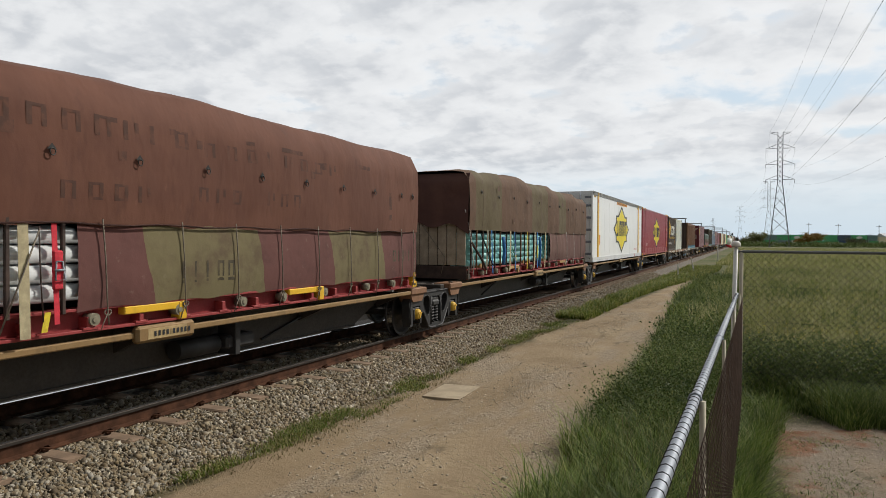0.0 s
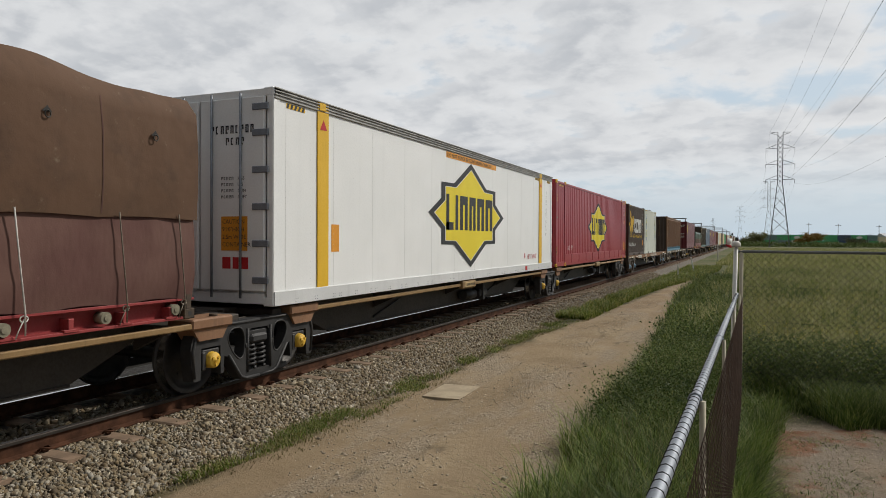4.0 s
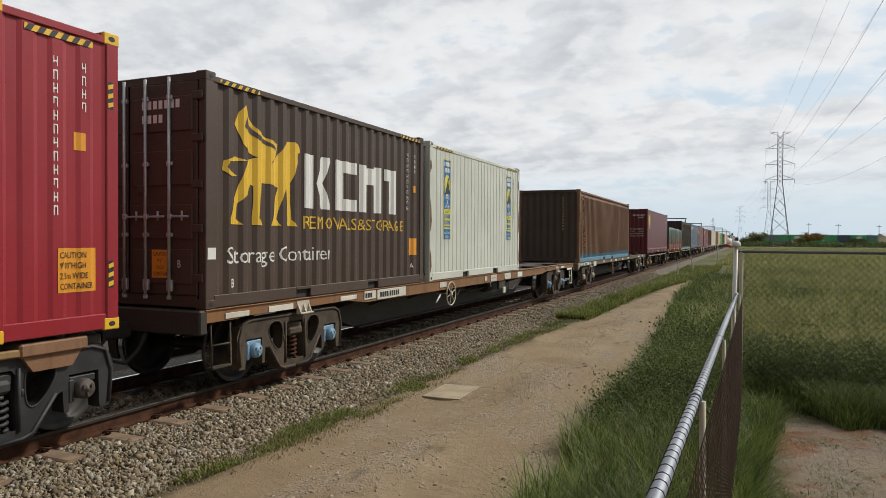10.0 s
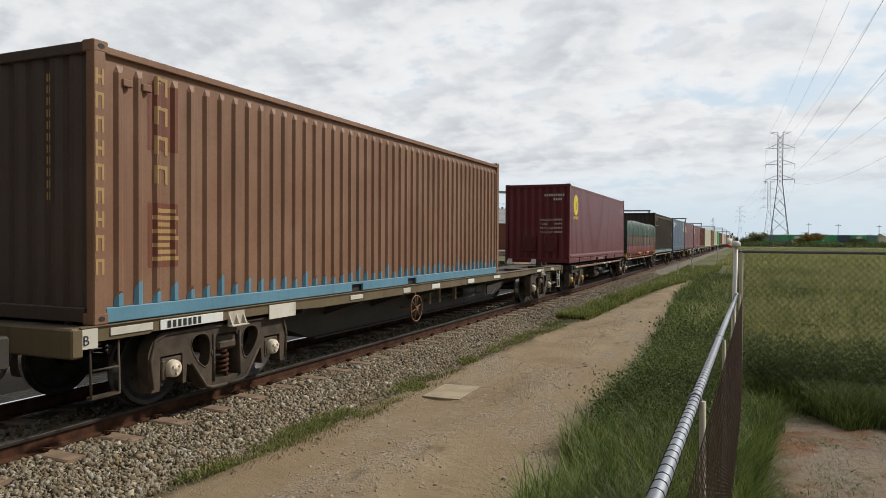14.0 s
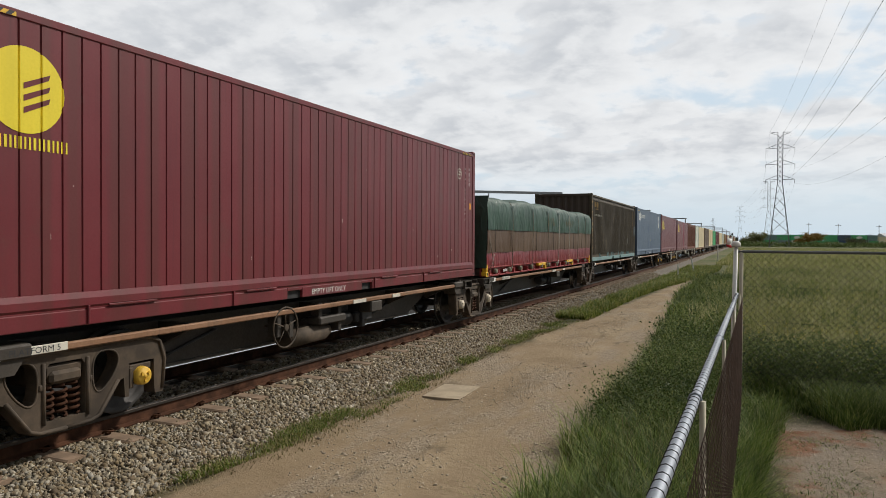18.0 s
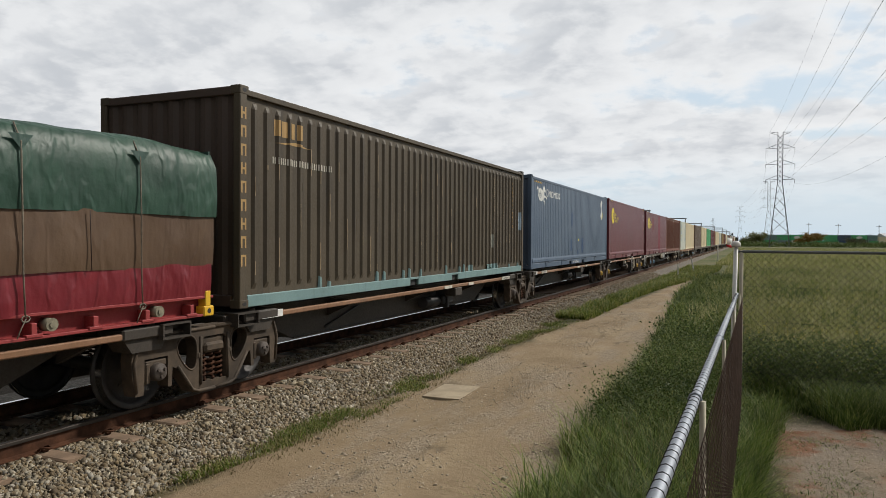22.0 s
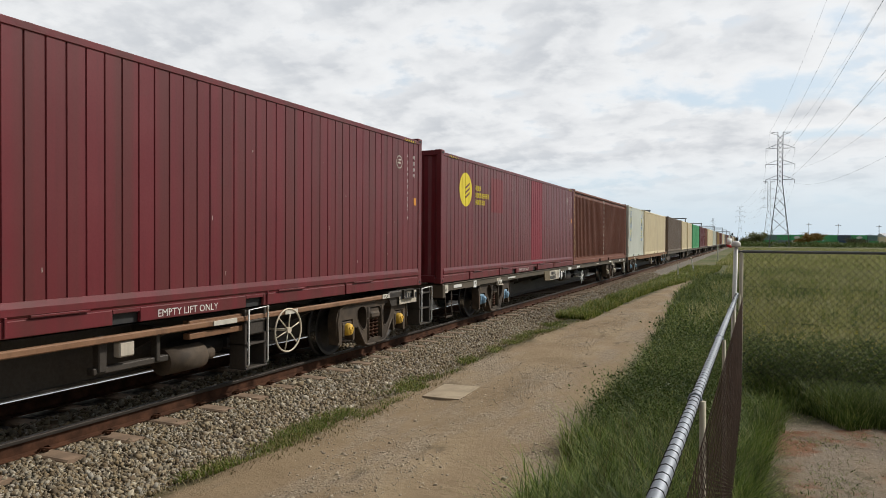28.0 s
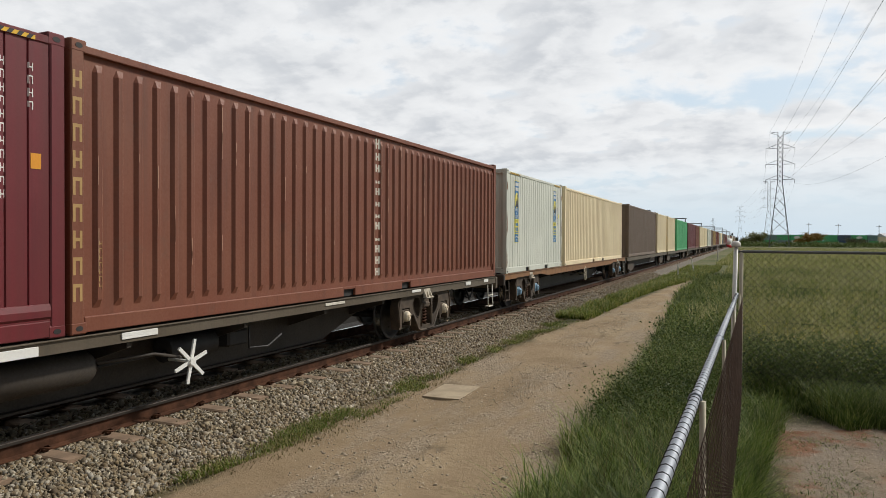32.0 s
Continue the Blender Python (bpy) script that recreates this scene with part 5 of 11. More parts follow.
def joined_wheels():
    me = WHEEL_ME.copy()
    bm = bmesh.new(); bm.from_mesh(me)
    n = len(bm.faces)
    bm.from_mesh(TREAD_ME)
    bm.faces.ensure_lookup_table()
    for f in bm.faces[n:]:
        f.material_index = 1
    bm.to_mesh(me); bm.free()
    me.materials.append(TREAD)
    return me


WHEEL_SET = joined_wheels()


# -- writing and flat markings --
def words(text, size, mat, name="lettering", align="LEFT"):
    """Mesh of a line of writing in the y,z plane: it starts at y=0 and runs to +y; base line z=0."""
    cu = bpy.data.curves.new("writing", "FONT")
    cu.body, cu.size, cu.align_x, cu.resolution_u = text, size, align, 2
    ob = bpy.data.objects.new("writing", cu)
    scene.collection.objects.link(ob)
    bpy.context.view_layer.update()
    me = bpy.data.meshes.new_from_object(ob.evaluated_get(bpy.context.evaluated_depsgraph_get()))
    vs = [(0.0, v.co.x, v.co.y) for v in me.vertices]
    fs = [tuple(p.vertices) for p in me.polygons]
    bpy.data.objects.remove(ob); bpy.data.curves.remove(cu); bpy.data.meshes.remove(me)
    return vs, fs


def lie_on(vs, fs, prof, y, z, x, sy=1.0, sz=1.0, lift=0.004):
    """Bends a flat marking onto a corrugated side. prof: (y, depth) break points of the side; x: its outermost plane."""
    bm = bmesh.new()
    bv = [bm.verts.new((0, p[1] * sy + y, p[2] * sz + z)) for p in vs]
    for f in fs:
        try:
            bm.faces.new([bv[i] for i in f])
        except ValueError:
            pass
    ylo, yhi = min(v.co.y for v in bv), max(v.co.y for v in bv)
    if prof:
        for a, _ in prof:
            if ylo < a < yhi:
                bmesh.ops.bisect_plane(bm, geom=bm.verts[:] + bm.edges[:] + bm.faces[:], plane_co=(0, a, 0), plane_no=(0, 1, 0))
        py, pd = [p[0] for p in prof], [p[1] for p in prof]
        for v in bm.verts:
            v.co.x = x + lift - float(np.interp(v.co.y, py, pd))
    else:
        for v in bm.verts:
            v.co.x = x + lift
    bm.verts.index_update()
    g = Geo()
    g.add([tuple(v.co) for v in bm.verts], [tuple(v.index for v in f.verts) for f in bm.faces])
    bm.free()
    return g


def flat_shape(loops):
    g = Geo(); g.plate(loops, 0, 0.0, 0.0)
    return g.v, g.f


def rect(y0, y1, z0, z1):
    return [(0, y0, z0), (0, y1, z0), (0, y1, z1), (0, y0, z1)], [(0, 1, 2, 3)]


def many(*shapes):
    vs, fs = [], []
    for v, f in shapes:
        n = len(vs)
        vs += list(v); fs += [tuple(i + n for i in q) for q in f]
    return vs, fs


def bars(widths, h, gap=0.4):
    """Unreadable writing: upright bars of the letters' size."""
    out, y = [], 0.0
    for w in widths:
        out.append(rect(y, y + w, 0, h)); y += w + gap * h
    return many(*out)


# -- containers --


def corrugation(y0, y1, kind, flip=False):
    """Break points (y, depth) of the pressed side sheet."""
    pat = {"std": (0.278, [(0, 0), (0.072, 0), (0.140, 0.036), (0.210, 0.036)], 0),
           "wide": (0.211, [(0, 0), (0.189, 0), (0.195, 0.014), (0.205, 0.014)], 0),
           "panel": (0.224, [(0, 0), (0.198, 0), (0.205, 0.016), (0.217, 0.016)], 0),
           "ridge": (0.253, [(0, 0.034), (0.130, 0.034), (0.168, 0), (0.215, 0)], 0),
           "shallow": (0.291, [(0, 0), (0.105, 0), (0.150, 0.015), (0.246, 0.015)], 0),
           "flat": (0.61, [(0, 0.0)], 0)}[kind]
    n = max(1, round((y1 - y0) / pat[0]))
    p = (y1 - y0) / n
    k = p / pat[0]
    out = []
    for i in range(n):
        for a, d in pat[1]:
            out.append((y0 + i * p + a * k, d))
    out.append((y1, pat[1][0][1]))
    return out


def sheet(prof, z0, z1, axis, at, sign, taper=0.0):
    """A pressed sheet along y (axis 1) or x (axis 0), between two heights. taper: length over which the ridges run out at head and foot."""
    g = Geo()
    deep = max(d for _, d in prof)
    rows = [(z0, 1), (z1, 1)] if not taper else [(z0, 0), (z0 + taper * 0.5, 0), (z0 + taper, 1), (z1 - taper, 1), (z1 - taper * 0.5, 0), (z1, 0)]
    vs = []
    for a, d in prof:
        for z, full in rows:
            q = at - sign * (d if full else deep)
            vs.append((q, a, z) if axis == 1 else (a, q, z))
    n, m = len(prof), len(rows)
    g.add(vs, [(m * i + k, m * i + m + k, m * i + m + k + 1, m * i + k + 1) for i in range(n - 1) for k in range(m - 1)])
    return g


HIGH = {}             # heights of the containers, by name


def container(y, feet, mat, kind, label, H=2.896, railmat=None, endmat=None, castmat=None, width=2.438, z=DECKZ, group="containers on the train", pockets=True, far=False, band=0.0, postmat=None):
    """A steel freight container; its near side looks to +x. Its local y runs from 0 to its length."""
    L = {20: 6.058, 40: 12.192, 48: 14.63}[feet]
    c = aboard(thing("freight_container", label, "container", group), y, z)
    railmat, endmat, castmat, postmat = railmat or mat, endmat or mat, castmat or mat, postmat or mat
    w = width / 2
    px = w - 0.012
    prof = corrugation(0.14, L - 0.14, kind)
    if far:
        prof = [(0.14, 0.0), (L - 0.14, 0.0)] if kind == "flat" else prof
    z0, z1 = max(0.16, band), H - 0.11
    HIGH[c.name] = H
    for s, nm in ((1, "side_panel"), (-1, "side_panel")):
        pr = prof if s == 1 else [(0.14, 0.0), (L - 0.14, 0.0)]
        part(nm, sheet(pr, z0, z1, 1, s * px, s, 0.16 if kind == "ridge" and s == 1 else 0.0), mat, c)
    # roof
    g = Geo()
    rp = corrugation(0.1, L - 0.1, "std") if not far else [(0.1, 0.0), (L - 0.1, 0.0)]
    vs = []
    for a, d in rp:
        vs += [(-w + 0.05, a, H - 0.03 - d * 0.5), (w - 0.05, a, H - 0.03 - d * 0.5)]
    g.add(vs, [(2 * i, 2 * i + 1, 2 * i + 3, 2 * i + 2) for i in range(len(rp) - 1)])
    part("roof", g, mat, c)
    # end walls
    ep = corrugation(-w + 0.12, w - 0.12, "std")
    g = sheet(ep, 0.16, z1, 0, 0.045, -1)
    part("end_wall", g, endmat, c)
    g = Geo().box(-w + 0.1, w - 0.1, L - 0.06, L - 0.03, 0.16, z1)
    part("end_wall", g, endmat, c)
    for s in (-1, 1):
        # corner posts
        for yy in (0.0, L):
            d = 1 if yy == 0 else -1
            g = Geo()
            g.box(*sorted((s * (w - 0.11), s * w)), *sorted((yy, yy + d * 0.15)), 0.1, H - 0.1, 0.012)
            part("corner_post", g, postmat if not far else mat, c)
            if not far:
                for zz in (0.0, H - 0.118):
                    g = Geo()
                    g.box(*sorted((s * (w - 0.16), s * (w + 0.002))), *sorted((yy - d * 0.002, yy + d * 0.178)), zz, zz + 0.118, 0.012)
                    casting = part("corner_casting", g, castmat, c)
                    # the oval lifting hole: a black plate stands for the shade inside
                    oval = [(yy + d * (0.089 + 0.040 * math.cos(k * 0.5236)), zz + 0.059 + 0.026 * math.sin(k * 0.5236)) for k in range(12)]
                    h = Geo(); h.prism(oval, 0, *sorted((s * (w + 0.0005), s * (w + 0.0045))))
                    part("casting_hole", h, RUBBER, casting)
        # long rails
        g = Geo().box(*sorted((s * (w - 0.06), s * w)), 0.15, L - 0.15, H - 0.12, H - 0.045, 0.008)
        part("top_rail", g, mat, c)
        if pockets and feet == 20:
            cuts = [L / 2 - 1.2, L / 2 - 0.85, L / 2 + 0.85, L / 2 + 1.2]
        elif pockets and feet == 40:
            cuts = [L / 2 - 1.2, L / 2 - 0.85, L / 2 + 0.85, L / 2 + 1.2]
        else:
            cuts = []
        ed = [0.15] + cuts + [L - 0.15]
        for i in range(0, len(ed) - 1):
            if i % 2 == 0:
                g = Geo().box(*sorted((s * (w - 0.05), s * (w - 0.002))), ed[i], ed[i + 1], 0.012, 0.165, 0.008)
            else:
                g = Geo().box(*sorted((s * (w - 0.05), s * (w - 0.002))), ed[i], ed[i + 1], 0.125, 0.165, 0.004)
            part("bottom_rail", g, railmat, c)
        if band:
            # rolled lower sill: a sloping lip, a bulge and a groove over the bottom rail
            pts = [(px - 0.03, band + 0.02), (px + 0.004, band + 0.008), (w + 0.008, band - 0.05), (w + 0.008, 0.205), (w - 0.010, 0.182), (w - 0.010, 0.166), (px - 0.06, 0.166)]
            g = Geo(); g.plate([[(s * a, b) for a, b in pts]], 1, 0.155, L - 0.155)
            part("lower_sill", g, railmat, c)
            for yy in (1.9, L / 2 - 2.1, L / 2 + 1.5, L - 2.6):
                part("sill_bar", Geo().box(*sorted((s * (w + 0.004), s * (w + 0.024))), yy, yy + 0.62, 0.178, 0.20, 0.004), railmat, c)
                part("sill_rib", Geo().box(*sorted((s * (w - 0.002), s * (w + 0.018))), yy - 0.24, yy - 0.215, 0.02, 0.20, 0.004), railmat, c)
        if cuts and not far:
            for i in (0, 2):
                # solid black block behind the cut gives the pocket's inner shade
                h = Geo().box(*sorted((s * (w - 0.3), s * (w - 0.055))), cuts[i] - 0.005, cuts[i + 1] + 0.005, 0.01, 0.13)
                part("fork_pocket", h, RUBBER, c, "fork-lift pocket filled with black as its inner shade")
    for yy in (0.0, L - 0.08):
        part("end_beam", Geo().box(-w + 0.15, w - 0.15, yy + 0.012, yy + 0.07, H - 0.12, H - 0.01, 0.01), endmat, c)
        part("end_beam", Geo().box(-w + 0.15, w - 0.15, yy + 0.012, yy + 0.07, 0.02, 0.17, 0.01), endmat, c)
    g = Geo().box(-w + 0.06, w - 0.06, 0.06, L - 0.06, 0.13, 0.16)
    part("floor", g, DECK, c)
    c["prof_kind"] = kind
    return c, prof, px, L


def mark(c, prof, px, name, shape, mat, y, z, label="", sy=1.0, sz=1.0, lift=0.004, proud=False):
    return part(name, lie_on(shape[0], shape[1], None if proud else prof, y, z, px, sy, sz, lift), mat, c, label)


def hazard(c, y0, y1, z, x, n=6, h=0.07):
    """Black and yellow slanting stripes along the top edge."""
    a = Geo(); a.add(*[[(x + 0.003, y0, z), (x + 0.003, y1, z), (x + 0.003, y1, z + h), (x + 0.003, y0, z + h)], [(0, 1, 2, 3)]])
    base = part("hazard_strip", a, YELLOW, c, "yellow and black hazard strip")
    g, p = Geo(), (y1 - y0) / n
    for i in range(n):
        q = y0 + i * p
        g.add([(x + 0.006, q, z), (x + 0.006, q + p * 0.5, z), (x + 0.006, q + p * 0.85, z + h), (x + 0.006, q + p * 0.35, z + h)], [(0, 1, 2, 3)])
    part("stripes", g, BLACKP, base)


DUSTYWHITE = paint("dusty_white_paint", (0.46, 0.41, 0.33), 0.65, 0.5, 0.6, 0.5)


# -- wagons --
def belly(y0, y1, top, deep, half, taper=1.5, lip=0.09):
    """Fish-belly sill: deep in the middle, tapering up towards the bogies."""
    g = Geo()
    pts = [(y0, top), (y0, top - 0.14), (y0 + taper * 0.35, top - 0.16), (y0 + taper, deep), (y1 - taper, deep), (y1 - taper * 0.35, top - 0.16), (y1, top - 0.14), (y1, top)]
    g.plate([pts], 0, -half, half)
    for s in (-1, 1):
        g.box(*sorted((s * (half - 0.02), s * (half + lip))), y0 + taper, y1 - taper, deep - 0.012, deep + 0.014)
    return g


def coupler(parent, y, d):
    g = Geo()
    g.box(-0.11, 0.11, *sorted((y, y + d * 0.45)), 0.62, 0.82, 0.03)
    g.box(-0.17, 0.15, *sorted((y + d * 0.38, y + d * 0.62)), 0.58, 0.87, 0.05)
    part("coupler", g, BOGIEBLACK, parent, "grimy knuckle coupler")
    h = Geo()
    h.tube([(0.35, y, 0.72), (0.36, y + d * 0.15, 0.5), (0.33, y + d * 0.32, 0.36), (0.3, y + d * 0.5, 0.42)], 0.022, 6)
    part("brake_hose", h, RUBBER, parent)


def hand_wheel(parent, x, y, z, mat, r=0.24, spokes=6, rim=True, label="spoked hand-brake wheel"):
    g = Geo()
    if rim:
        g.tube([(x, y + r * math.cos(a * 0.2618), z + r * math.sin(a * 0.2618)) for a in range(24)], 0.013, 6, True)
    for k in range(spokes):
        a = k * 2 * math.pi / spokes + 0.3
        if rim:
            g.tube([(x, y, z), (x - 0.01, y + r * math.cos(a), z + r * math.sin(a))], 0.010, 5)
        else:
            u = Vector((0, math.cos(a), math.sin(a)))
            w = Vector((0, -math.sin(a), math.cos(a))) * 0.028
            o = Vector((x, y, z))
            vs = [o + w * 0.8, o - w * 0.8, o + u * r - w * 0.7, o + u * r + w * 0.7]
            g.add([tuple(q) for q in vs] + [tuple(q - Vector((0.02, 0, 0))) for q in vs], [(0, 1, 2, 3), (7, 6, 5, 4), (0, 3, 7, 4), (1, 5, 6, 2), (3, 2, 6, 7), (0, 4, 5, 1)])
    g.cyl((x - 0.02, y, z), (x + 0.025, y, z), 0.045, 10)
    g.cyl((x - 0.35, y, z), (x - 0.02, y, z), 0.02, 6)
    return part("hand_wheel", g, mat, parent, label)


def step(parent, x, y, mat, w=0.34, z0=0.28, z1=0.82):
    g = Geo()
    g.tube([(x, y - w / 2, z1), (x + 0.02, y - w / 2, z0), (x + 0.02, y + w / 2, z0), (x, y + w / 2, z1)], 0.014, 5)
    g.tube([(x + 0.01, y - w / 2, (z0 + z1) / 2), (x + 0.01, y + w / 2, (z0 + z1) / 2)], 0.013, 5)
    g.box(x - 0.05, x + 0.03, y - w / 2, y + w / 2, z0 - 0.015, z0 + 0.01)
    part("step", g, mat, parent, "hanging shunter's step")


def tag_plate(parent, x, y0, y1, z0, z1, mat, name="marker_plate", label=""):
    g = Geo().box(x, x + 0.012, y0, y1, z0, z1, 0.003)
    return part(name, g, mat, parent, label)


def lettered(parent, x, y, z, text, size, mat, name="lettering", label="", sy=1.0, rot=0):
    v, f = words(text, size, mat)
    if rot:
        v = [(0, -p[2], p[1]) for p in v]
    g = lie_on(v, f, None, y, z, x, sy, 1.0, 0.003)
    return part(name, g, mat, parent, label)


def spine_wagon(y0, y1, bogies, style, railmat, bstyle, capmats, label, plate_y=None, name_plate="", plate_at=1.1, first=False, last=False):
    """Articulated container platform: deep belly, a side rail tube, end pedestals over the bogies."""
    w = aboard(thing("well_platform_wagon", label, "rail wagon", "wagons of the train"), y0)
    L = y1 - y0
    part("centre_sill", belly(0.95, L - 0.95, 0.93, 0.375, 0.62, 1.5, 0.03), WAGONBLACK, w)
    for s in (-1, 1):
        g = Geo()
        a, b = 0.95, L - 0.95
        g.box(*sorted((s * 1.13, s * 1.205)), a, b, 0.855, 0.925, 0.012)
        part("side_rail", g, railmat, w)
        orig = Geo().prism([(s * 0.6, 0.92), (s * 1.14, 0.92), (s * 1.14, 0.86), (s * 0.6, 0.62)], 1, -0.04, 0.04).mesh("outrigger", WAGONBLACK)
        for yy in (a + 0.6, L * 0.27, L * 0.5, L * 0.73, b - 0.6):
            part("outrigger", orig, None, w).location = (0, yy, 0)
        for yy, d in ((0.35, 1), (L - 0.35, -1)):
            g = Geo()
            g.box(*sorted((s * 0.82, s * 1.22)), *sorted((yy + d * 0.25, yy + d * 0.95)), 0.84, 0.97, 0.02)
            g.prism([(yy + d * 0.3, 0.84), (yy + d * 0.9, 0.84), (yy + d * 0.8, 0.70), (yy + d * 0.4, 0.70)], 0, *sorted((s * 0.9, s * 1.18)))
            part("end_pedestal", g, WAGONBLACK if style == "B" else WAGONRUST, w)
            g = Geo().cyl((s * 1.12, yy + d * 0.5, 0.965), (s * 1.12, yy + d * 0.5, 1.0), 0.05, 8)
            part("twist_lock", g, BOGIEBROWN, w)
    part("end_frame", Geo().box(-0.5, 0.5, 0.05, 0.9, 0.80, 0.95, 0.02).box(-1.1, 1.1, 0.35, 0.55, 0.84, 0.95, 0.015), WAGONBLACK, w)
    part("end_frame", Geo().box(-0.5, 0.5, L - 0.9, L - 0.05, 0.80, 0.95, 0.02).box(-1.1, 1.1, L - 0.55, L - 0.35, 0.84, 0.95, 0.015), WAGONBLACK, w)
    for yy in (L * 0.3, L * 0.7):
        part("brake_rod", Geo().tube([(0.64, yy - 0.5, 0.45), (0.66, yy + 0.55, 0.72)], 0.02, 5), BOGIEBLACK, w)
    g = Geo()
    yy = L * 0.595
    g.box(0.62, 0.95, yy, yy + 0.55, 0.48, 0.66, 0.03).box(0.7, 1.0, yy + 0.1, yy + 0.2, 0.40, 0.85, 0.01)
    g.cyl((0.78, yy - 0.75, 0.56), (0.78, yy - 0.05, 0.56), 0.12, 12)
    part("brake_gear", g, BOGIEBLACK, w)
    for i, by in enumerate(bogies):
        bogie(w, by - y0, bstyle, capmats[i])
    if plate_y is not None:
        p = part("number_box", Geo().box(1.15, 1.255, plate_y - y0 - 0.42, plate_y - y0 + 0.42, 0.80, 0.985, 0.03), railmat, w, "tan number box")
        part("number_plate", Geo().box(1.254, 1.258, plate_y - y0 - 0.28, plate_y - y0 + 0.28, 0.835, 0.95, 0.001), DUSTYTAN, p, "paler plate on the number box")
        part("number", lie_on(*bars([0.03, 0.03, 0.03, 0.03, 0.008, 0.03, 0.03, 0.03, 0.03, 0.03], 0.055, 0.5), None, plate_y - y0 - 0.2, 0.865, 1.2595), BLACKP, p)
    if name_plate:
        p = tag_plate(w, 1.207, plate_at - 0.05, plate_at + 0.58, 0.862, 0.94, OFFWHITE, "name_plate", "off-white plate with black lettering")
        v, f = words(name_plate, 0.082, BLACKP)
        part("lettering", lie_on(v, f, None, plate_at, 0.873, 1.2195, 1.08, 1.0, 0.002), BLACKP, p)["kind"] = "stuff"
        q = tag_plate(w, 1.207, 0.95, 1.0 if plate_at < 1.5 else 1.4, 0.85, 0.95, WHITEMARK, "marker_plate")
        for e in (0.42, L - 0.80):
            # open box brackets that carry the container's corners
            g = Geo().box(0.86, 1.26, e, e + 0.42, 0.955, 0.975).box(0.86, 1.26, e, e + 0.42, 0.80, 0.82).box(0.86, 1.26, e, e + 0.02, 0.82, 0.955).box(0.86, 1.26, e + 0.40, e + 0.42, 0.82, 0.955)
            part("corner_bracket", g, WAGONBLACK, w, "open box-section bracket")
        tag_plate(w, 1.207, L * 0.55, L * 0.55 + 0.42, 0.86, 0.92, OFFWHITE, "marker_plate")
        tag_plate(w, 1.207, L * 0.66, L * 0.66 + 0.30, 0.86, 0.92, OFFWHITE, "marker_plate")
        g = Geo().box(0.95, 1.2, L * 0.6, L * 0.6 + 0.4, 0.66, 0.85, 0.02)
        part("brake_box", g, WAGONBLACK, w)
    if first:
        coupler(w, 0.1, -1)
    if last:
        coupler(w, L - 0.1, 1)
    return w, L


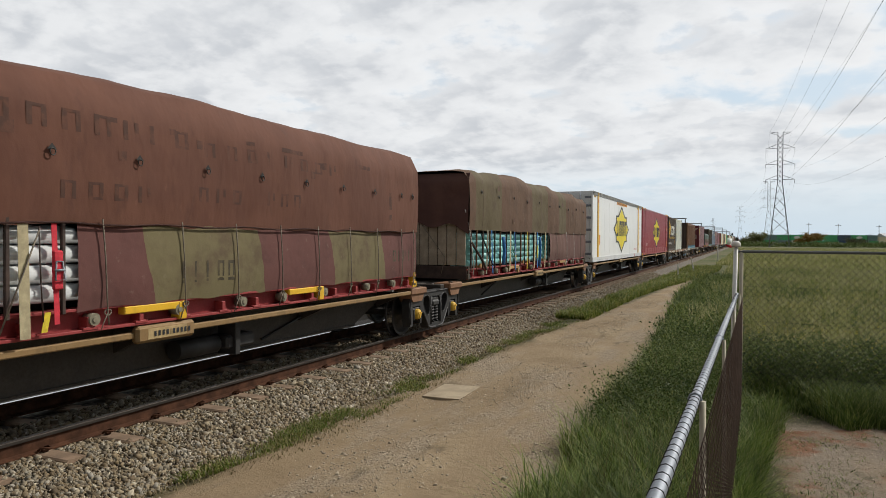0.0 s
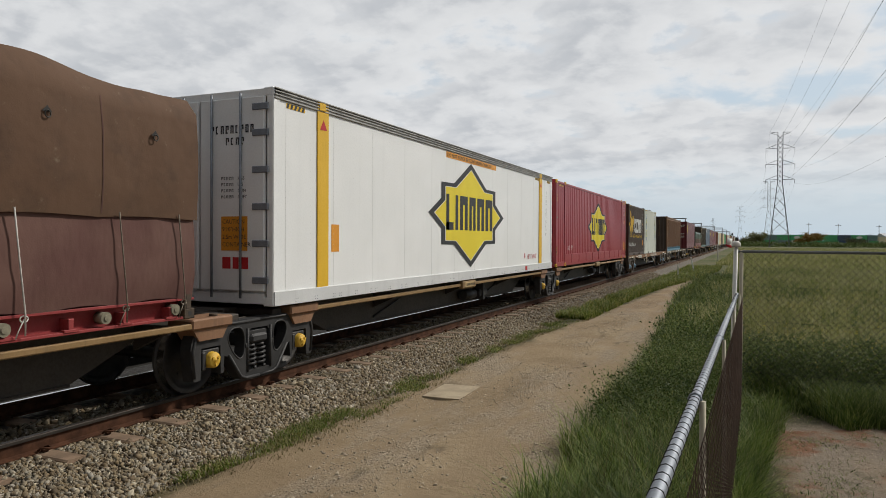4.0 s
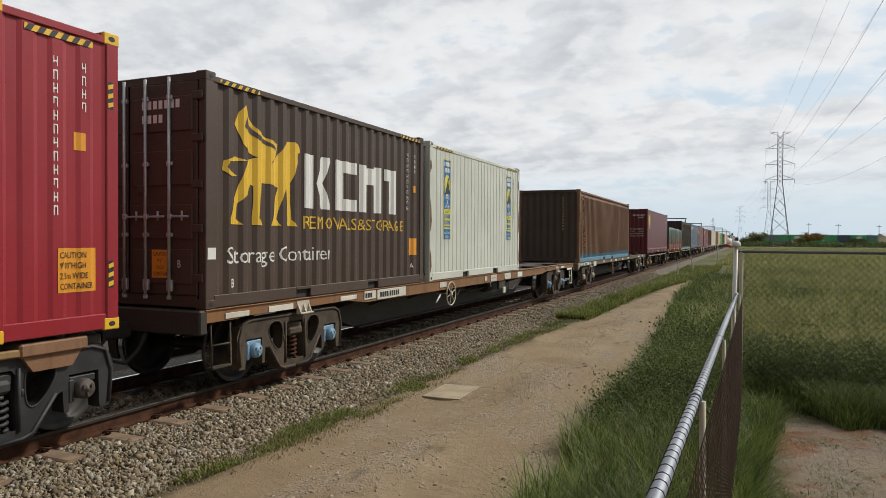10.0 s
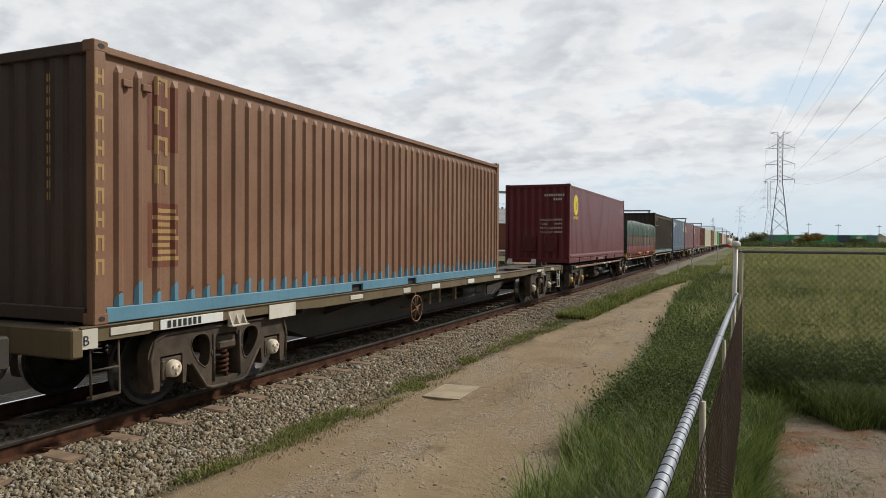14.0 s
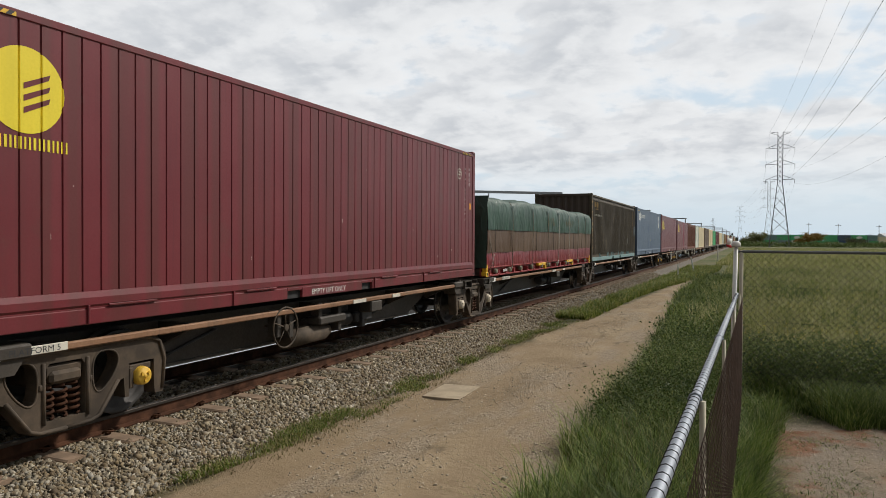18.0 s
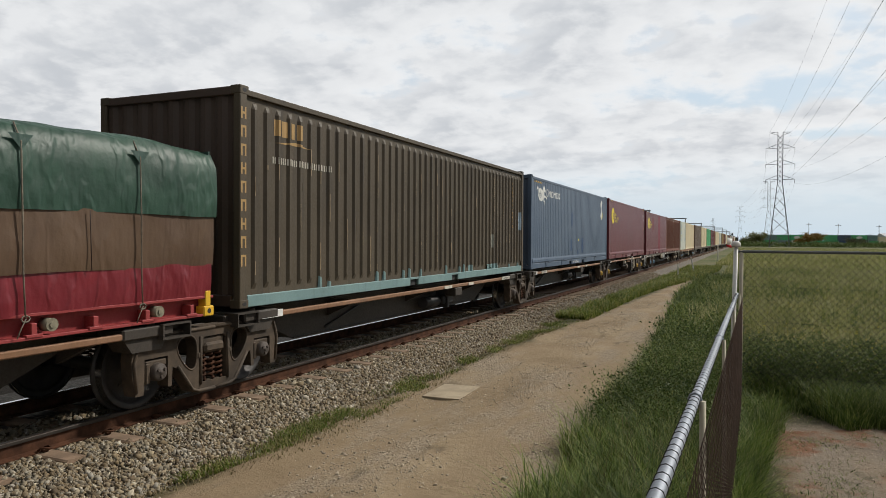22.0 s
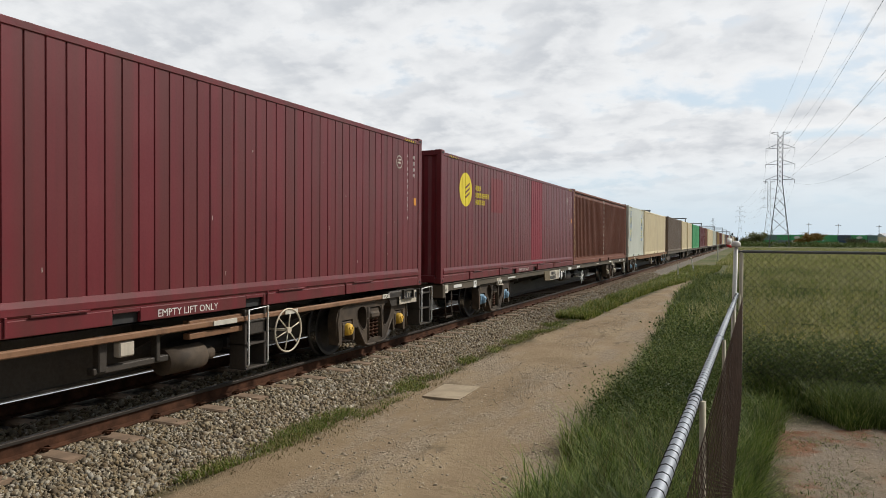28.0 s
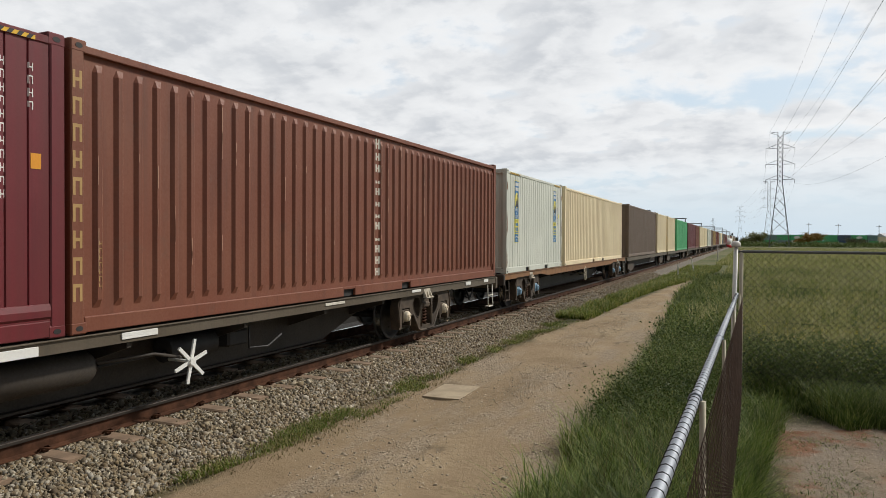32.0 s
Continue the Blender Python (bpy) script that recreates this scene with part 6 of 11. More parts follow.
def flat_wagon(y0, y1, bogies, sillmat, bstyle, capmats, label, wheel=None, seed=0, deckholes=True, sill_h=0.2):
    """Container flat: channel side sills, a plated deck with openings and a fish-belly centre."""
    w = aboard(thing("flat_wagon", label, "rail wagon", "wagons of the train"), y0)
    L = y1 - y0
    b0, b1 = bogies[0] - y0, bogies[1] - y0
    part("centre_sill", belly(b0 + 0.2, b1 - 0.2, 0.92, 0.23, 0.48, 2.6), WAGONBLACK, w)
    part("draft_sill", Geo().box(-0.3, 0.3, 0.1, L - 0.1, 0.70, 0.93, 0.02), WAGONBLACK, w)
    outline = [(-1.17, 0.12), (1.17, 0.12), (1.17, L - 0.12), (-1.17, L - 0.12)]
    holes = []
    n = 7
    for i in range(n):
        a, b = L * (0.06 + 0.9 * i / n) + 0.35, L * (0.06 + 0.9 * (i + 1) / n) - 0.35
        for s in (-1, 1):
            h = [(s * 0.30, a + 0.3), (s * 0.95, a), (s * 0.95, b - 0.1), (s * 0.30, b)]
            holes.append(h if s > 0 else h[::-1])
    g = Geo()
    if deckholes:
        g.plate([outline] + holes, 2, 0.955, 0.985)
    else:
        g.box(-1.17, 1.17, 0.12, L - 0.12, 0.955, 0.985)
    part("deck", g, DECK, w, "dark stained steel deck with openings")
    for s in (-1, 1):
        g = Geo()
        zb = 0.985 - sill_h
        pts = [(0.1, 0.99), (0.1, 0.84), (b0 - 1.3, 0.84), (b0 - 1.25, 0.86), (b0 + 1.3, 0.86), (b0 + 2.0, zb), (b1 - 2.0, zb), (b1 - 1.3, 0.86), (b1 + 1.25, 0.86), (b1 + 1.3, 0.84), (L - 0.1, 0.84), (L - 0.1, 0.99)]
        g.plate([pts], 0, *sorted((s * 1.17, s * 1.205)))
        g.box(*sorted((s * 1.12, s * 1.225)), 0.1, L - 0.1, 0.984, 1.0, 0.004)
        part("side_sill", g, sillmat, w)
    for yy in (0.0, L - 0.14):
        part("end_sill", Geo().box(-1.22, 1.22, yy, yy + 0.14, 0.70, 0.995, 0.02), WAGONBLACK if bstyle == "black" or sillmat is WAGONORANGE else sillmat, w)
    cb = {s: Geo().prism([(s * 0.4, 0.93), (s * 1.165, 0.93), (s * 1.165, 0.80), (s * 0.4, 0.55)], 1, -0.03, 0.03).mesh("cross_bearer", WAGONBLACK) for s in (-1, 1)}
    for i in range(1, 9):
        for s in (-1, 1):
            part("cross_bearer", cb[s], None, w).location = (0, b0 + (b1 - b0) * i / 9, 0)
    for i, by in enumerate(bogies):
        bogie(w, by - y0, bstyle, capmats[i])
    # push-pole brackets above the bogies
    for by, d in ((b0, 1), (b1, -1)):
        g = Geo()
        for k in range(3):
            yy = by + d * 0.1 + (k - 1) * 0.13
            g.prism([(1.2, 0.95), (1.27, 0.79), (1.2, 0.79)], 1, yy - 0.012, yy + 0.012)
        g.box(1.2, 1.29, by + d * 0.1 - 0.16, by + d * 0.1 + 0.16, 0.775, 0.795, 0.005).box(1.198, 1.212, by + d * 0.1 - 0.15, by + d * 0.1 + 0.15, 0.79, 0.96)
        part("jacking_bracket", g, DUSTYWHITE, w, "white-painted ribbed bracket")
    step(w, 1.16, 0.42, BOGIEBROWN if bstyle != "black" else OFFWHITE)
    step(w, 1.16, L - 0.42, OFFWHITE)
    for s in (-1,):
        step(w, s * 1.16, 0.42, BOGIEBROWN)
    # brake gear under the middle
    g = Geo()
    yy = L * 0.56
    g.cyl((0.75, yy, 0.62), (0.75, yy + 0.8, 0.62), 0.15, 14)
    g.box(0.5, 0.8, yy + 1.1, yy + 1.5, 0.5, 0.72, 0.03)
    g.tube([(0.8, yy - 2.0, 0.56), (0.8, yy, 0.6)], 0.02, 5)
    g.tube([(1.05, yy + 1.2, 0.78), (1.05, yy + 1.2, 0.5), (1.05, yy + 1.6, 0.47), (1.05, yy + 1.9, 0.6)], 0.016, 5)
    part("brake_gear", g, BOGIEBLACK, w)
    # deck fittings: tilting container stops and rings
    g = Geo()
    for yy in (0.35, L - 0.35):
        for xx in (-0.75, 0.75):
            g.cyl((xx, yy, 0.98), (xx, yy, 1.03), 0.045, 8)
    part("twist_lock", g, BOGIEBROWN, w)
    if wheel:
        hand_wheel(w, 1.22, wheel[0] - y0, wheel[1], wheel[2], 0.25)
        g = Geo().box(1.16, 1.2, wheel[0] - y0 - 0.03, wheel[0] - y0 + 0.03, wheel[1] - 0.05, 0.86)
        part("wheel_bracket", g, WAGONBLACK, w)
    coupler(w, 0.05, -1)
    coupler(w, L - 0.05, 1)
    return w, L


# first articulated set, with dusty yellow rails
SPINE = "black articulated container platform with a dusty yellow side rail"
spine_wagon(-1.9, 13.3, [13.3], "A", WAGONYELLOW, "black", [CAPYELLOW], SPINE, 5.83)
spine_wagon(13.3, 28.75, [28.75], "A", WAGONYELLOW, "black", [CAPYELLOW], SPINE, 20.91)
spine_wagon(28.75, 43.75, [43.75], "A", WAGONYELLOW, "black", [CAPYELLOW], SPINE, 36.17)
spine_wagon(43.75, 59.0, [57.5], "A", WAGONYELLOW, "black", [CAPDARK], SPINE, 51.4, last=True)
KW, KL = flat_wagon(59.9, 79.3, [61.9, 76.87], WAGONORANGE, "brown", [CAPBLUE, CAPBLUE], "orange-silled container flat wagon with part of its deck empty", (67.5, 0.68, CAPWHITE))
BW, BL = flat_wagon(79.9, 99.2, [82.15, 96.7], WAGONKHAKI, "brown", [CAPWHITE, CAPWHITE], "khaki-silled container flat wagon with an empty deck end", (87.45, 0.53, WAGONORANGE), sill_h=0.15)
PACK = "black articulated container platform with a rusty orange side rail"
spine_wagon(100.0, 112.5, [101.69, 112.63], "B", WAGONRUST, "pack", [CAPYELLOW, CAPWHITE], PACK, None, "PLATFORM 5", 1.07, first=True)
spine_wagon(112.5, 125.45, [125.58], "B", WAGONRUST, "pack", [CAPDARK], PACK, None, "PLATFORM 4", 2.01)
spine_wagon(125.45, 138.25, [138.38], "B", WAGONRUST, "pack", [CAPDARK], PACK, None, "PLATFORM 3", 10.88)
spine_wagon(138.25, 151.0, [151.13], "B", WAGONRUST, "pack", [CAPYELLOW], PACK, None, "PLATFORM 2", 1.95)
P1, P1L = spine_wagon(151.0, 163.9, [162.2], "B", WAGONRUST, "pack", [CAPYELLOW], PACK, None, "PLATFORM 1", 11.40, last=True)
P5 = [o for o, y, z in TRAIN if y == 100.0][0]
hand_wheel(P5, 1.2, 5.07, 0.68, BOGIEBROWN, 0.28, 5)
part("wheel_bracket", Geo().box(1.0, 1.17, 4.92, 5.02, 0.55, 0.92, 0.01).box(0.95, 1.1, 5.3, 5.4, 0.5, 0.93, 0.01), WAGONBLACK, P5)
part("brake_cylinder", Geo().cyl((0.95, 5.35, 0.45), (0.95, 6.35, 0.47), 0.14, 16).cyl((0.95, 6.35, 0.47), (0.95, 6.5, 0.47), 0.09, 12), BOGIEBROWN, P5, "dusty brown brake cylinder")
part("brake_gear_box", Geo().box(0.9, 1.16, 6.0, 6.75, 0.60, 0.72, 0.02).box(0.95, 1.1, 6.05, 6.15, 0.7, 0.93, 0.01).box(0.95, 1.1, 6.6, 6.7, 0.45, 0.93, 0.01), WAGONBLACK, P5)
hand_wheel(P1, 1.22, 8.58, 0.64, CAPWHITE, 0.30)
part("brake_cylinder", Geo().cyl((0.98, 6.5, 0.50), (0.98, 7.1, 0.50), 0.155, 16).cyl((0.98, 7.1, 0.50), (0.98, 7.3, 0.50), 0.08, 10), BOGIEBROWN, P1, "dusty brown brake cylinder")
for z in (0.77, 0.92):
    part("gear_beam", Geo().box(1.06, 1.16, 6.75, 7.7, z - 0.035, z + 0.035, 0.008), WAGONRUST, P1, "rusty orange cross beam")
part("gear_frame", Geo().box(1.02, 1.12, 5.55, 5.65, 0.55, 0.92, 0.01).box(1.0, 1.1, 5.5, 6.5, 0.53, 0.60, 0.01).box(1.02, 1.12, 6.3, 6.36, 0.55, 0.92, 0.01), WAGONBLACK, P1)
part("tap_box", Geo().box(1.08, 1.18, 5.75, 5.95, 0.68, 0.84, 0.015), DUSTYWHITE, P1, "off-white valve box")
for y0_, y1_, z1_ in ((7.68, 8.12, 1.0), (12.88, 13.4, 0.95)):
    ladder = part("step_frame", Geo().box(0.95, 1.2, y0_, y0_ + 0.05, 0.25, z1_, 0.006), WAGONBLACK, P1, "boxed steel step frame")
    part("step_post", Geo().box(0.95, 1.2, y1_ - 0.05, y1_, 0.25, z1_, 0.006), WAGONBLACK, ladder)
    for z in (0.24, 0.55, 0.85):
        part("tread", Geo().box(0.92, 1.22, y0_, y1_, z - 0.012, z + 0.012, 0.004), WAGONBLACK, ladder)
    part("grab_rail", Geo().tube([(1.2, y0_ + 0.03, 0.26), (1.24, y0_ + 0.03, 0.30), (1.24, y0_ + 0.03, z1_), (1.24, y1_ - 0.02, z1_ + 0.02), (1.24, y1_ - 0.02, 0.30), (1.2, y1_ - 0.02, 0.26)], 0.013, 6), WHITEMARK, ladder, "white grab rail")
pb = tag_plate(P1, 1.207, 11.99, 12.71, 0.71, 0.94, DUSTYWHITE, "number_plate", "rust-stained tan number plate")
part("number", lie_on(*bars([0.07] * 7, 0.1, 0.3), None, 12.03, 0.80, 1.2195), BLACKP, pb)["kind"] = "stuff"
MW, ML = flat_wagon(165.0, 189.5, [168.55, 185.3], WAGONGREEN, "brown", [CAPBLUE, CAPWHITE], "long dull green container flat wagon with white marker plates", None, sill_h=0.12)
hand_wheel(MW, 1.2, 178.72 - 165.0, 0.52, WHITEMARK, 0.26, 6, False, "white star-shaped brake handle")
XW, XL = flat_wagon(190.0, 210.3, [192.5, 207.9], WAGONORANGE, "brown", [CAPBLUE, CAPBLUE], "orange-silled container flat wagon", (200.2, 0.6, CAPWHITE))

# -- loads --
C_W = container(28.9, 48, WHITE, "flat", "white smooth-sided refrigerated container with a yellow star emblem", H=2.96, width=2.5, pockets=False)
C_R = container(44.1, 48, RED_PAINT, "shallow", "crimson corrugated container with a yellow star emblem", H=2.955, width=2.5, pockets=False)
C_K = container(60.0, 20, CHOC, "std", "chocolate brown storage container with a gold winged beast emblem", H=2.845, z=1.065)
C_G = container(66.36, 20, PALEGREY, "panel", "pale grey-green container with blue and yellow hire posters", H=2.845, z=1.065)
# end walls in darker chocolate paint, their shaded side put into the colour
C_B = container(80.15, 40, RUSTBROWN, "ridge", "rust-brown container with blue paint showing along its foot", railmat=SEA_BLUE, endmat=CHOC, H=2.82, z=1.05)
C_M = container(100.2, 40, MAROON, "wide", "maroon container with a round yellow emblem", H=2.9, z=1.06, band=0.325)
# ends again in chocolate, painted darker than the sides for shade
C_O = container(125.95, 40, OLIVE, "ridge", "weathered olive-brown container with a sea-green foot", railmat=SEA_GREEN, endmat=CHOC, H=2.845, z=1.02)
C_BL = container(138.95, 40, BLUE, "wide", "slate blue container with a white sea-horse emblem", H=2.84, z=1.03, band=0.325)
C_MB = container(151.74, 40, MAROON, "wide", "maroon container with a round yellow emblem and lettering", H=2.855, z=1.02, band=0.32)
C_MC = container(164.88, 40, MAROON, "wide", "maroon container with a bright pink-red repaired panel", H=2.82, z=0.985, band=0.315)
C_RB = container(177.13, 40, REDBROWN, "ridge", "red-brown container streaked with rust", H=2.83, z=0.985)
C_G2 = container(190.2, 20, PALEGREY, "panel", "pale grey-green container with hire posters", H=2.82)
container(196.75, 40, CREAM, "std", "cream container with rusty scuffs", H=2.82)


# -- sheeted loads --
def camo_cloth(name, stops, maroon, khaki, slant=0.22):
    """Patchwork sheet: maroon and khaki fields with slanting borders along the load."""
    def build(nt, bs, v):
        sep = nt.nodes.new("ShaderNodeSeparateXYZ"); nt.links.new(v, sep.inputs[0])
        a = mth(nt, "MULTIPLY_ADD", sep.outputs[2], slant, sep.outputs[1])
        a = mth(nt, "MULTIPLY_ADD", noise_tex(nt, v, 3.0, 4), 0.12, a)
        cur = None
        for y0, y1 in stops:
            m = mth(nt, "MULTIPLY", mth(nt, "GREATER_THAN", a, y0), mth(nt, "LESS_THAN", a, y1))
            cur = m if cur is None else mth(nt, "MAXIMUM", cur, m)
        c = mix_rgb(nt, cur, maroon, khaki)
        c = mix_rgb(nt, ranged(nt, noise_tex(nt, v, 2.2, 6, 0.65), 0.45, 0.72, 0, 0.55), c, tuple(x * 0.5 for x in maroon))
        c = mix_rgb(nt, ranged(nt, noise_tex(nt, v, 7.0, 6, 0.7), 0.6, 0.75, 0, 0.4), c, (0.26, 0.22, 0.15))
        put(nt, bs, "Base Color", c); put(nt, bs, "Roughness", 0.85)
        bump(nt, bs, mth(nt, "MULTIPLY_ADD", noise_tex(nt, v, 1.6, 3), 4.0, mth(nt, "MULTIPLY", noise_tex(nt, v, 60, 3), 0.2)), 0.35, 0.02)
    return surface(name, build)


MUSTARD = cloth("faded_mustard_stencil", (0.10, 0.075, 0.03), (0.03, 0.055, 0.03), scale=7.0, fold=0.2)
HEADALU = plain("dull_grey_aluminium", (0.36, 0.35, 0.33), 0.5, 0.2, 4.0, 0.3)
ALU = paint("dull_white_aluminium", (0.62, 0.63, 0.63), 0.45, 0.3, 0.2, 0.02)
RUSTCLOTH = cloth("rust_red_canvas", (0.104, 0.037, 0.020), (0.130, 0.049, 0.027), fold=0.3, crease=0.15)
OLIVECLOTH = camo_cloth("olive_brown_canvas", ((0.45, 2.35), (5.15, 6.9), (8.3, 9.4)), (0.108, 0.056, 0.029), (0.098, 0.074, 0.032), 0.0)
DARKCLOTH = cloth("dark_plum_canvas", (0.085, 0.037, 0.029), (0.11, 0.05, 0.037))
MAROONCLOTH = cloth("dusty_maroon_canvas", (0.105, 0.045, 0.036), (0.135, 0.068, 0.052))
CAMO = camo_cloth("maroon_and_khaki_canvas", ((6.95, 8.85), (10.55, 12.2)), (0.125, 0.048, 0.040), (0.155, 0.128, 0.060))
GREENVINYL = cloth("green_vinyl_sheet", (0.012, 0.046, 0.028), (0.02, 0.066, 0.04), 0.52, 1.6, 30, 0, 0.7, 0.45)
DARKGREEN = cloth("dark_green_vinyl_sheet", (0.016, 0.05, 0.036), (0.026, 0.068, 0.05), 0.42, 1.6, 30, 0, 0.7, 0.45)
BROWNVINYL = cloth("brown_vinyl_sheet", (0.080, 0.042, 0.020), (0.105, 0.060, 0.030), 0.6, 1.0, 40, 0, 0.6, 0.25)
REDVINYL = cloth("red_vinyl_sheet", (0.165, 0.015, 0.022), (0.215, 0.025, 0.034), 0.38, 1.6, 30, 0, 0.7, 0.5)
FADED = cloth("faded_dark_stencil", (0.066, 0.028, 0.017), (0.108, 0.041, 0.023), scale=9.0, fold=0.3)
FADED2 = cloth("faded_black_stencil", (0.05, 0.04, 0.024), (0.09, 0.07, 0.037), scale=8.0)
ROPE = plain("grey_rope", (0.20, 0.17, 0.13), 0.9, 0.3, 20)
WHITEROPE = plain("white_rope", (0.62, 0.60, 0.55), 0.9, 0.2, 20)
STRAPTAN = plain("tan_webbing", (0.42, 0.36, 0.22), 0.85, 0.2, 15)
STRAPGREY = plain("grey_green_webbing", (0.22, 0.20, 0.14), 0.85, 0.2, 15)
STRAPBLUE = plain("blue_webbing", (0.03, 0.16, 0.42), 0.8, 0.2, 15)
STRAPYEL = plain("yellow_webbing", (0.66, 0.50, 0.03), 0.8, 0.2, 15)
STRAPRED = plain("red_webbing", (0.60, 0.03, 0.05), 0.8, 0.2, 15)
CYANPIPE = plain("pale_turquoise_plastic_pipe", (0.27, 0.60, 0.59), 0.45, 0.14, 3)
WHITEPIPES = plain("pale_grey_plastic_pipe", (0.58, 0.60, 0.60), 0.45, 0.1, 3)
STAKERUST = plain("rusty_stake", (0.20, 0.095, 0.045), 0.85, 0.4, 6)
STAKE = plain("dark_brown_stake", (0.055, 0.034, 0.026), 0.8, 0.4, 6)
DUNNAGE = plain("grey_weathered_boards", (0.36, 0.30, 0.22), 0.9, 0.25, 4)
TIMBER = plain("raw_timber_block", (0.42, 0.25, 0.10), 0.85, 0.25, 6)


def drape(y0, y1, path, seed, amp=0.03, scallop=0.0, period=1.0, step=0.11, skew=0.0, top=None):
    """A hanging sheet with lumps and folds: the path is its cross-section, near foot first."""
    pts = []
    for (xa, za), (xb, zb) in zip(path, path[1:]):
        n = max(2, int(math.hypot(xb - xa, zb - za) / 0.12))
        pts += [(xa + (xb - xa) * i / n, za + (zb - za) * i / n) for i in range(n)]
    pts.append(path[-1])
    m = len(pts)
    ny = max(2, int((y1 - y0) / step))
    vs = []
    zlo, zhi = min(p[1] for p in pts), max(p[1] for p in pts)
    for j in range(ny + 1):
        y = y0 + (y1 - y0) * j / ny
        for i, (x, z) in enumerate(pts):
            v = Vector((x * 0.7 + seed, y * 0.8, z * 0.8))
            d = noise.noise(v) * amp + noise.noise(Vector((seed, y * 3.2, z * 0.9 + x))) * amp * 0.3
            r = math.hypot(x, z - 2.0) or 1.0
            k = (z - zlo) / max(0.01, zhi - zlo)
            foot = 0.0
            if scallop and (i == 0 or i == m - 1 or k < 0.12):
                u = ((y - y0) / period) % 1.0
                foot = scallop * (4 * u * (1 - u)) * (1 - k / 0.12 if k < 0.12 else 0.0)
            lift = top(y) if top and z > zhi - 0.7 else 0.0
            vs.append((x + d * (x / abs(x) if abs(x) > 0.3 else x), y + skew * k, z + d * (0.8 if z > zhi - 0.3 else 0.1) + foot + lift * max(0.0, (z - zhi + 0.7) / 0.7)))
    g = Geo()
    g.add(vs, [(j * m + i, j * m + i + 1, (j + 1) * m + i + 1, (j + 1) * m + i) for j in range(ny) for i in range(m - 1)], True)
    return g


def hanging(axis_y, x0, x1, z0, z1, seed, amp=0.03, sag=None):
    """A sheet hung across the end of a load."""
    nx, nz = 22, 16
    vs = []
    for j in range(nz + 1):
        for i in range(nx + 1):
            u, t = i / nx, j / nz
            x = x0 + (x1 - x0) * u
            lo = z0 + (sag(u) if sag else 0.0)
            z = lo + (z1 - lo) * t
            y = axis_y - abs(noise.noise(Vector((x * 1.5 + seed, z * 0.8, seed)))) * amp * (1.4 - t) - 0.01
            if t > 0.86:
                y += (t - 0.86) * 0.6
            vs.append((x, y, z))
    g = Geo()
    g.add(vs, [(j * (nx + 1) + i, j * (nx + 1) + i + 1, (j + 1) * (nx + 1) + i + 1, (j + 1) * (nx + 1) + i) for j in range(nz) for i in range(nx)], True)
    return g


def flat_rack(y, L, label, category, seed=0, pockets=(0.36, 0.62), yellow=True):
    """A loaded flat rack: red frame with brackets, winch drums and yellow fork pockets."""
    c = aboard(thing("sheeted_load", label, category, "sheeted loads on the train"), y, DECKZ)
    rng = random.Random(seed)
    for s in (-1, 1):
        g = Geo()
        g.box(*sorted((s * 1.10, s * 1.24)), 0.0, L, 0.0, 0.03, 0.004)
        g.box(*sorted((s * 1.10, s * 1.24)), 0.0, L, 0.21, 0.24, 0.004)
        g.box(*sorted((s * 1.08, s * 1.11)), 0.0, L, 0.0, 0.24)
        part("side_beam", g, FLATRED, c, "red channel beam")
    n = int(L / 0.62)
    bme = Geo().box(1.11, 1.245, -0.03, 0.03, 0.03, 0.15, 0.006).box(1.2, 1.25, -0.08, 0.08, 0.02, 0.05, 0.004).mesh("lashing_bracket", FLATRED)
    for i in range(n):
        b = part("lashing_bracket", bme, None, c)
        b.location = (0, 0.35 + i * (L - 0.7) / (n - 1), 0)
    wme = Geo().cyl((1.15, -0.0, 0.12), (1.265, 0.0, 0.12), 0.062, 14).cyl((1.22, 0.0, 0.12), (1.275, 0.0, 0.12), 0.03, 10).mesh("winch_drum", STRAPGREY)
    for i in range(int(L / 1.05)):
        b = part("winch_drum", wme, None, c, "strap winch drum")
        b.location = (0, 0.85 + i * 1.05 + rng.uniform(-0.15, 0.15), 0)
    for k, f in enumerate(pockets):
        g = Geo()
        g.box(1.16, 1.262, L * f - 0.5, L * f + 0.36, 0.13, 0.21, 0.008).box(1.14, 1.27, L * f + 0.24, L * f + 0.36, 0.01, 0.205, 0.01)
        part("fork_pocket", g, YELLOW if yellow else TIMBER, c, "yellow fork pocket")
    for yy in (0.0, L - 0.17):
        for s in (-1, 1):
            g = Geo().box(*sorted((s * 1.12, s * 1.255)), yy, yy + 0.17, -0.002, 0.118, 0.012).box(*sorted((s * 1.13, s * 1.25)), yy + 0.03, yy + 0.12, 0.11, 0.3, 0.01)
            cs = part("corner_casting", g, YELLOW if yellow else BOGIEBROWN, c)
            # black disc in place of the shade inside the casting's hole
            part("casting_hole", Geo().cyl((s * 1.25, yy + 0.085, 0.06), (s * 1.258, yy + 0.085, 0.06), 0.03, 10), RUBBER, cs)
    part("bed", Geo().box(-1.1, 1.1, 0.02, L - 0.02, 0.02, 0.2), STAKE, c)
    return c


def rope(c, pts, mat=None, r=0.008, name="rope"):
    return part(name, Geo().tube(pts, r, 5), mat or ROPE, c)


def knot(c, y, z, mat=None):
    g = Geo()
    g.tube([(1.28, y + 0.05 * math.cos(a * 0.785) * 0.8, z + 0.03 * math.sin(a * 0.785)) for a in range(9)], 0.007, 5)
    g.tube([(1.285, y, z), (1.28, y - 0.05, z - 0.10), (1.27, y - 0.07, z - 0.17)], 0.006, 5)
    part("knot", g, mat or ROPE, c)


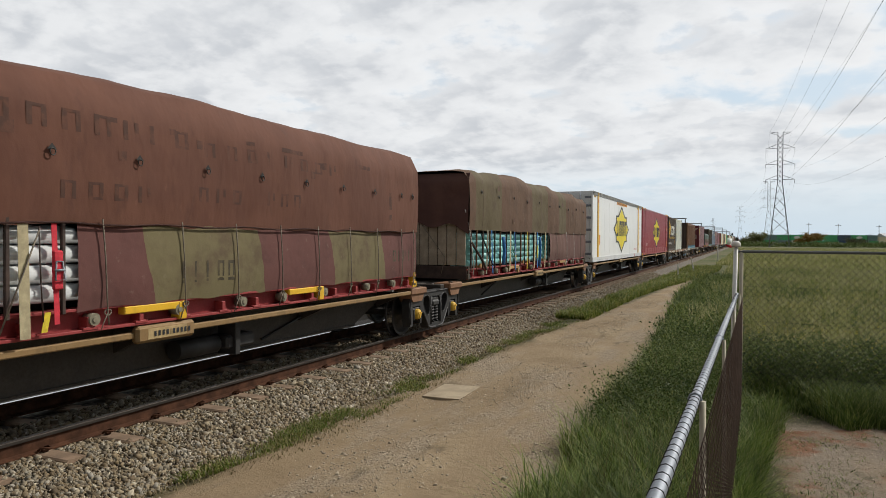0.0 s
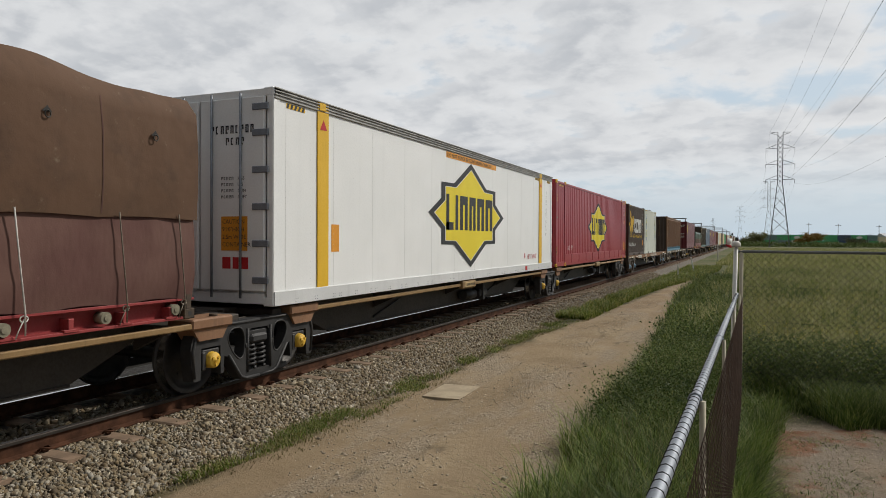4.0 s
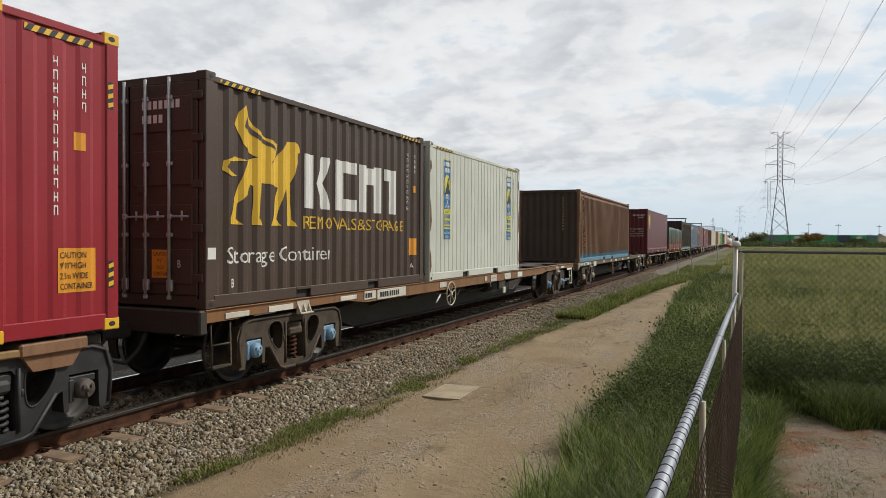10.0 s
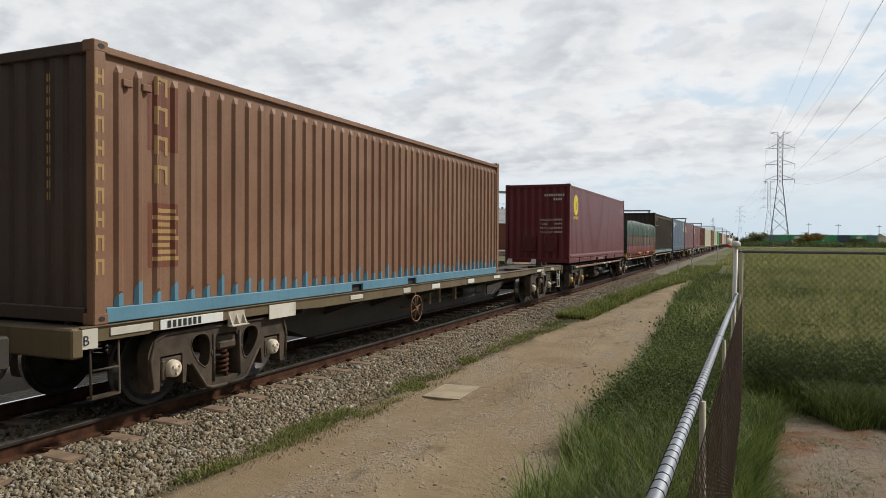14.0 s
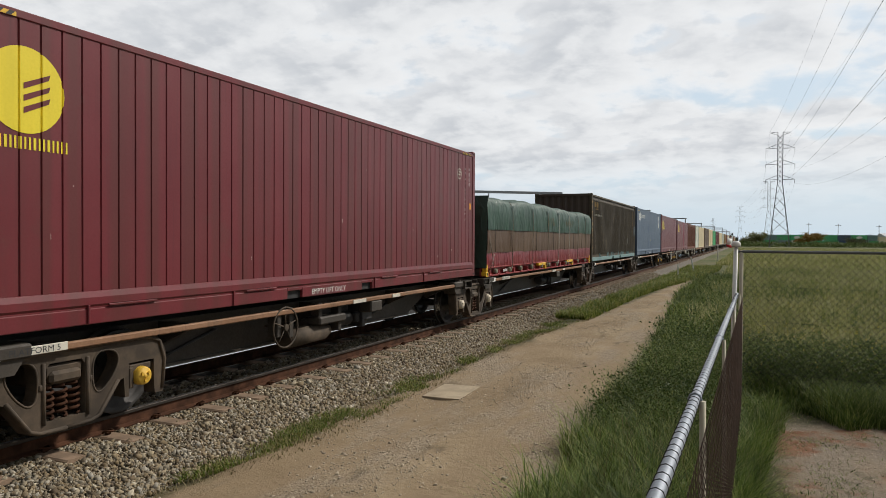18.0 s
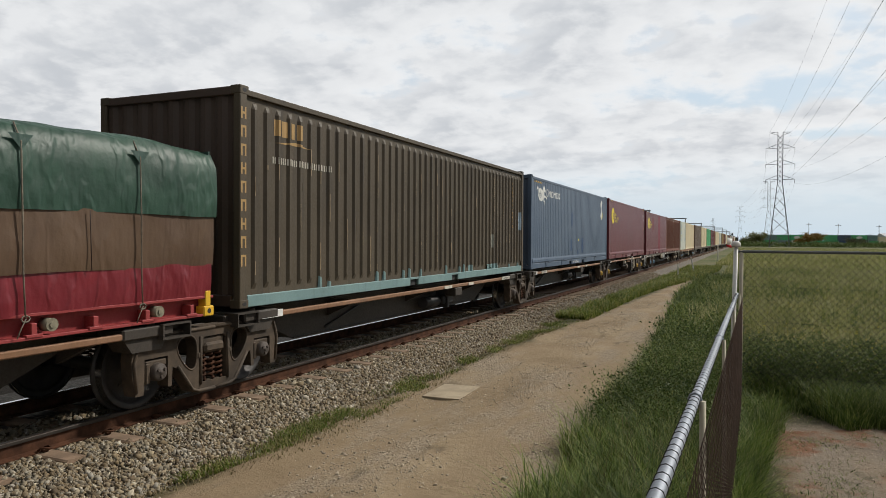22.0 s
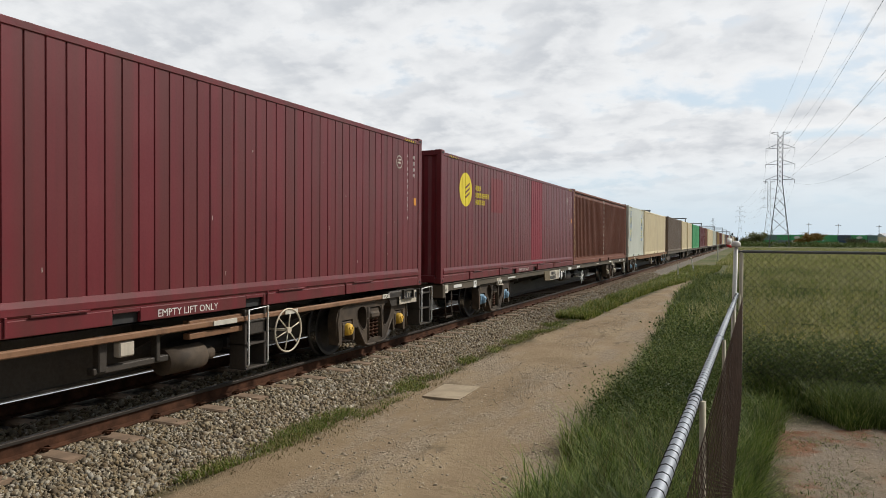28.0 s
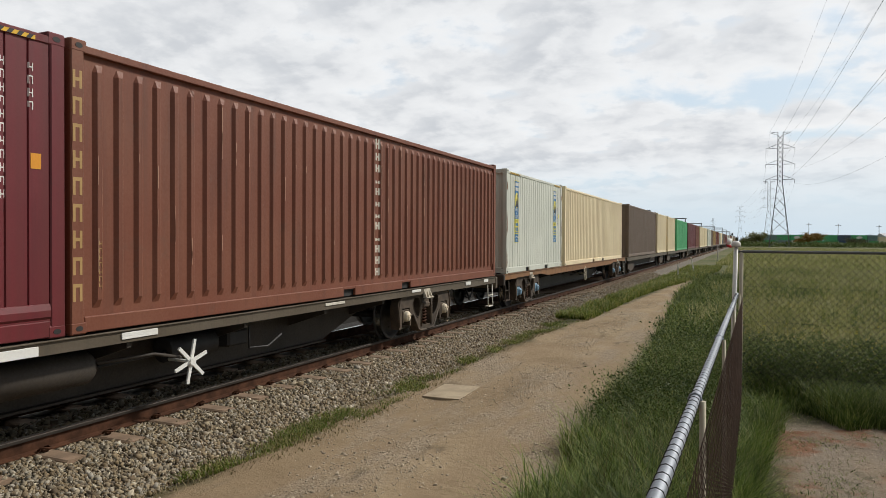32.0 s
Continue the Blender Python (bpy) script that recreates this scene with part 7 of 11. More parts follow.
def strap(c, y0, z0, y1, z1, mat, w=0.05, label="", x=1.285):
    vs = [(x, y0 - w / 2, z0), (x, y0 + w / 2, z0), (x + 0.004, y1 + w / 2, z1), (x + 0.004, y1 - w / 2, z1)]
    g = Geo(); g.add(vs + [(a - 0.004, b, d) for a, b, d in vs], [(0, 1, 2, 3), (7, 6, 5, 4), (0, 3, 7, 4), (1, 5, 6, 2), (0, 4, 5, 1), (3, 2, 6, 7)])
    return part("strap", g, mat, c, label)


def ring(c, y, z, x):
    g = Geo().tube([(x + 0.012, y + 0.03 * math.cos(a * 0.698), z - 0.02 + 0.034 * math.sin(a * 0.698)) for a in range(9)], 0.006, 5, True)
    g.add([(x + 0.004, y - 0.05, z + 0.0), (x + 0.004, y + 0.05, z + 0.0), (x + 0.004, y, z + 0.06)], [(0, 1, 2)])
    part("eyelet_ring", g, DARKWIRE, c, "steel ring on a cloth tab")


def patch(c, y, z, w, h, mat, x, tilt=0.0, name="patch"):
    g = Geo()
    ca, sa = math.cos(tilt), math.sin(tilt)
    g.add([(x, y + a * ca - b * sa, z + a * sa + b * ca) for a, b in ((-w / 2, -h / 2), (w / 2, -h / 2), (w / 2, h / 2), (-w / 2, h / 2))], [(0, 1, 2, 3)])
    part(name, g, mat, c)


def pipe_stack(c, y0, y1, mat, rows, z0, r, lengths, cols=2, seed=0):
    me = {}
    rng = random.Random(seed)
    for k in range(rows):
        for q in range(cols):
            y = y0 + rng.uniform(0.0, 0.15)
            for L in lengths:
                if y + 0.5 > y1:
                    break
                LL = min(L, y1 - y)
                key = round(LL, 1)
                if key not in me:
                    g = Geo().cyl((0, 0, 0), (0, key, 0), r, 14)
                    g.cyl((0, key - 0.16, 0), (0, key - 0.001, 0), r * 1.07, 14)
                    me[key] = g.mesh("pipe", mat)
                p = part("pipe", me[key], None, c)
                p.location = (1.14 - q * 2.1 * r, y, z0 + k * 2.06 * r)
                y += LL + 0.03


def load_rust():
    Y, L = -1.2, 13.35
    c = flat_rack(Y, L, "pipes under a rust-red canvas with a maroon and khaki skirt", "covered load", 1, (0.52, 0.73))
    path = [(1.265, 1.02), (1.285, 1.4), (1.28, 1.85), (1.26, 2.2), (1.12, 2.48), (0.85, 2.58), (0.0, 2.60), (-0.8, 2.5), (-1.2, 2.2), (-1.28, 1.6), (-1.26, 1.0)]

    def top(y):
        return -0.06 * max(0.0, 6.6 - y) + 0.05 * math.exp(-((y - 7.8) / 0.8) ** 2) + 0.004 * max(0.0, y - 8)
    part("upper_sheet", drape(0.0, L - 0.02, path, 4.0, 0.030, 0.035, 1.05, top=top), RUSTCLOTH, c, "rust-red canvas with faded stencil marks")
    part("lower_sheet", drape(5.9, L - 0.06, [(1.245, 0.20), (1.27, 0.45), (1.265, 0.85), (1.24, 1.12)], 9.0, 0.022, 0.03, 0.9), CAMO, c, "maroon and khaki patched canvas skirt")
    part("end_sheet", Geo().box(-1.2, 1.2, L - 0.05, L - 0.03, 0.25, 2.2), DARKCLOTH, c)
    part("far_sheet", drape(0.0, L, [(-1.24, 0.2), (-1.26, 1.1)], 2.0, 0.02), MAROONCLOTH, c)
    part("core", Geo().box(-1.0, 0.85, 0.1, L - 0.15, 0.22, 2.2), STAKE, c)
    pipe_stack(c, 0.1, 6.4, WHITEPIPES, 4, 0.40, 0.088, (6.2,), 2, 5)
    for y in (1.5, 2.9, 4.0, 4.6, 5.21, 5.75):
        part("stake", Geo().box(1.225, 1.262, y - 0.02, y + 0.02, 0.2, 1.1, 0.006), STAKE, c)
    strap(c, 5.33, 1.05, 5.35, 0.02, STRAPTAN, 0.10, "wide tan webbing strap")
    strap(c, 5.63, 1.05, 5.66, 0.12, STRAPRED, 0.055, "red webbing strap with a ratchet")
    part("ratchet", Geo().box(1.285, 1.325, 5.60, 5.70, 0.44, 0.80, 0.012), STRAPRED, c, "red ratchet body")
    part("ratchet_frame", Geo().tube([(1.33, 5.62, 0.70), (1.345, 5.60, 0.53), (1.345, 5.70, 0.53), (1.33, 5.68, 0.70), (1.33, 5.62, 0.70)], 0.009, 5).tube([(1.34, 5.60, 0.62), (1.34, 5.70, 0.62)], 0.012, 6), GALV, c, "steel ratchet frame")
    strap(c, 5.57, 0.24, 5.53, 0.06, STRAPYEL, 0.06)
    rope(c, [(1.30, 5.47, 1.02), (1.30, 5.49, 0.5), (1.28, 5.53, 0.12)], STAKE, 0.007)
    rope(c, [(1.30, 5.48, 1.0), (1.30, 5.33, 0.62), (1.28, 5.12, 0.08)])
    for y in (6.15, 7.2, 8.1, 9.0, 9.9, 10.8, 11.7, 12.6, 13.1):
        rope(c, [(1.295, y, 1.10), (1.30, y + 0.03, 0.7), (1.29, y + 0.06, 0.2), (1.26, y + 0.1, 0.05)])
        knot(c, y + 0.07, 0.18)
        rope(c, [(1.292, 0.2 + 0.35 * i, 1.05 + 0.012 * math.sin(i * 1.7)) for i in range(37)], DARKCLOTH, 0.011, "hem_rope")
    for i, y in enumerate((4.55, 5.6, 6.6, 7.6, 8.6, 9.6, 10.6, 11.6, 12.6, 13.05)):
        ring(c, y, 1.72, 1.30)
    # faded stencil marks and mends, lying on the folds of the canvas
    def patch(c, y, z, w, h, mat, x, tilt=0.0, name="patch"):
        zs, xs = [p[1] for p in path[:4]], [p[0] for p in path[:4]]
        if z < 1.1:
            zs, xs, sd, am = [0.20, 0.45, 0.85, 1.12], [1.245, 1.27, 1.265, 1.24], 9.0, 0.022
        else:
            sd, am = 4.0, 0.030
        ln = [(float(np.interp(q, zs, xs)) + 0.0025, q) for q in (z - h / 2, z, z + h / 2)]
        part(name, drape(y - w / 2, y + w / 2, ln, sd, am), mat, c)

    def letters(y, z, h, ws, mat, gap):
        rr = random.Random(int(y * 31 + z * 7))
        for w in ws:
            k = rr.randrange(4)
            patch(c, y, z, w * 0.24, h, mat, 1.303, 0.0, "stencil_mark")
            if k != 1:
                patch(c, y + w * 0.6, z + (0.0 if k else h * 0.2), w * 0.22, h * (1.0 if k else 0.55), mat, 1.303, 0.0, "stencil_mark")
            if k > 1:
                patch(c, y + w * 0.3, z + h * 0.42, w * 0.42, h * 0.15, mat, 1.302, 0.0, "stencil_mark")
            if k == 3:
                patch(c, y + w * 0.3, z - h * 0.42, w * 0.42, h * 0.15, mat, 1.302, 0.0, "stencil_mark")
            y += w + gap
    letters(4.35, 2.02, 0.2, [0.24] * 9, FADED, 0.11)
    letters(7.6, 1.96, 0.17, [0.22] * 8, FADED, 0.16)
    letters(5.72, 1.37, 0.17, [0.2] * 4, FADED, 0.1)
    letters(7.5, 1.43, 0.17, [0.19] * 3, FADED, 0.1)
    letters(8.75, 1.44, 0.17, [0.19] * 3, FADED, 0.1)
    letters(7.24, 0.53, 0.24, [0.14] * 5, FADED2, 0.05)
    letters(12.35, 0.62, 0.2, [0.15] * 4, FADED2, 0.06)
    for y, z, w, h in ((4.55, 2.12, 0.16, 0.09), (5.15, 1.88, 0.22, 0.12), (6.3, 2.1, 0.1, 0.05), (7.1, 2.1, 0.09, 0.07), (7.5, 2.0, 0.1, 0.1), (8.4, 2.12, 0.16, 0.05), (9.3, 2.12, 0.5, 0.06), (10.1, 2.0, 0.12, 0.1), (11.3, 2.1, 0.4, 0.06), (12.2, 1.5, 0.09, 0.5), (9.8, 1.85, 0.1, 0.1), (6.4, 1.75, 0.1, 0.1)):
        patch(c, y, z, w, h, FADED, 1.302, -0.1)
    return c


def load_pipes():
    Y, L = 14.85, 12.6
    c = flat_rack(Y, L, "turquoise pipes on a stake rack under an olive-brown canvas sheet", "covered load", 2, (0.28, 0.72), False)
    path = [(1.275, 1.12), (1.295, 1.5), (1.29, 2.0), (1.27, 2.42), (1.14, 2.66), (0.85, 2.72), (0.0, 2.70), (-0.8, 2.6), (-1.25, 2.3), (-1.29, 1.6), (-1.27, 1.0)]

    def top(y):
        return 0.03 * math.sin(y * 1.9 + 0.4) + 0.025 * math.sin(y * 3.7) - 0.012 * y - 0.085 * max(0.0, 2.6 - y)
    part("upper_sheet", drape(0.0, L, path, 14.0, 0.04, 0.05, 1.25, top=top), OLIVECLOTH, c, "olive-brown canvas sheet with seams")
    part("end_sheet", hanging(0.0, -1.27, 1.27, 1.32, 2.45, 3.0, 0.10, lambda u: -0.06 + 0.07 * math.sin(u * 17.0) - 0.16 * abs(2 * u - 1) ** 3), DARKCLOTH, c, "dark plum canvas end flap")
    part("lower_sheet", drape(7.08, L - 0.04, [(1.245, 0.22), (1.285, 0.5), (1.28, 0.9), (1.25, 1.16)], 19.0, 0.035, 0.04, 0.9), MAROONCLOTH, c, "dusty maroon canvas skirt")
    part("end_skirt", Geo().box(-1.2, 1.2, L - 0.04, L - 0.02, 0.25, 2.3), DARKCLOTH, c)
    part("far_sheet", drape(0.0, L, [(-1.25, 0.2), (-1.27, 1.2)], 22.0, 0.02), MAROONCLOTH, c)
    part("core", Geo().box(-1.15, 0.62, 0.12, L - 0.15, 0.22, 2.3), STAKE, c)
    for i in range(10):
        x = -1.16 + i * 0.235
        part("board", Geo().box(x, x + 0.215, 0.02, 0.06, 0.32, 1.45, 0.006), DUNNAGE, c)
    part("end_beam", Geo().box(-1.22, 1.22, -0.01, 0.1, 0.0, 0.3, 0.012), STAKE, c)
    pipe_stack(c, 0.12, 6.42, CYANPIPE, 5, 0.36, 0.078, (3.3, 3.1), 3, 8)
    pipe_stack(c, 6.62, 9.2, CYANPIPE, 5, 0.36, 0.078, (2.5,), 3, 9)
    n = 17
    for i in range(n):
        y = 0.16 + i * 6.9 / (n - 1) + (0.05 if i % 3 == 0 else -0.02)
        part("stake", Geo().box(1.225, 1.262, y - 0.018, y + 0.018, 0.2, 1.2, 0.006), STAKERUST if i % 2 else STAKE, c)
    for y, yy, m, w in ((1.25, 1.15, STRAPGREY, 0.09), (1.52, 1.62, STRAPBLUE, 0.06), (3.05, 2.98, STRAPTAN, 0.09), (3.4, 3.5, STRAPBLUE, 0.06), (4.6, 4.58, STRAPYEL, 0.055), (5.42, 5.32, STRAPTAN, 0.10), (5.64, 5.66, STRAPBLUE, 0.07), (6.6, 6.5, STRAPTAN, 0.10)):
        strap(c, y, 1.15, yy, 0.08, m, w, "webbing strap")
    strap(c, 3.46, 0.72, 3.52, 0.35, STRAPYEL, 0.065)
    strap(c, 5.65, 0.75, 5.65, 0.36, STRAPYEL, 0.062, "yellow strap label", 1.292)
    part("strap_bundle", Geo().tube([(1.31, 5.80, 1.0), (1.34, 5.76, 0.8), (1.32, 5.84, 0.62), (1.33, 5.77, 0.45), (1.30, 5.8, 0.12)], 0.04, 7), STRAPBLUE, c, "coiled blue strap")
    part("strap_bundle", Geo().tube([(1.31, 2.35, 0.98), (1.34, 2.30, 0.8), (1.32, 2.42, 0.62), (1.33, 2.33, 0.45), (1.30, 2.4, 0.28)], 0.045, 7), STRAPBLUE, c, "coiled blue strap")
    rope(c, [(1.30, 0.75, 1.05), (1.31, 1.1, 0.7), (1.30, 1.55, 0.3)], DARKWIRE, 0.016, "chain")
    rope(c, [(1.30, 0.1, 0.85), (1.33, 0.7, 0.45), (1.3, 1.1, 0.2)], STAKE, 0.03, "rubber_cord")
    for y in (7.9, 9.3, 10.4, 11.5, 12.3):
        rope(c, [(1.305, y, 1.18), (1.315, y + 0.04, 0.7), (1.30, y + 0.1, 0.25), (1.27, y + 0.12, 0.05)], WHITEROPE if y in (9.3, 10.4) else ROPE)
        knot(c, y + 0.1, 0.2, WHITEROPE if y in (9.3, 10.4) else None)
    rope(c, [(1.2, -0.05, 1.6), (1.28, 0.05, 1.1), (1.32, 0.2, 0.35), (1.3, 0.22, 0.1)], WHITEROPE, 0.011)
    for x0, x1 in ((-0.9, -0.7), (-0.1, 0.0), (0.1, 0.7)):
        rope(c, [(x0, -0.02, 1.25), (x1, -0.05, 0.5), (x1 - 0.1, -0.03, 0.12)])
    for i in range(10):
        ring(c, 0.7 + i * 1.25, 2.05 - 0.05 * (i % 2), 1.315)
    # seams of the joined sheets
    for y in (0.85, 2.6, 4.4, 6.1, 7.9, 9.6, 11.3):
        part("seam", drape(y, y + 0.014, [(1.281, 1.16), (1.3, 1.5), (1.295, 2.0), (1.275, 2.42), (1.145, 2.662)], 14.0, 0.04, 0, 1, 0.02, top=top), DARKCLOTH, c)
    for y, z, w, h in ((1.9, 2.2, 0.09, 0.12), (3.2, 1.45, 0.07, 0.1), (4.6, 2.0, 0.1, 0.1), (8.6, 2.1, 0.12, 0.12), (10.2, 1.9, 0.1, 0.1)):
        patch(c, y, z, w, h, DARKCLOTH, 1.335, 0.2)
    for x, z, w, h in ((-0.2, 2.35, 0.3, 0.16), (-0.7, 2.25, 0.14, 0.08), (-0.4, 2.05, 0.25, 0.07)):
        g = Geo().box(x - w / 2, x + w / 2, -0.115, -0.112, z - h / 2, z + h / 2)
        part("patch", g, FADED2, c)
    for y in (0.9, 4.4, 5.0, 6.5, 7.2):
        part("timber_block", Geo().box(1.10, 1.24, y - 0.05, y + 0.05, 0.22, 0.34, 0.006), TIMBER, c)
    return c


def load_green():
    Y, L = 113.1, 12.35
    c = flat_rack(Y, L, "load under a green vinyl sheet over brown and red vinyl skirts", "covered load", 3, (0.42, 0.72))
    path = [(1.285, 1.16), (1.295, 1.4), (1.28, 1.75), (1.2, 1.92), (1.0, 1.99), (0.0, 2.02), (-1.0, 1.99), (-1.25, 1.8), (-1.29, 1.1)]

    def top(y):
        return 0.018 * math.sin(y * 2.4) + 0.012 * math.sin(y * 5.1) + 0.08 * math.exp(-((y - 4.8) / 2.0) ** 2)

    def low(y):
        return 0.0
    part("upper_sheet", drape(0.02, L, path, 31.0, 0.035, 0.03, 2.4, 0.09, top=top), GREENVINYL, c, "crumpled glossy green vinyl sheet")
    part("middle_sheet", drape(0.04, L - 0.03, [(1.255, 0.58), (1.27, 0.8), (1.265, 1.2)], 37.0, 0.015, 0.02, 1.6), BROWNVINYL, c, "brown vinyl skirt")
    part("lower_sheet", drape(0.06, L - 0.05, [(1.235, 0.20), (1.25, 0.4), (1.245, 0.66)], 41.0, 0.02, 0.03, 1.1), REDVINYL, c, "creased red vinyl skirt")
    part("end_sheet", hanging(0.0, -1.27, 1.28, 0.22, 2.0, 7.0, 0.12), DARKGREEN, c, "dark green end flap")
    part("end_skirt", Geo().box(-1.2, 1.2, L - 0.04, L - 0.02, 0.2, 1.95), DARKGREEN, c)
    part("far_sheet", drape(0.0, L, [(-1.25, 0.2), (-1.27, 1.2)], 22.0, 0.02), BROWNVINYL, c)
    part("core", Geo().box(-1.1, 1.1, 0.12, L - 0.12, 0.22, 1.9), STAKE, c)
    for y, m in ((1.95, None), (3.9, None), (5.6, None), (7.0, WHITEROPE), (8.5, WHITEROPE), (9.9, None), (11.2, None)):
        rope(c, [(1.2, y, 1.93), (1.30, y, 1.75), (1.315, y, 1.2), (1.295, y + 0.02, 0.6), (1.28, y + 0.05, 0.2)], m)
        knot(c, y + 0.05, 0.2, m)
        part("sheet_tab", Geo().add([(1.295, y - 0.12, 1.82), (1.295, y + 0.12, 1.82), (1.306, y, 1.68)], [(0, 1, 2)]), DARKGREEN, c)
    for y in (0.55, 1.8, 3.0, 4.3, 6.3, 7.8, 9.2, 10.6):
        rope(c, [(1.295, y, 1.18), (1.29, y + 0.02, 0.6)], STAKE, 0.005, "cord")
    rope(c, [(1.29, 0.15, 0.9), (1.31, 0.3, 0.55), (1.28, 0.5, 0.15)])
    rope(c, [(1.29, 0.55, 0.6), (1.31, 0.3, 0.35), (1.28, 0.12, 0.1)])
    part("number", lie_on(*bars([0.035] * 6, 0.07, 0.35), None, 1.3, 0.085, 1.25), WHITEMARK, c)
    for y0, n, hgt in ((5.6, 3, 0.26), (8.0, 4, 0.2)):
        for i in range(n):
            patch(c, y0 + i * 0.3, 1.5, 0.05, hgt, MUSTARD, 1.318, 0.0, "stencil_mark")
            patch(c, y0 + i * 0.3 + 0.12, 1.5 + (0.05 if i % 2 else -0.05), 0.05, hgt * 0.6, MUSTARD, 1.318, 0.3, "stencil_mark")
    return c


load_rust()
load_pipes()
load_green()


# -- markings on the containers --
def star(c, prof, px, y, z, hw, hh):
    """Eight-pointed yellow emblem with a dark border; the maker's word is left as plain black bars."""
    def ring_pts(k):
        base = [(0, 1.0), (0.435, 0.56), (0.722, 0.55), (0.722, 0.27), (1.0, 0.0), (0.722, -0.27), (0.722, -0.55), (0.435, -0.56), (0, -1.0), (-0.435, -0.56), (-0.722, -0.55), (-0.722, -0.27), (-1.0, 0.0), (-0.722, 0.27), (-0.722, 0.55), (-0.435, 0.56)]
        return [(p * hw * k, q * hh * k) for p, q in base]
    b = mark(c, prof, px, "emblem", flat_shape([ring_pts(1.0)]), BLACKP, y, z, "dark-edged star emblem", lift=0.004)
    part("emblem_line", lie_on(*flat_shape([ring_pts(0.885)]), prof, y, z, px, lift=0.006), WHITEMARK, b, "thin white inner line")
    part("emblem_field", lie_on(*flat_shape([ring_pts(0.868)]), prof, y, z, px, lift=0.008), SIGNYEL, b, "yellow field")
    wds = [0.13, 0.05, 0.15, 0.13, 0.15, 0.16]
    tot = sum(wds) + 5 * 0.035
    k = hw * 1.24 / tot
    yy = -hw * 0.62
    shapes = []
    hgt = hh * 0.64
    for i, w in enumerate(wds):
        w *= k
        if i in (0,):
            shapes += [rect(yy, yy + w * 0.4, -hgt / 2, hgt / 2), rect(yy, yy + w, -hgt / 2, -hgt * 0.28)]
        elif i == 1:
            shapes += [rect(yy, yy + w, -hgt / 2, hgt / 2)]
        else:
            shapes += [rect(yy, yy + w * 0.38, -hgt / 2, hgt / 2), rect(yy + w * 0.62, yy + w, -hgt / 2, hgt / 2), rect(yy + w * 0.38, yy + w * 0.62, hgt * 0.24, hgt / 2)]
        yy += w + 0.035 * k
    part("emblem_bar", lie_on(*many(*shapes), prof, y, z + hh * 0.03, px, lift=0.011), BLACKP, b)["kind"] = "stuff"


def code_column(c, prof, px, y, z, n, h=0.075, step_=0.115, mat=None, w=0.05):
    """Container numbers, written downwards, as plain bars."""
    r = mark(c, prof, px, "code_bars", many(*[rect(q, q + w * 0.2, -i * step_ + (0 if q or i % 3 else h * 0.3), -i * step_ + h) for i in range(n) for q in (0, w * 0.7)], *[rect(w * 0.2, w * 0.7, -i * step_ + h * (0.85 if i % 2 else 0.4), -i * step_ + h * (1.0 if i % 2 else 0.55)) for i in range(n)]), mat or WHITEMARK, y, z)
    r["kind"] = "stuff"


def end_code(c, x, y, z, n, h, pitch, mat):
    """A row of number shapes on an end wall, thin strokes."""
    g = Geo()
    t = h * 0.16
    for i in range(n):
        q = x + i * pitch
        g.box(q, q + t, y - 0.003, y, z, z + h)
        if i % 4 != 1:
            g.box(q + pitch * 0.6 - t, q + pitch * 0.6, y - 0.003, y, z + (h * 0.45 if i % 3 == 0 else 0), z + h)
        g.box(q + t, q + pitch * 0.6 - t, y - 0.003, y, z + h - t, z + h)
        if i % 2:
            g.box(q + t, q + pitch * 0.6 - t, y - 0.003, y, z, z + t)
    part("code_bars", g, mat, c)["kind"] = "stuff"


def end_words(c, text, x, y, z, size, mat, wide=1.0):
    v, f = words(text, size, mat)
    part("lettering", Geo().add([(p[1] * wide + x, y, p[2] + z) for p in v], f), mat, c)


def side_words(c, prof, px, text, size, mat, y, z, sy=1.0, name="lettering", label=""):
    v, f = words(text, size, mat)
    return mark(c, prof, px, name, (v, f), mat, y, z, label, sy)


def disc(c, prof, px, y, z, r, label="round yellow emblem"):
    pts = [(r * math.cos(a * math.pi / 18), r * math.sin(a * math.pi / 18)) for a in range(36)]
    d = mark(c, prof, px, "emblem", flat_shape([pts]), SIGNYEL, y, z, label)
    sh = []
    for i in range(3):
        q = -0.06 + i * -0.28
        sh.append(([(0, -0.05 * r, (q + 0.22) * r), (0, 0.62 * r, (q + 0.52) * r), (0, 0.58 * r, (q + 0.38) * r), (0, -0.05 * r, (q + 0.08) * r)], [(0, 1, 2, 3)]))
    return d, sh


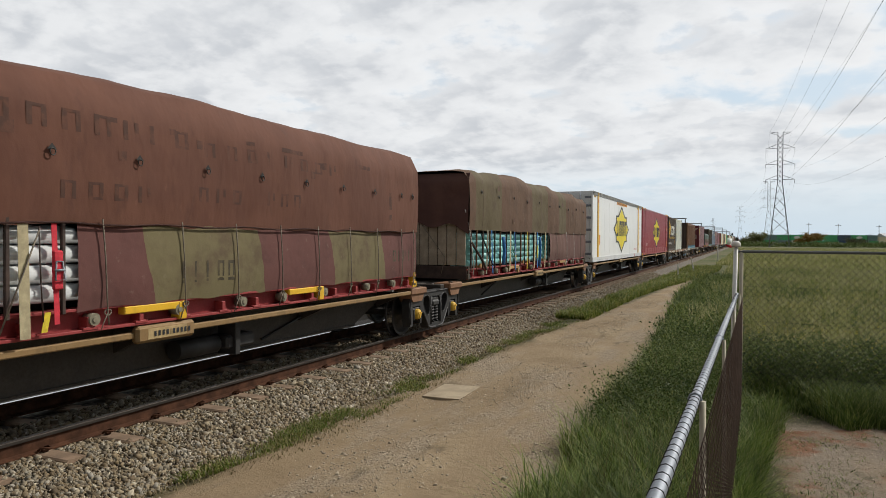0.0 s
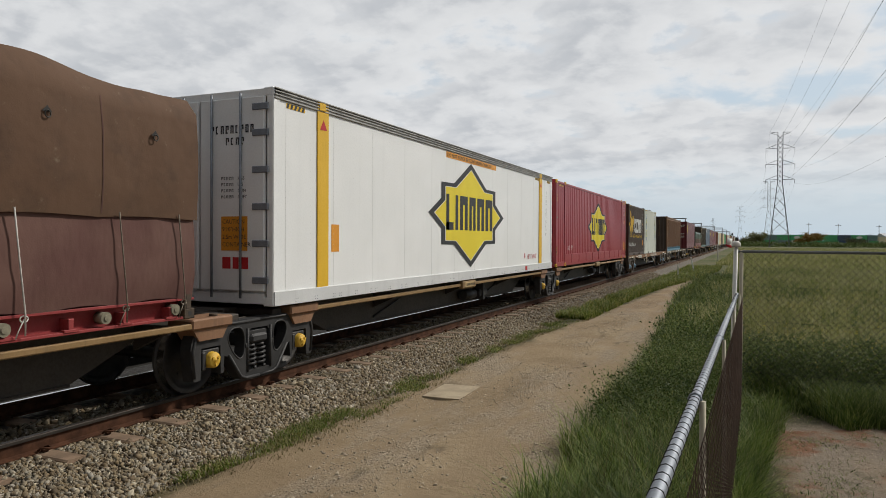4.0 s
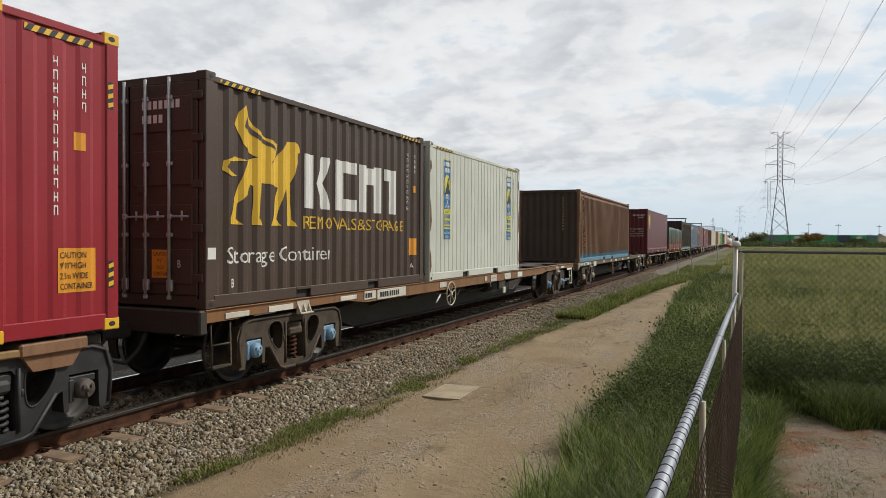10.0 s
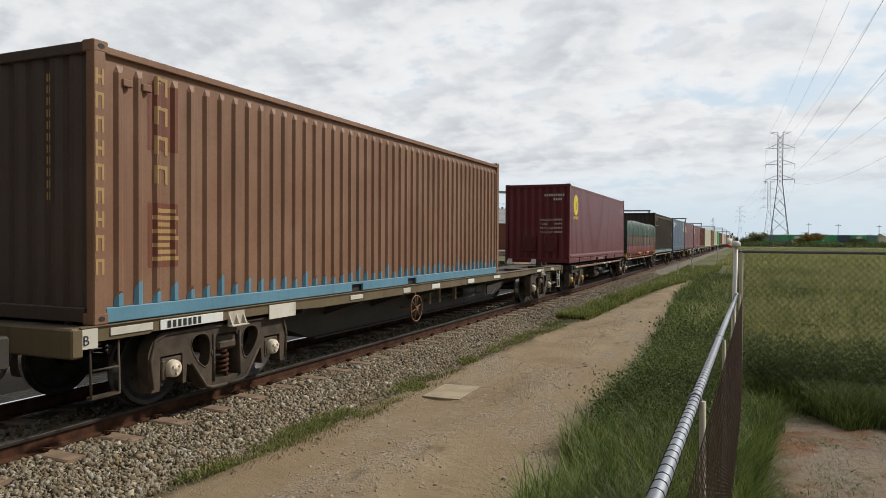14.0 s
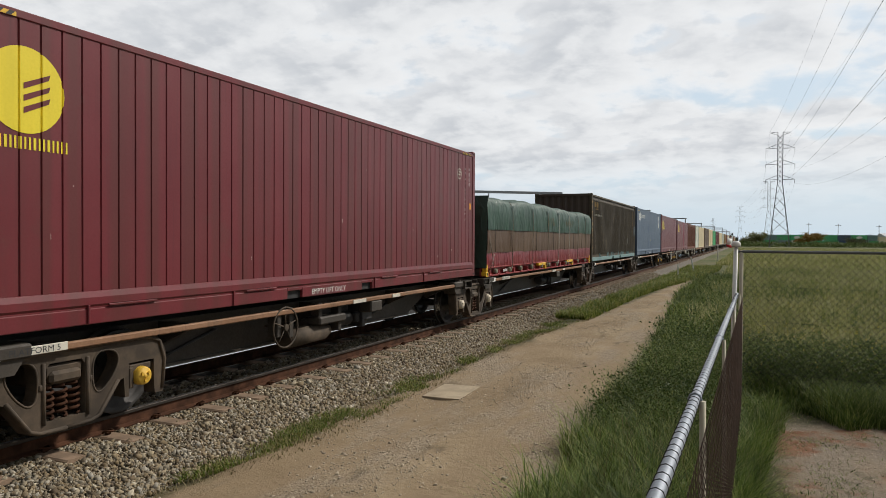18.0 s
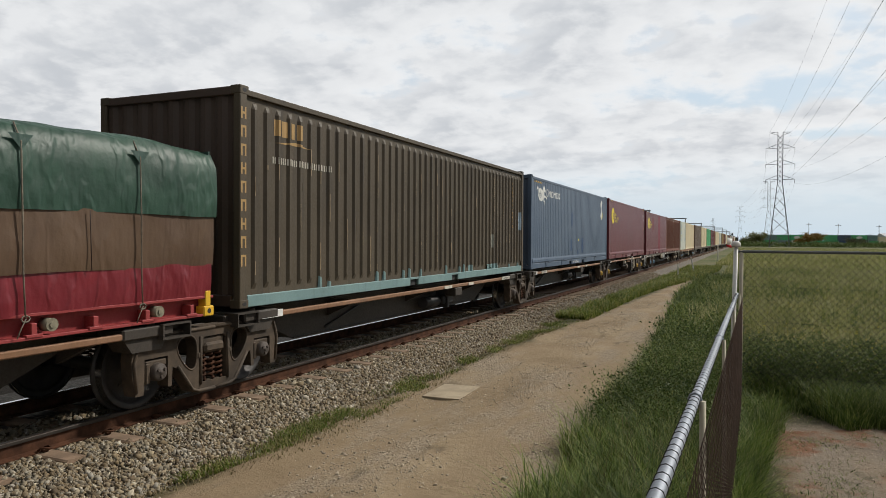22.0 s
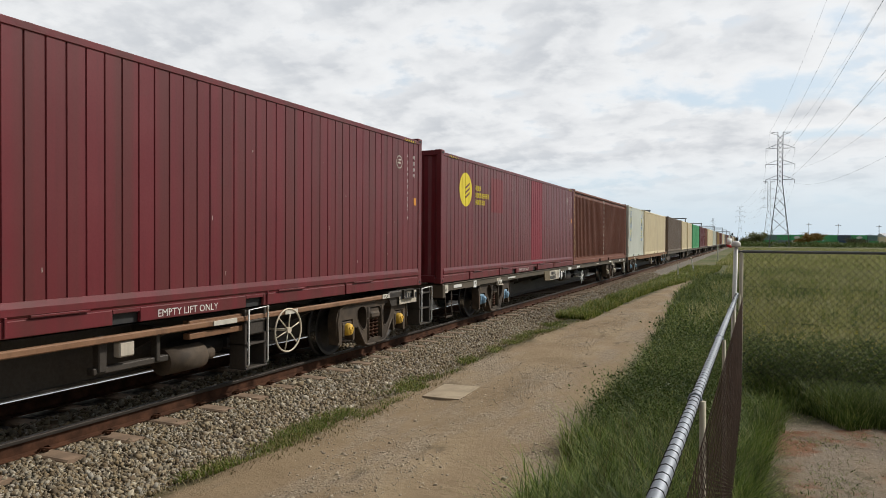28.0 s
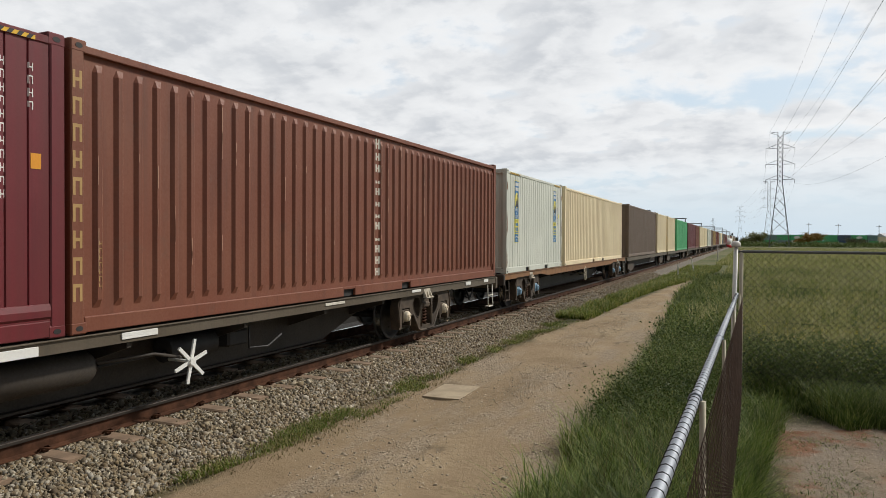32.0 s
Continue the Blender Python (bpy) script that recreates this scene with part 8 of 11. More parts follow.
def mark_white():
    c, prof, px, L = C_W
    H = 2.96
    for y in (1.05, L - 1.53):
        g = Geo().box(px + 0.003, px + 0.02, y, y + 0.3, 0.0, H, 0.006)
        b = part("yellow_post", g, YELLOW, c, "yellow lifting post")
        part("lift_casting", Geo().box(px + 0.015, px + 0.035, y + 0.03, y + 0.2, H - 0.14, H - 0.01, 0.008), YELLOW, b)
        tri = [(0.06, 0), (0.24, 0), (0.15, 0.16)]
        part("warning_triangle", lie_on(*flat_shape([tri]), None, y, H - 0.42, px + 0.02), REDMARK, b)
    star(c, None, px + 0.004, 7.35, 1.47, 2.35, 1.19)
    # aluminium edge rails and rivet lines
    part("foot_rail", Geo().box(px, px + 0.028, 0.02, L - 0.02, 0.0, 0.20, 0.006), ALU, c, "aluminium foot rail")
    hr = part("head_rail", Geo().box(px, px + 0.014, 0.02, L - 0.02, H - 0.155, H - 0.005, 0.004), HEADALU, c, "ribbed grey aluminium head rail")
    for z, d in ((H - 0.15, 0.026), (H - 0.105, 0.030), (H - 0.06, 0.034), (H - 0.022, 0.040)):
        part("rail_rib", Geo().box(px + 0.012, px + d, 0.02, L - 0.02, z, z + 0.02, 0.004), HEADALU, hr)
    g = Geo()
    for i in range(36):
        for dy, dz in ((0, 0.035), (0.05, 0.035), (0, 0.075), (0.05, 0.075)):
            y = 0.5 + i * 0.385 + 0.1 * (i % 3)
            g.cyl((px + 0.026, y + dy, dz), (px + 0.031, y + dy, dz), 0.007, 6)
    part("foot_rivets", g, GALV, c)["kind"] = "stuff"
    g = Geo()
    for i in range(12):
        y = 0.3 + i * 1.22
        g.box(px + 0.0005, px + 0.002, y - 0.004, y + 0.004, 0.2, H - 0.15)
    part("panel_joints", g, WHITE, c)["kind"] = "stuff"
    g = Geo()
    for i in range(24):
        for k in range(31 - i % 2):
            y, z = 0.3 + i * 0.61, 0.25 + k * 0.082
            g.add([(px + 0.0065, y - 0.022, z), (px + 0.0065, y - 0.016, z + 0.006), (px + 0.0065, y - 0.022, z + 0.012), (px + 0.0065, y - 0.028, z + 0.006)], [(0, 1, 2, 3)])
    r = part("rivets", g, ALU, c); r["kind"] = "stuff"
    side_words(c, None, px + 0.004, "48'11\"x9'10\"", 0.2, REDMARK, L - 2.75, 0.36, 0.95, "size_lettering", "red size lettering")
    arrow = [(-0.03, 0.12), (0.03, 0.12), (0.03, 0.04), (0.07, 0.04), (0.0, -0.05), (-0.07, 0.04), (-0.03, 0.04)]
    mark(c, None, px, "arrow", flat_shape([arrow]), REDMARK, L - 2.98, 0.42)
    mark(c, None, px + 0.028, "tag", rect(0, 0.18, 0, 0.12), REDMARK, L - 3.0, 0.04)
    mark(c, None, px, "notice", rect(0, 3.2, 0, 0.13), ORANGEMARK, 5.9, H - 0.30, "orange notice strip")
    v, f = words("DO NOT STACK 20' CONTAINERS ON ROOF", 0.115, BLACKP)
    part("lettering", lie_on(v, f, None, 5.95, H - 0.275, px, 1.2, 1.0, 0.008), BLACKP, c)
    mark(c, None, px, "notice", rect(0, 0.22, 0, 0.42), ORANGEMARK, 1.45, 0.72)
    code_column(c, None, px, L - 0.72, 2.35, 11, 0.09, 0.13, BLACKP, 0.06)
    hazard(c, L - 0.62, L - 0.25, H - 0.24, px, 5)
    hazard(c, L - 1.95, L - 1.5, H - 0.24, px, 5)
    hazard(c, 0.3, 0.75, H - 0.24, px, 5)
    # door end: leaves, hinges, locking rods, marks
    w = 1.25
    for s in (-1, 1):
        d = part("door", Geo().box(*sorted((s * 0.02, s * 1.12)), -0.03, 0.03, 0.2, H - 0.12, 0.01), WHITE, c, "white door leaf")
        for z in (0.35, 0.85, 1.35, 1.85, 2.35, 2.7):
            part("hinge", Geo().box(*sorted((s * 0.93, s * 1.2)), -0.05, -0.02, z - 0.045, z + 0.045, 0.008), GALV, d)
        for q in (0.25, 0.75):
            part("lock_rod", Geo().cyl((s * q, -0.06, 0.1), (s * q, -0.06, H - 0.06), 0.017, 8), GALV, d)
    part("tag", Geo().box(0.4, 0.85, -0.036, -0.033, 0.75, 1.22), ORANGEMARK, c, "orange warning label")
    for i, t in enumerate(("CAUTION", "9'10\"HIGH", "2.5m WIDE", "CONTAINER")):
        end_words(c, t, 0.42, -0.038, 1.12 - i * 0.105, 0.085, BLACKP)
    part("word_bars", Geo().box(0.42, 0.56, -0.036, -0.033, 0.5, 0.66).box(0.6, 0.7, -0.036, -0.033, 0.5, 0.66).box(0.74, 0.86, -0.036, -0.033, 0.5, 0.66), REDMARK, c)["kind"] = "stuff"
    end_code(c, 0.22, -0.033, 2.36, 9, 0.11, 0.085, BLACKP)
    end_code(c, 0.48, -0.033, 2.2, 4, 0.10, 0.085, BLACKP)
    for i, t in enumerate(("KGS", "LBS", "CUM", "CUFT")):
        end_words(c, t, 0.68, -0.034, 1.72 - i * 0.085, 0.065, BLACKP)
        end_code(c, 0.4, -0.033, 1.725 - i * 0.085, 5, 0.04, 0.045, BLACKP)


def mark_red():
    c, prof, px, L = C_R
    H = 2.955
    star(c, prof, px, 7.30, 1.455, 2.16, 1.075)
    side_words(c, prof, px, "48' : 9'0\"", 0.25, WHITEMARK, 1.75, 0.55, 0.9, "size_lettering", "white size lettering")
    part("lower_band", Geo().box(px - 0.01, px + 0.012, 1.4, L - 1.35, 0.10, 0.42, 0.006), RED_PAINT, c, "flat lower side band")
    for i in range(9):
        y = 2.2 + i * 1.28
        part("band_rib", Geo().box(px + 0.008, px + 0.025, y, y + 0.035, 0.1, 0.42, 0.005), RED_PAINT, c)
    for y in (1.2, L - 1.38):
        part("lift_post", Geo().box(px - 0.01, px + 0.014, y, y + 0.18, 0.0, H - 0.02, 0.006), RED_PAINT, c)
        for z in (0.0, H - 0.12):
            q = part("corner_casting", Geo().box(px - 0.02, px + 0.022, y, y + 0.178, z, z + 0.118, 0.01), YELLOW, c)
            # the hole's inner shade is a black disc on the block
            part("casting_hole", Geo().cyl((px + 0.02, y + 0.09, z + 0.06), (px + 0.026, y + 0.09, z + 0.06), 0.03, 10), RUBBER, q)
    for y in (0.0, L - 0.178):
        for z in (0.0, H - 0.118):
            part("painted_corner", Geo().box(px - 0.03, px + 0.016, y - 0.004, y + 0.182, z - 0.001, z + 0.119, 0.01), YELLOW, c, "yellow and black corner block")
    hazard(c, 0.35, 1.0, H - 0.2, px + 0.002, 6, 0.06)
    hazard(c, L - 1.0, L - 0.3, H - 0.2, px + 0.002, 6, 0.06)
    code_column(c, prof, px, L - 0.72, 2.5, 12, 0.09, 0.125)
    code_column(c, prof, px, L - 0.42, 2.5, 4, 0.09, 0.125)
    mark(c, prof, px, "label_plate", rect(0, 0.12, 0, 0.17), ORANGEMARK, L - 0.5, 1.75)
    q = mark(c, prof, px, "label_plate", rect(0, 0.42, 0, 0.42), ORANGEMARK, L - 0.68, 0.40, "orange warning label")
    for i, t in enumerate(("CAUTION", "9'10\"HIGH", "2.5m WIDE", "CONTAINER")):
        v, f = words(t, 0.085, BLACKP)
        part("lettering", lie_on(v, f, prof, L - 0.66, 0.725 - i * 0.098, px, 0.74, 1.0, 0.008), BLACKP, q)
    mark(c, prof, px, "tape", rect(0, 0.28, 0, 0.05), GREEN, 0.02, 1.65)
    for y in (0.06, L - 0.13):
        for z in (0.42, 2.2):
            q = part("hazard_plate", Geo().box(1.2505, 1.2525, y, y + 0.06, z, z + 0.27), BLACKP, c, "black and yellow corner chevrons")
            part("chevrons", lie_on(*many(*[([(0, 0, k * 0.09 + 0.01), (0, 0.06, k * 0.09 + 0.03), (0, 0.06, k * 0.09 + 0.075), (0, 0, k * 0.09 + 0.055)], [(0, 1, 2, 3)]) for k in range(3)]), None, y, z, 1.2525, lift=0.002), YELLOW, q)["kind"] = "stuff"
    # near end with its marks
    end_code(c, 0.42, 0.006, 2.3, 7, 0.12, 0.092, WHITEMARK)
    end_code(c, 0.42, 0.006, 2.1, 4, 0.11, 0.092, WHITEMARK)
    for i, t in enumerate(("35.000  KGS", "77.140  LBS", "5.840  KGS", "12.870  LBS", "29.160  KGS", "64.270  LBS", "5.260  KGS", "11.600  LBS", "29.740  KGS", "65.560  LBS", "99.2  CUM", "3.467  CUFT")):
        end_words(c, t, 0.42, 0.003, 1.86 - i * 0.088, 0.085, WHITEMARK if i % 2 == 0 else OFFWHITE)
    part("label_plate", Geo().box(0.45, 0.95, 0.003, 0.006, 0.55, 0.9), ORANGEMARK, c, "orange warning label")
    part("label_plate", Geo().box(0.35, 0.95, 0.003, 0.006, 0.36, 0.48), WHITEMARK, c)
    for i, t in enumerate(("CAUTION", "9'10\"HIGH", "2.5m WIDE", "CONTAINER")):
        end_words(c, t, 0.48, 0.0015, 0.825 - i * 0.08, 0.08, BLACKP)
    for x in (-1.0, 1.15):
        for z in (2.1, 0.5):
            g = Geo()
            for k in range(3):
                g.add([(x, 0.001, z + k * 0.12), (x + 0.06, 0.001, z + k * 0.12 + 0.05), (x + 0.06, 0.001, z + k * 0.12 + 0.11), (x, 0.001, z + k * 0.12 + 0.06)], [(0, 1, 2, 3)])
            part("hazard_chevrons", g, YELLOW, c)
    part("lift_ring", Geo().tube([(-0.5, -0.03, 0.4), (0.3, -0.03, 0.38)], 0.014, 6), GALV, c)


def mark_choc():
    c, prof, px, L = C_K
    H = 2.845

    def s(loop):
        return flat_shape([loop])
    # gold winged beast: wing, body, head, legs, tail
    y0, z0 = 0.33, 1.01
    wing = [(0.20, 1.38), (0.27, 1.55), (0.36, 1.66), (0.40, 1.54), (0.55, 1.38), (0.74, 1.28), (0.98, 1.22), (0.95, 1.05), (0.82, 0.92), (0.60, 0.96), (0.45, 1.02), (0.32, 1.12), (0.28, 1.24)]
    body = [(0.42, 0.92), (0.60, 0.98), (0.84, 0.92), (1.02, 1.10), (1.14, 1.28), (1.30, 1.30), (1.44, 1.24), (1.46, 1.16), (1.36, 1.12), (1.36, 0.98), (1.30, 0.80), (1.22, 0.62), (1.10, 0.56), (0.80, 0.62), (0.62, 0.62), (0.52, 0.56), (0.40, 0.64), (0.36, 0.80)]
    legs = [[(0.36, 0.80), (0.52, 0.66), (0.40, 0.44), (0.24, 0.30), (0.22, 0.10), (0.32, 0.02), (0.10, 0.02), (0.10, 0.10), (0.18, 0.34)],
            [(0.52, 0.62), (0.66, 0.62), (0.62, 0.40), (0.60, 0.12), (0.70, 0.02), (0.50, 0.02), (0.50, 0.12), (0.52, 0.34)],
            [(1.00, 0.60), (1.12, 0.58), (1.04, 0.38), (0.96, 0.12), (1.04, 0.02), (0.82, 0.02), (0.86, 0.12), (0.90, 0.36)],
            [(1.12, 0.58), (1.24, 0.66), (1.24, 0.40), (1.26, 0.12), (1.36, 0.02), (1.16, 0.02), (1.18, 0.12), (1.16, 0.36)]]
    tail = [(0.40, 0.90), (0.20, 0.94), (0.02, 0.86), (0.0, 0.74), (0.12, 0.66), (0.26, 0.68), (0.12, 0.72), (0.06, 0.78), (0.10, 0.86), (0.24, 0.88)]
    b = mark(c, prof, px, "beast_emblem", s(body), GOLD, y0, z0, "gold winged beast emblem", 1.12, 0.93)
    for loop, nm in [(wing, "wing"), (tail, "tail")] + [(q, "leg") for q in legs]:
        part(nm, lie_on(*s(loop), prof, y0, z0, px, 1.12, 0.93, 0.0055), GOLD, b)
    part("feather_line", lie_on(*s([(0.34, 1.36), (0.38, 1.50), (0.44, 1.40), (0.58, 1.30), (0.95, 1.16), (0.94, 1.12), (0.60, 1.22), (0.44, 1.30)]), prof, y0, z0, px, 1.12, 0.93, 0.008), CHOC, b)
    # maker's word as plain white blocks
    shapes, yy = [], 0.0
    for k, w in enumerate((0.66, 0.60, 0.68, 0.64)):
        if k == 0:
            shapes += [rect(yy, yy + w * 0.36, 0, 0.84), ([(0, yy + w * 0.42, 0.40), (0, yy + w * 0.66, 0.84), (0, yy + w, 0.84), (0, yy + w * 0.72, 0.42), (0, yy + w, 0.0), (0, yy + w * 0.66, 0.0)], [(0, 1, 2, 3), (0, 3, 4, 5)])]
        elif k == 1:
            shapes += [rect(yy, yy + w * 0.4, 0, 0.84), rect(yy + w * 0.4, yy + w, 0.64, 0.84), rect(yy + w * 0.4, yy + w, 0.0, 0.2)]
        elif k == 2:
            shapes += [rect(yy, yy + w * 0.34, 0, 0.84), rect(yy + w * 0.66, yy + w, 0, 0.84), rect(yy + w * 0.34, yy + w * 0.66, 0.5, 0.8)]
        else:
            shapes += [rect(yy + w * 0.3, yy + w * 0.7, 0, 0.84), rect(yy, yy + w * 0.3, 0.62, 0.84)]
        yy += w + 0.13
    mark(c, prof, px, "word_block", many(*shapes), WHITEMARK, 2.04, 1.30, "white block lettering shapes", 1.05, 0.94)["kind"] = "stuff"
    side_words(c, prof, px, "REMOVALS & STORAGE", 0.27, GOLD, 2.0, 1.0, 1.13, "lettering", "gold lettering")
    side_words(c, prof, px, "Storage Container", 0.30, WHITEMARK, 0.38, 0.54, 1.06, "lettering", "white lettering")
    side_words(c, prof, px, "B", 0.16, WHITEMARK, 0.45, 0.24)
    side_words(c, prof, px, "A", 0.14, WHITEMARK, 5.55, 0.3)
    code_column(c, prof, px, 5.35, 2.4, 11, 0.075, 0.10)
    code_column(c, prof, px, 5.65, 2.4, 4, 0.075, 0.10)
    mark(c, prof, px, "label_plate", rect(0, 0.1, 0, 0.13), ORANGEMARK, 5.62, 1.75)
    mark(c, prof, px, "label_plate", rect(0, 0.34, 0, 0.32), ORANGEMARK, 5.5, 0.55, "orange warning label")
    hazard(c, 0.25, 1.0, H - 0.115, 1.219, 6, 0.05)
    hazard(c, L - 1.0, L - 0.2, H - 0.115, 1.219, 6, 0.05)
    # doors at the near end: recessed bands, silver rods with brackets, handles, labels
    for s_ in (-1, 1):
        d = part("door", Geo().box(*sorted((s_ * 0.015, s_ * 1.1)), -0.012, 0.02, 0.17, H - 0.12, 0.008), CHOC, c, "chocolate door leaf with pressed bands")
        for z in (0.30, 0.84, 1.49, 2.14):
            part("door_band", Geo().box(*sorted((s_ * 0.08, s_ * 1.04)), -0.032, -0.010, z, z + 0.42, 0.016), CHOC, d)
        for q in (0.33 if s_ > 0 else 0.02, 0.71):
            r = part("lock_rod", Geo().cyl((s_ * q, -0.062, 0.13), (s_ * q, -0.062, H - 0.06), 0.019, 10), ROD, d, "silver locking rod")
            for z in (0.28, 0.893, 1.75, H - 0.3):
                part("rod_bracket", Geo().box(s_ * q - 0.045, s_ * q + 0.045, -0.07, -0.03, z - (0.07 if z < 0.5 else 0.025), z + (0.07 if z < 0.5 else 0.025), 0.008), ROD, r)
            part("rod_cam", Geo().box(s_ * q - 0.03, s_ * q + 0.03, -0.08, -0.04, 0.11, 0.16, 0.008), ROD, r)
            part("handle", Geo().box(s_ * q, s_ * q + 0.32, -0.085, -0.07, 1.10, 1.125, 0.005).box(s_ * q - 0.01, s_ * q + 0.05, -0.09, -0.05, 1.08, 1.145, 0.006).cyl((s_ * q + 0.2, -0.06, 1.06), (s_ * q + 0.2, -0.06, 1.18), 0.014, 6), ROD, r)
        for z in (0.38, 0.97, 1.5, 2.05, 2.55):
            part("hinge", Geo().box(*sorted((s_ * 1.02, s_ * 1.19)), -0.03, 0.0, z - 0.05, z + 0.05, 0.01), CHOC, d)
    part("warning_label", Geo().box(0.41, 0.69, -0.038, -0.034, 0.37, 0.71), ORANGEMARK, c, "orange warning label")
    for i, t in enumerate(("CAUTION", "9'6\"", "HIGH", "CONTAINER")):
        end_words(c, t, 0.43 + (0.0, 0.07, 0.05, 0.0)[i], -0.041, 0.635 - i * 0.08, 0.07, BLACKP, 0.78)
    end_words(c, "B", 0.81, -0.034, 0.50, 0.13, WHITEMARK, 0.8)
    part("lock_box", Geo().box(0.16, 0.27, -0.05, -0.01, 1.40, 1.50, 0.01), CHOC, c)
    part("paper_label", Geo().box(1.221, 1.2235, 0.03, 0.17, 0.60, 0.74), WHITEMARK, c, "torn white paper label")
    g = Geo()
    for i in range(7):
        g.box(0.25 + i * 0.09, 0.31 + i * 0.09, -0.037, -0.034, 2.42, 2.52)
    for i in range(4):
        g.box(0.25 + i * 0.09, 0.31 + i * 0.09, -0.037, -0.034, 2.25, 2.35)
    r = part("code_marks", g, WHITEMARK, c); r["kind"] = "stuff"


ROD = plain("silver_galvanised_rod", (0.50, 0.50, 0.50), 0.4, 0.15, 6.0, 0.5)


def mark_grey(C, y2=True):
    c, prof, px, L = C
    for k, y in enumerate((0.72, 4.92)):
        p = mark(c, prof, px, "hire_poster", rect(0, 0.38, 0, 1.72), LABELBLUE, y, 0.84, "blue and yellow hire poster")
        part("edge", lie_on(*many(rect(0, 0.38, 1.70, 1.72), rect(0, 0.012, 0, 1.72), rect(0.368, 0.38, 0, 1.72), rect(0, 0.38, 0, 0.012)), prof, y, 0.84, px, lift=0.006), LABELYEL, p)
        part("phone_panel", lie_on(*rect(0.005, 0.375, 0.235, 0.66), prof, y, 0.84, px, lift=0.006), LABELYEL, p, "yellow panel")
        pts = [(0.19 + 0.15 * math.cos(a * 0.2618), 1.17 + 0.22 * math.sin(a * 0.2618)) for a in range(24)]
        part("moon", lie_on(*flat_shape([pts]), prof, y, 0.84, px, lift=0.006), LABELYEL, p)
        part("howling_shape", lie_on(*flat_shape([[(0.08, 0.98), (0.32, 0.98), (0.30, 1.12), (0.25, 1.22), (0.27, 1.34), (0.22, 1.30), (0.17, 1.18), (0.12, 1.08)]]), prof, y, 0.84, px, lift=0.008), BLACKP, p)
        part("word_bars", lie_on(*many(*[rect(0.03 + i * 0.066, 0.08 + i * 0.066, 1.57, 1.66) for i in range(5)], *[rect(0.05 + i * 0.075, 0.11 + i * 0.075, 1.44, 1.53) for i in range(4)]), prof, y, 0.84, px, lift=0.008), WHITEMARK, p)
        for text, z, sz, mat in (("HIRE", 0.87, 0.12, WHITEMARK), ("&", 0.78, 0.11, WHITEMARK), ("SALES", 0.68, 0.11, WHITEMARK), ("CALL", 0.575, 0.085, BLACKP), ("AUSTRALIA", 0.13, 0.066, WHITEMARK), ("WIDE", 0.04, 0.078, WHITEMARK)):
            v, f = words(text, sz, mat, align="CENTER")
            part("lettering", lie_on(v, f, prof, y + 0.19, 0.84 + z, px, 1.0, 1.0, 0.009), mat, p)
        part("phone_bars", lie_on(*many(*[rect(0.04 + i * 0.062, 0.085 + i * 0.062, 0.46, 0.55) for i in range(5)], *[rect(0.04 + i * 0.062, 0.085 + i * 0.062, 0.33, 0.42) for i in range(5)], rect(0.03, 0.35, 0.27, 0.30)), prof, y, 0.84, px, lift=0.009), LABELBLUE, p)
    code_column(c, prof, px, 5.5, 2.42, 11, 0.075, 0.10, BLACKP)
    mark(c, prof, px, "label_plate", rect(0, 0.1, 0, 0.13), LABELYEL, 5.62, 1.65)
    hazard(c, 0.3, 1.2, HIGH[c.name] - 0.115, 1.219, 6, 0.04)
    hazard(c, L - 1.1, L - 0.2, HIGH[c.name] - 0.115, 1.219, 6, 0.04)
    # rust patches on the corner posts
    for y in (0.02, L - 0.12):
        for z, h in ((0.15, 0.5), (1.0, 0.7), (2.2, 0.3)):
            g = lie_on(*flat_shape([[(0.0, 0.0), (0.05, 0.08), (0.08, 0.3 * h), (0.06, 0.7 * h), (0.02, h), (0.0, 0.8 * h)]]), None, y, z, 1.219, lift=0.002)
            part("rust_patch", g, BARKRUST, c)


BARKRUST = plain("flaking_rust", (0.16, 0.07, 0.03), 0.9, 0.4, 20)


def vertical_word(c, x, y, z, n, h, w, step_, mat):
    """A firm's name painted down a corner post, as plain blocks."""
    sh = []
    for i in range(n):
        zz = -i * step_
        sh += [rect(0, w * 0.26, zz, zz + h), rect(w * 0.66, w * 0.92, zz, zz + h)] + ([rect(w * 0.26, w * 0.66, zz + h * 0.8, zz + h)] if i % 3 else [rect(w * 0.26, w * 0.66, zz + h * 0.4, zz + h * 0.6)])
    part("word_block", lie_on(*many(*sh), None, y, z, x, lift=0.003), mat, c)["kind"] = "stuff"


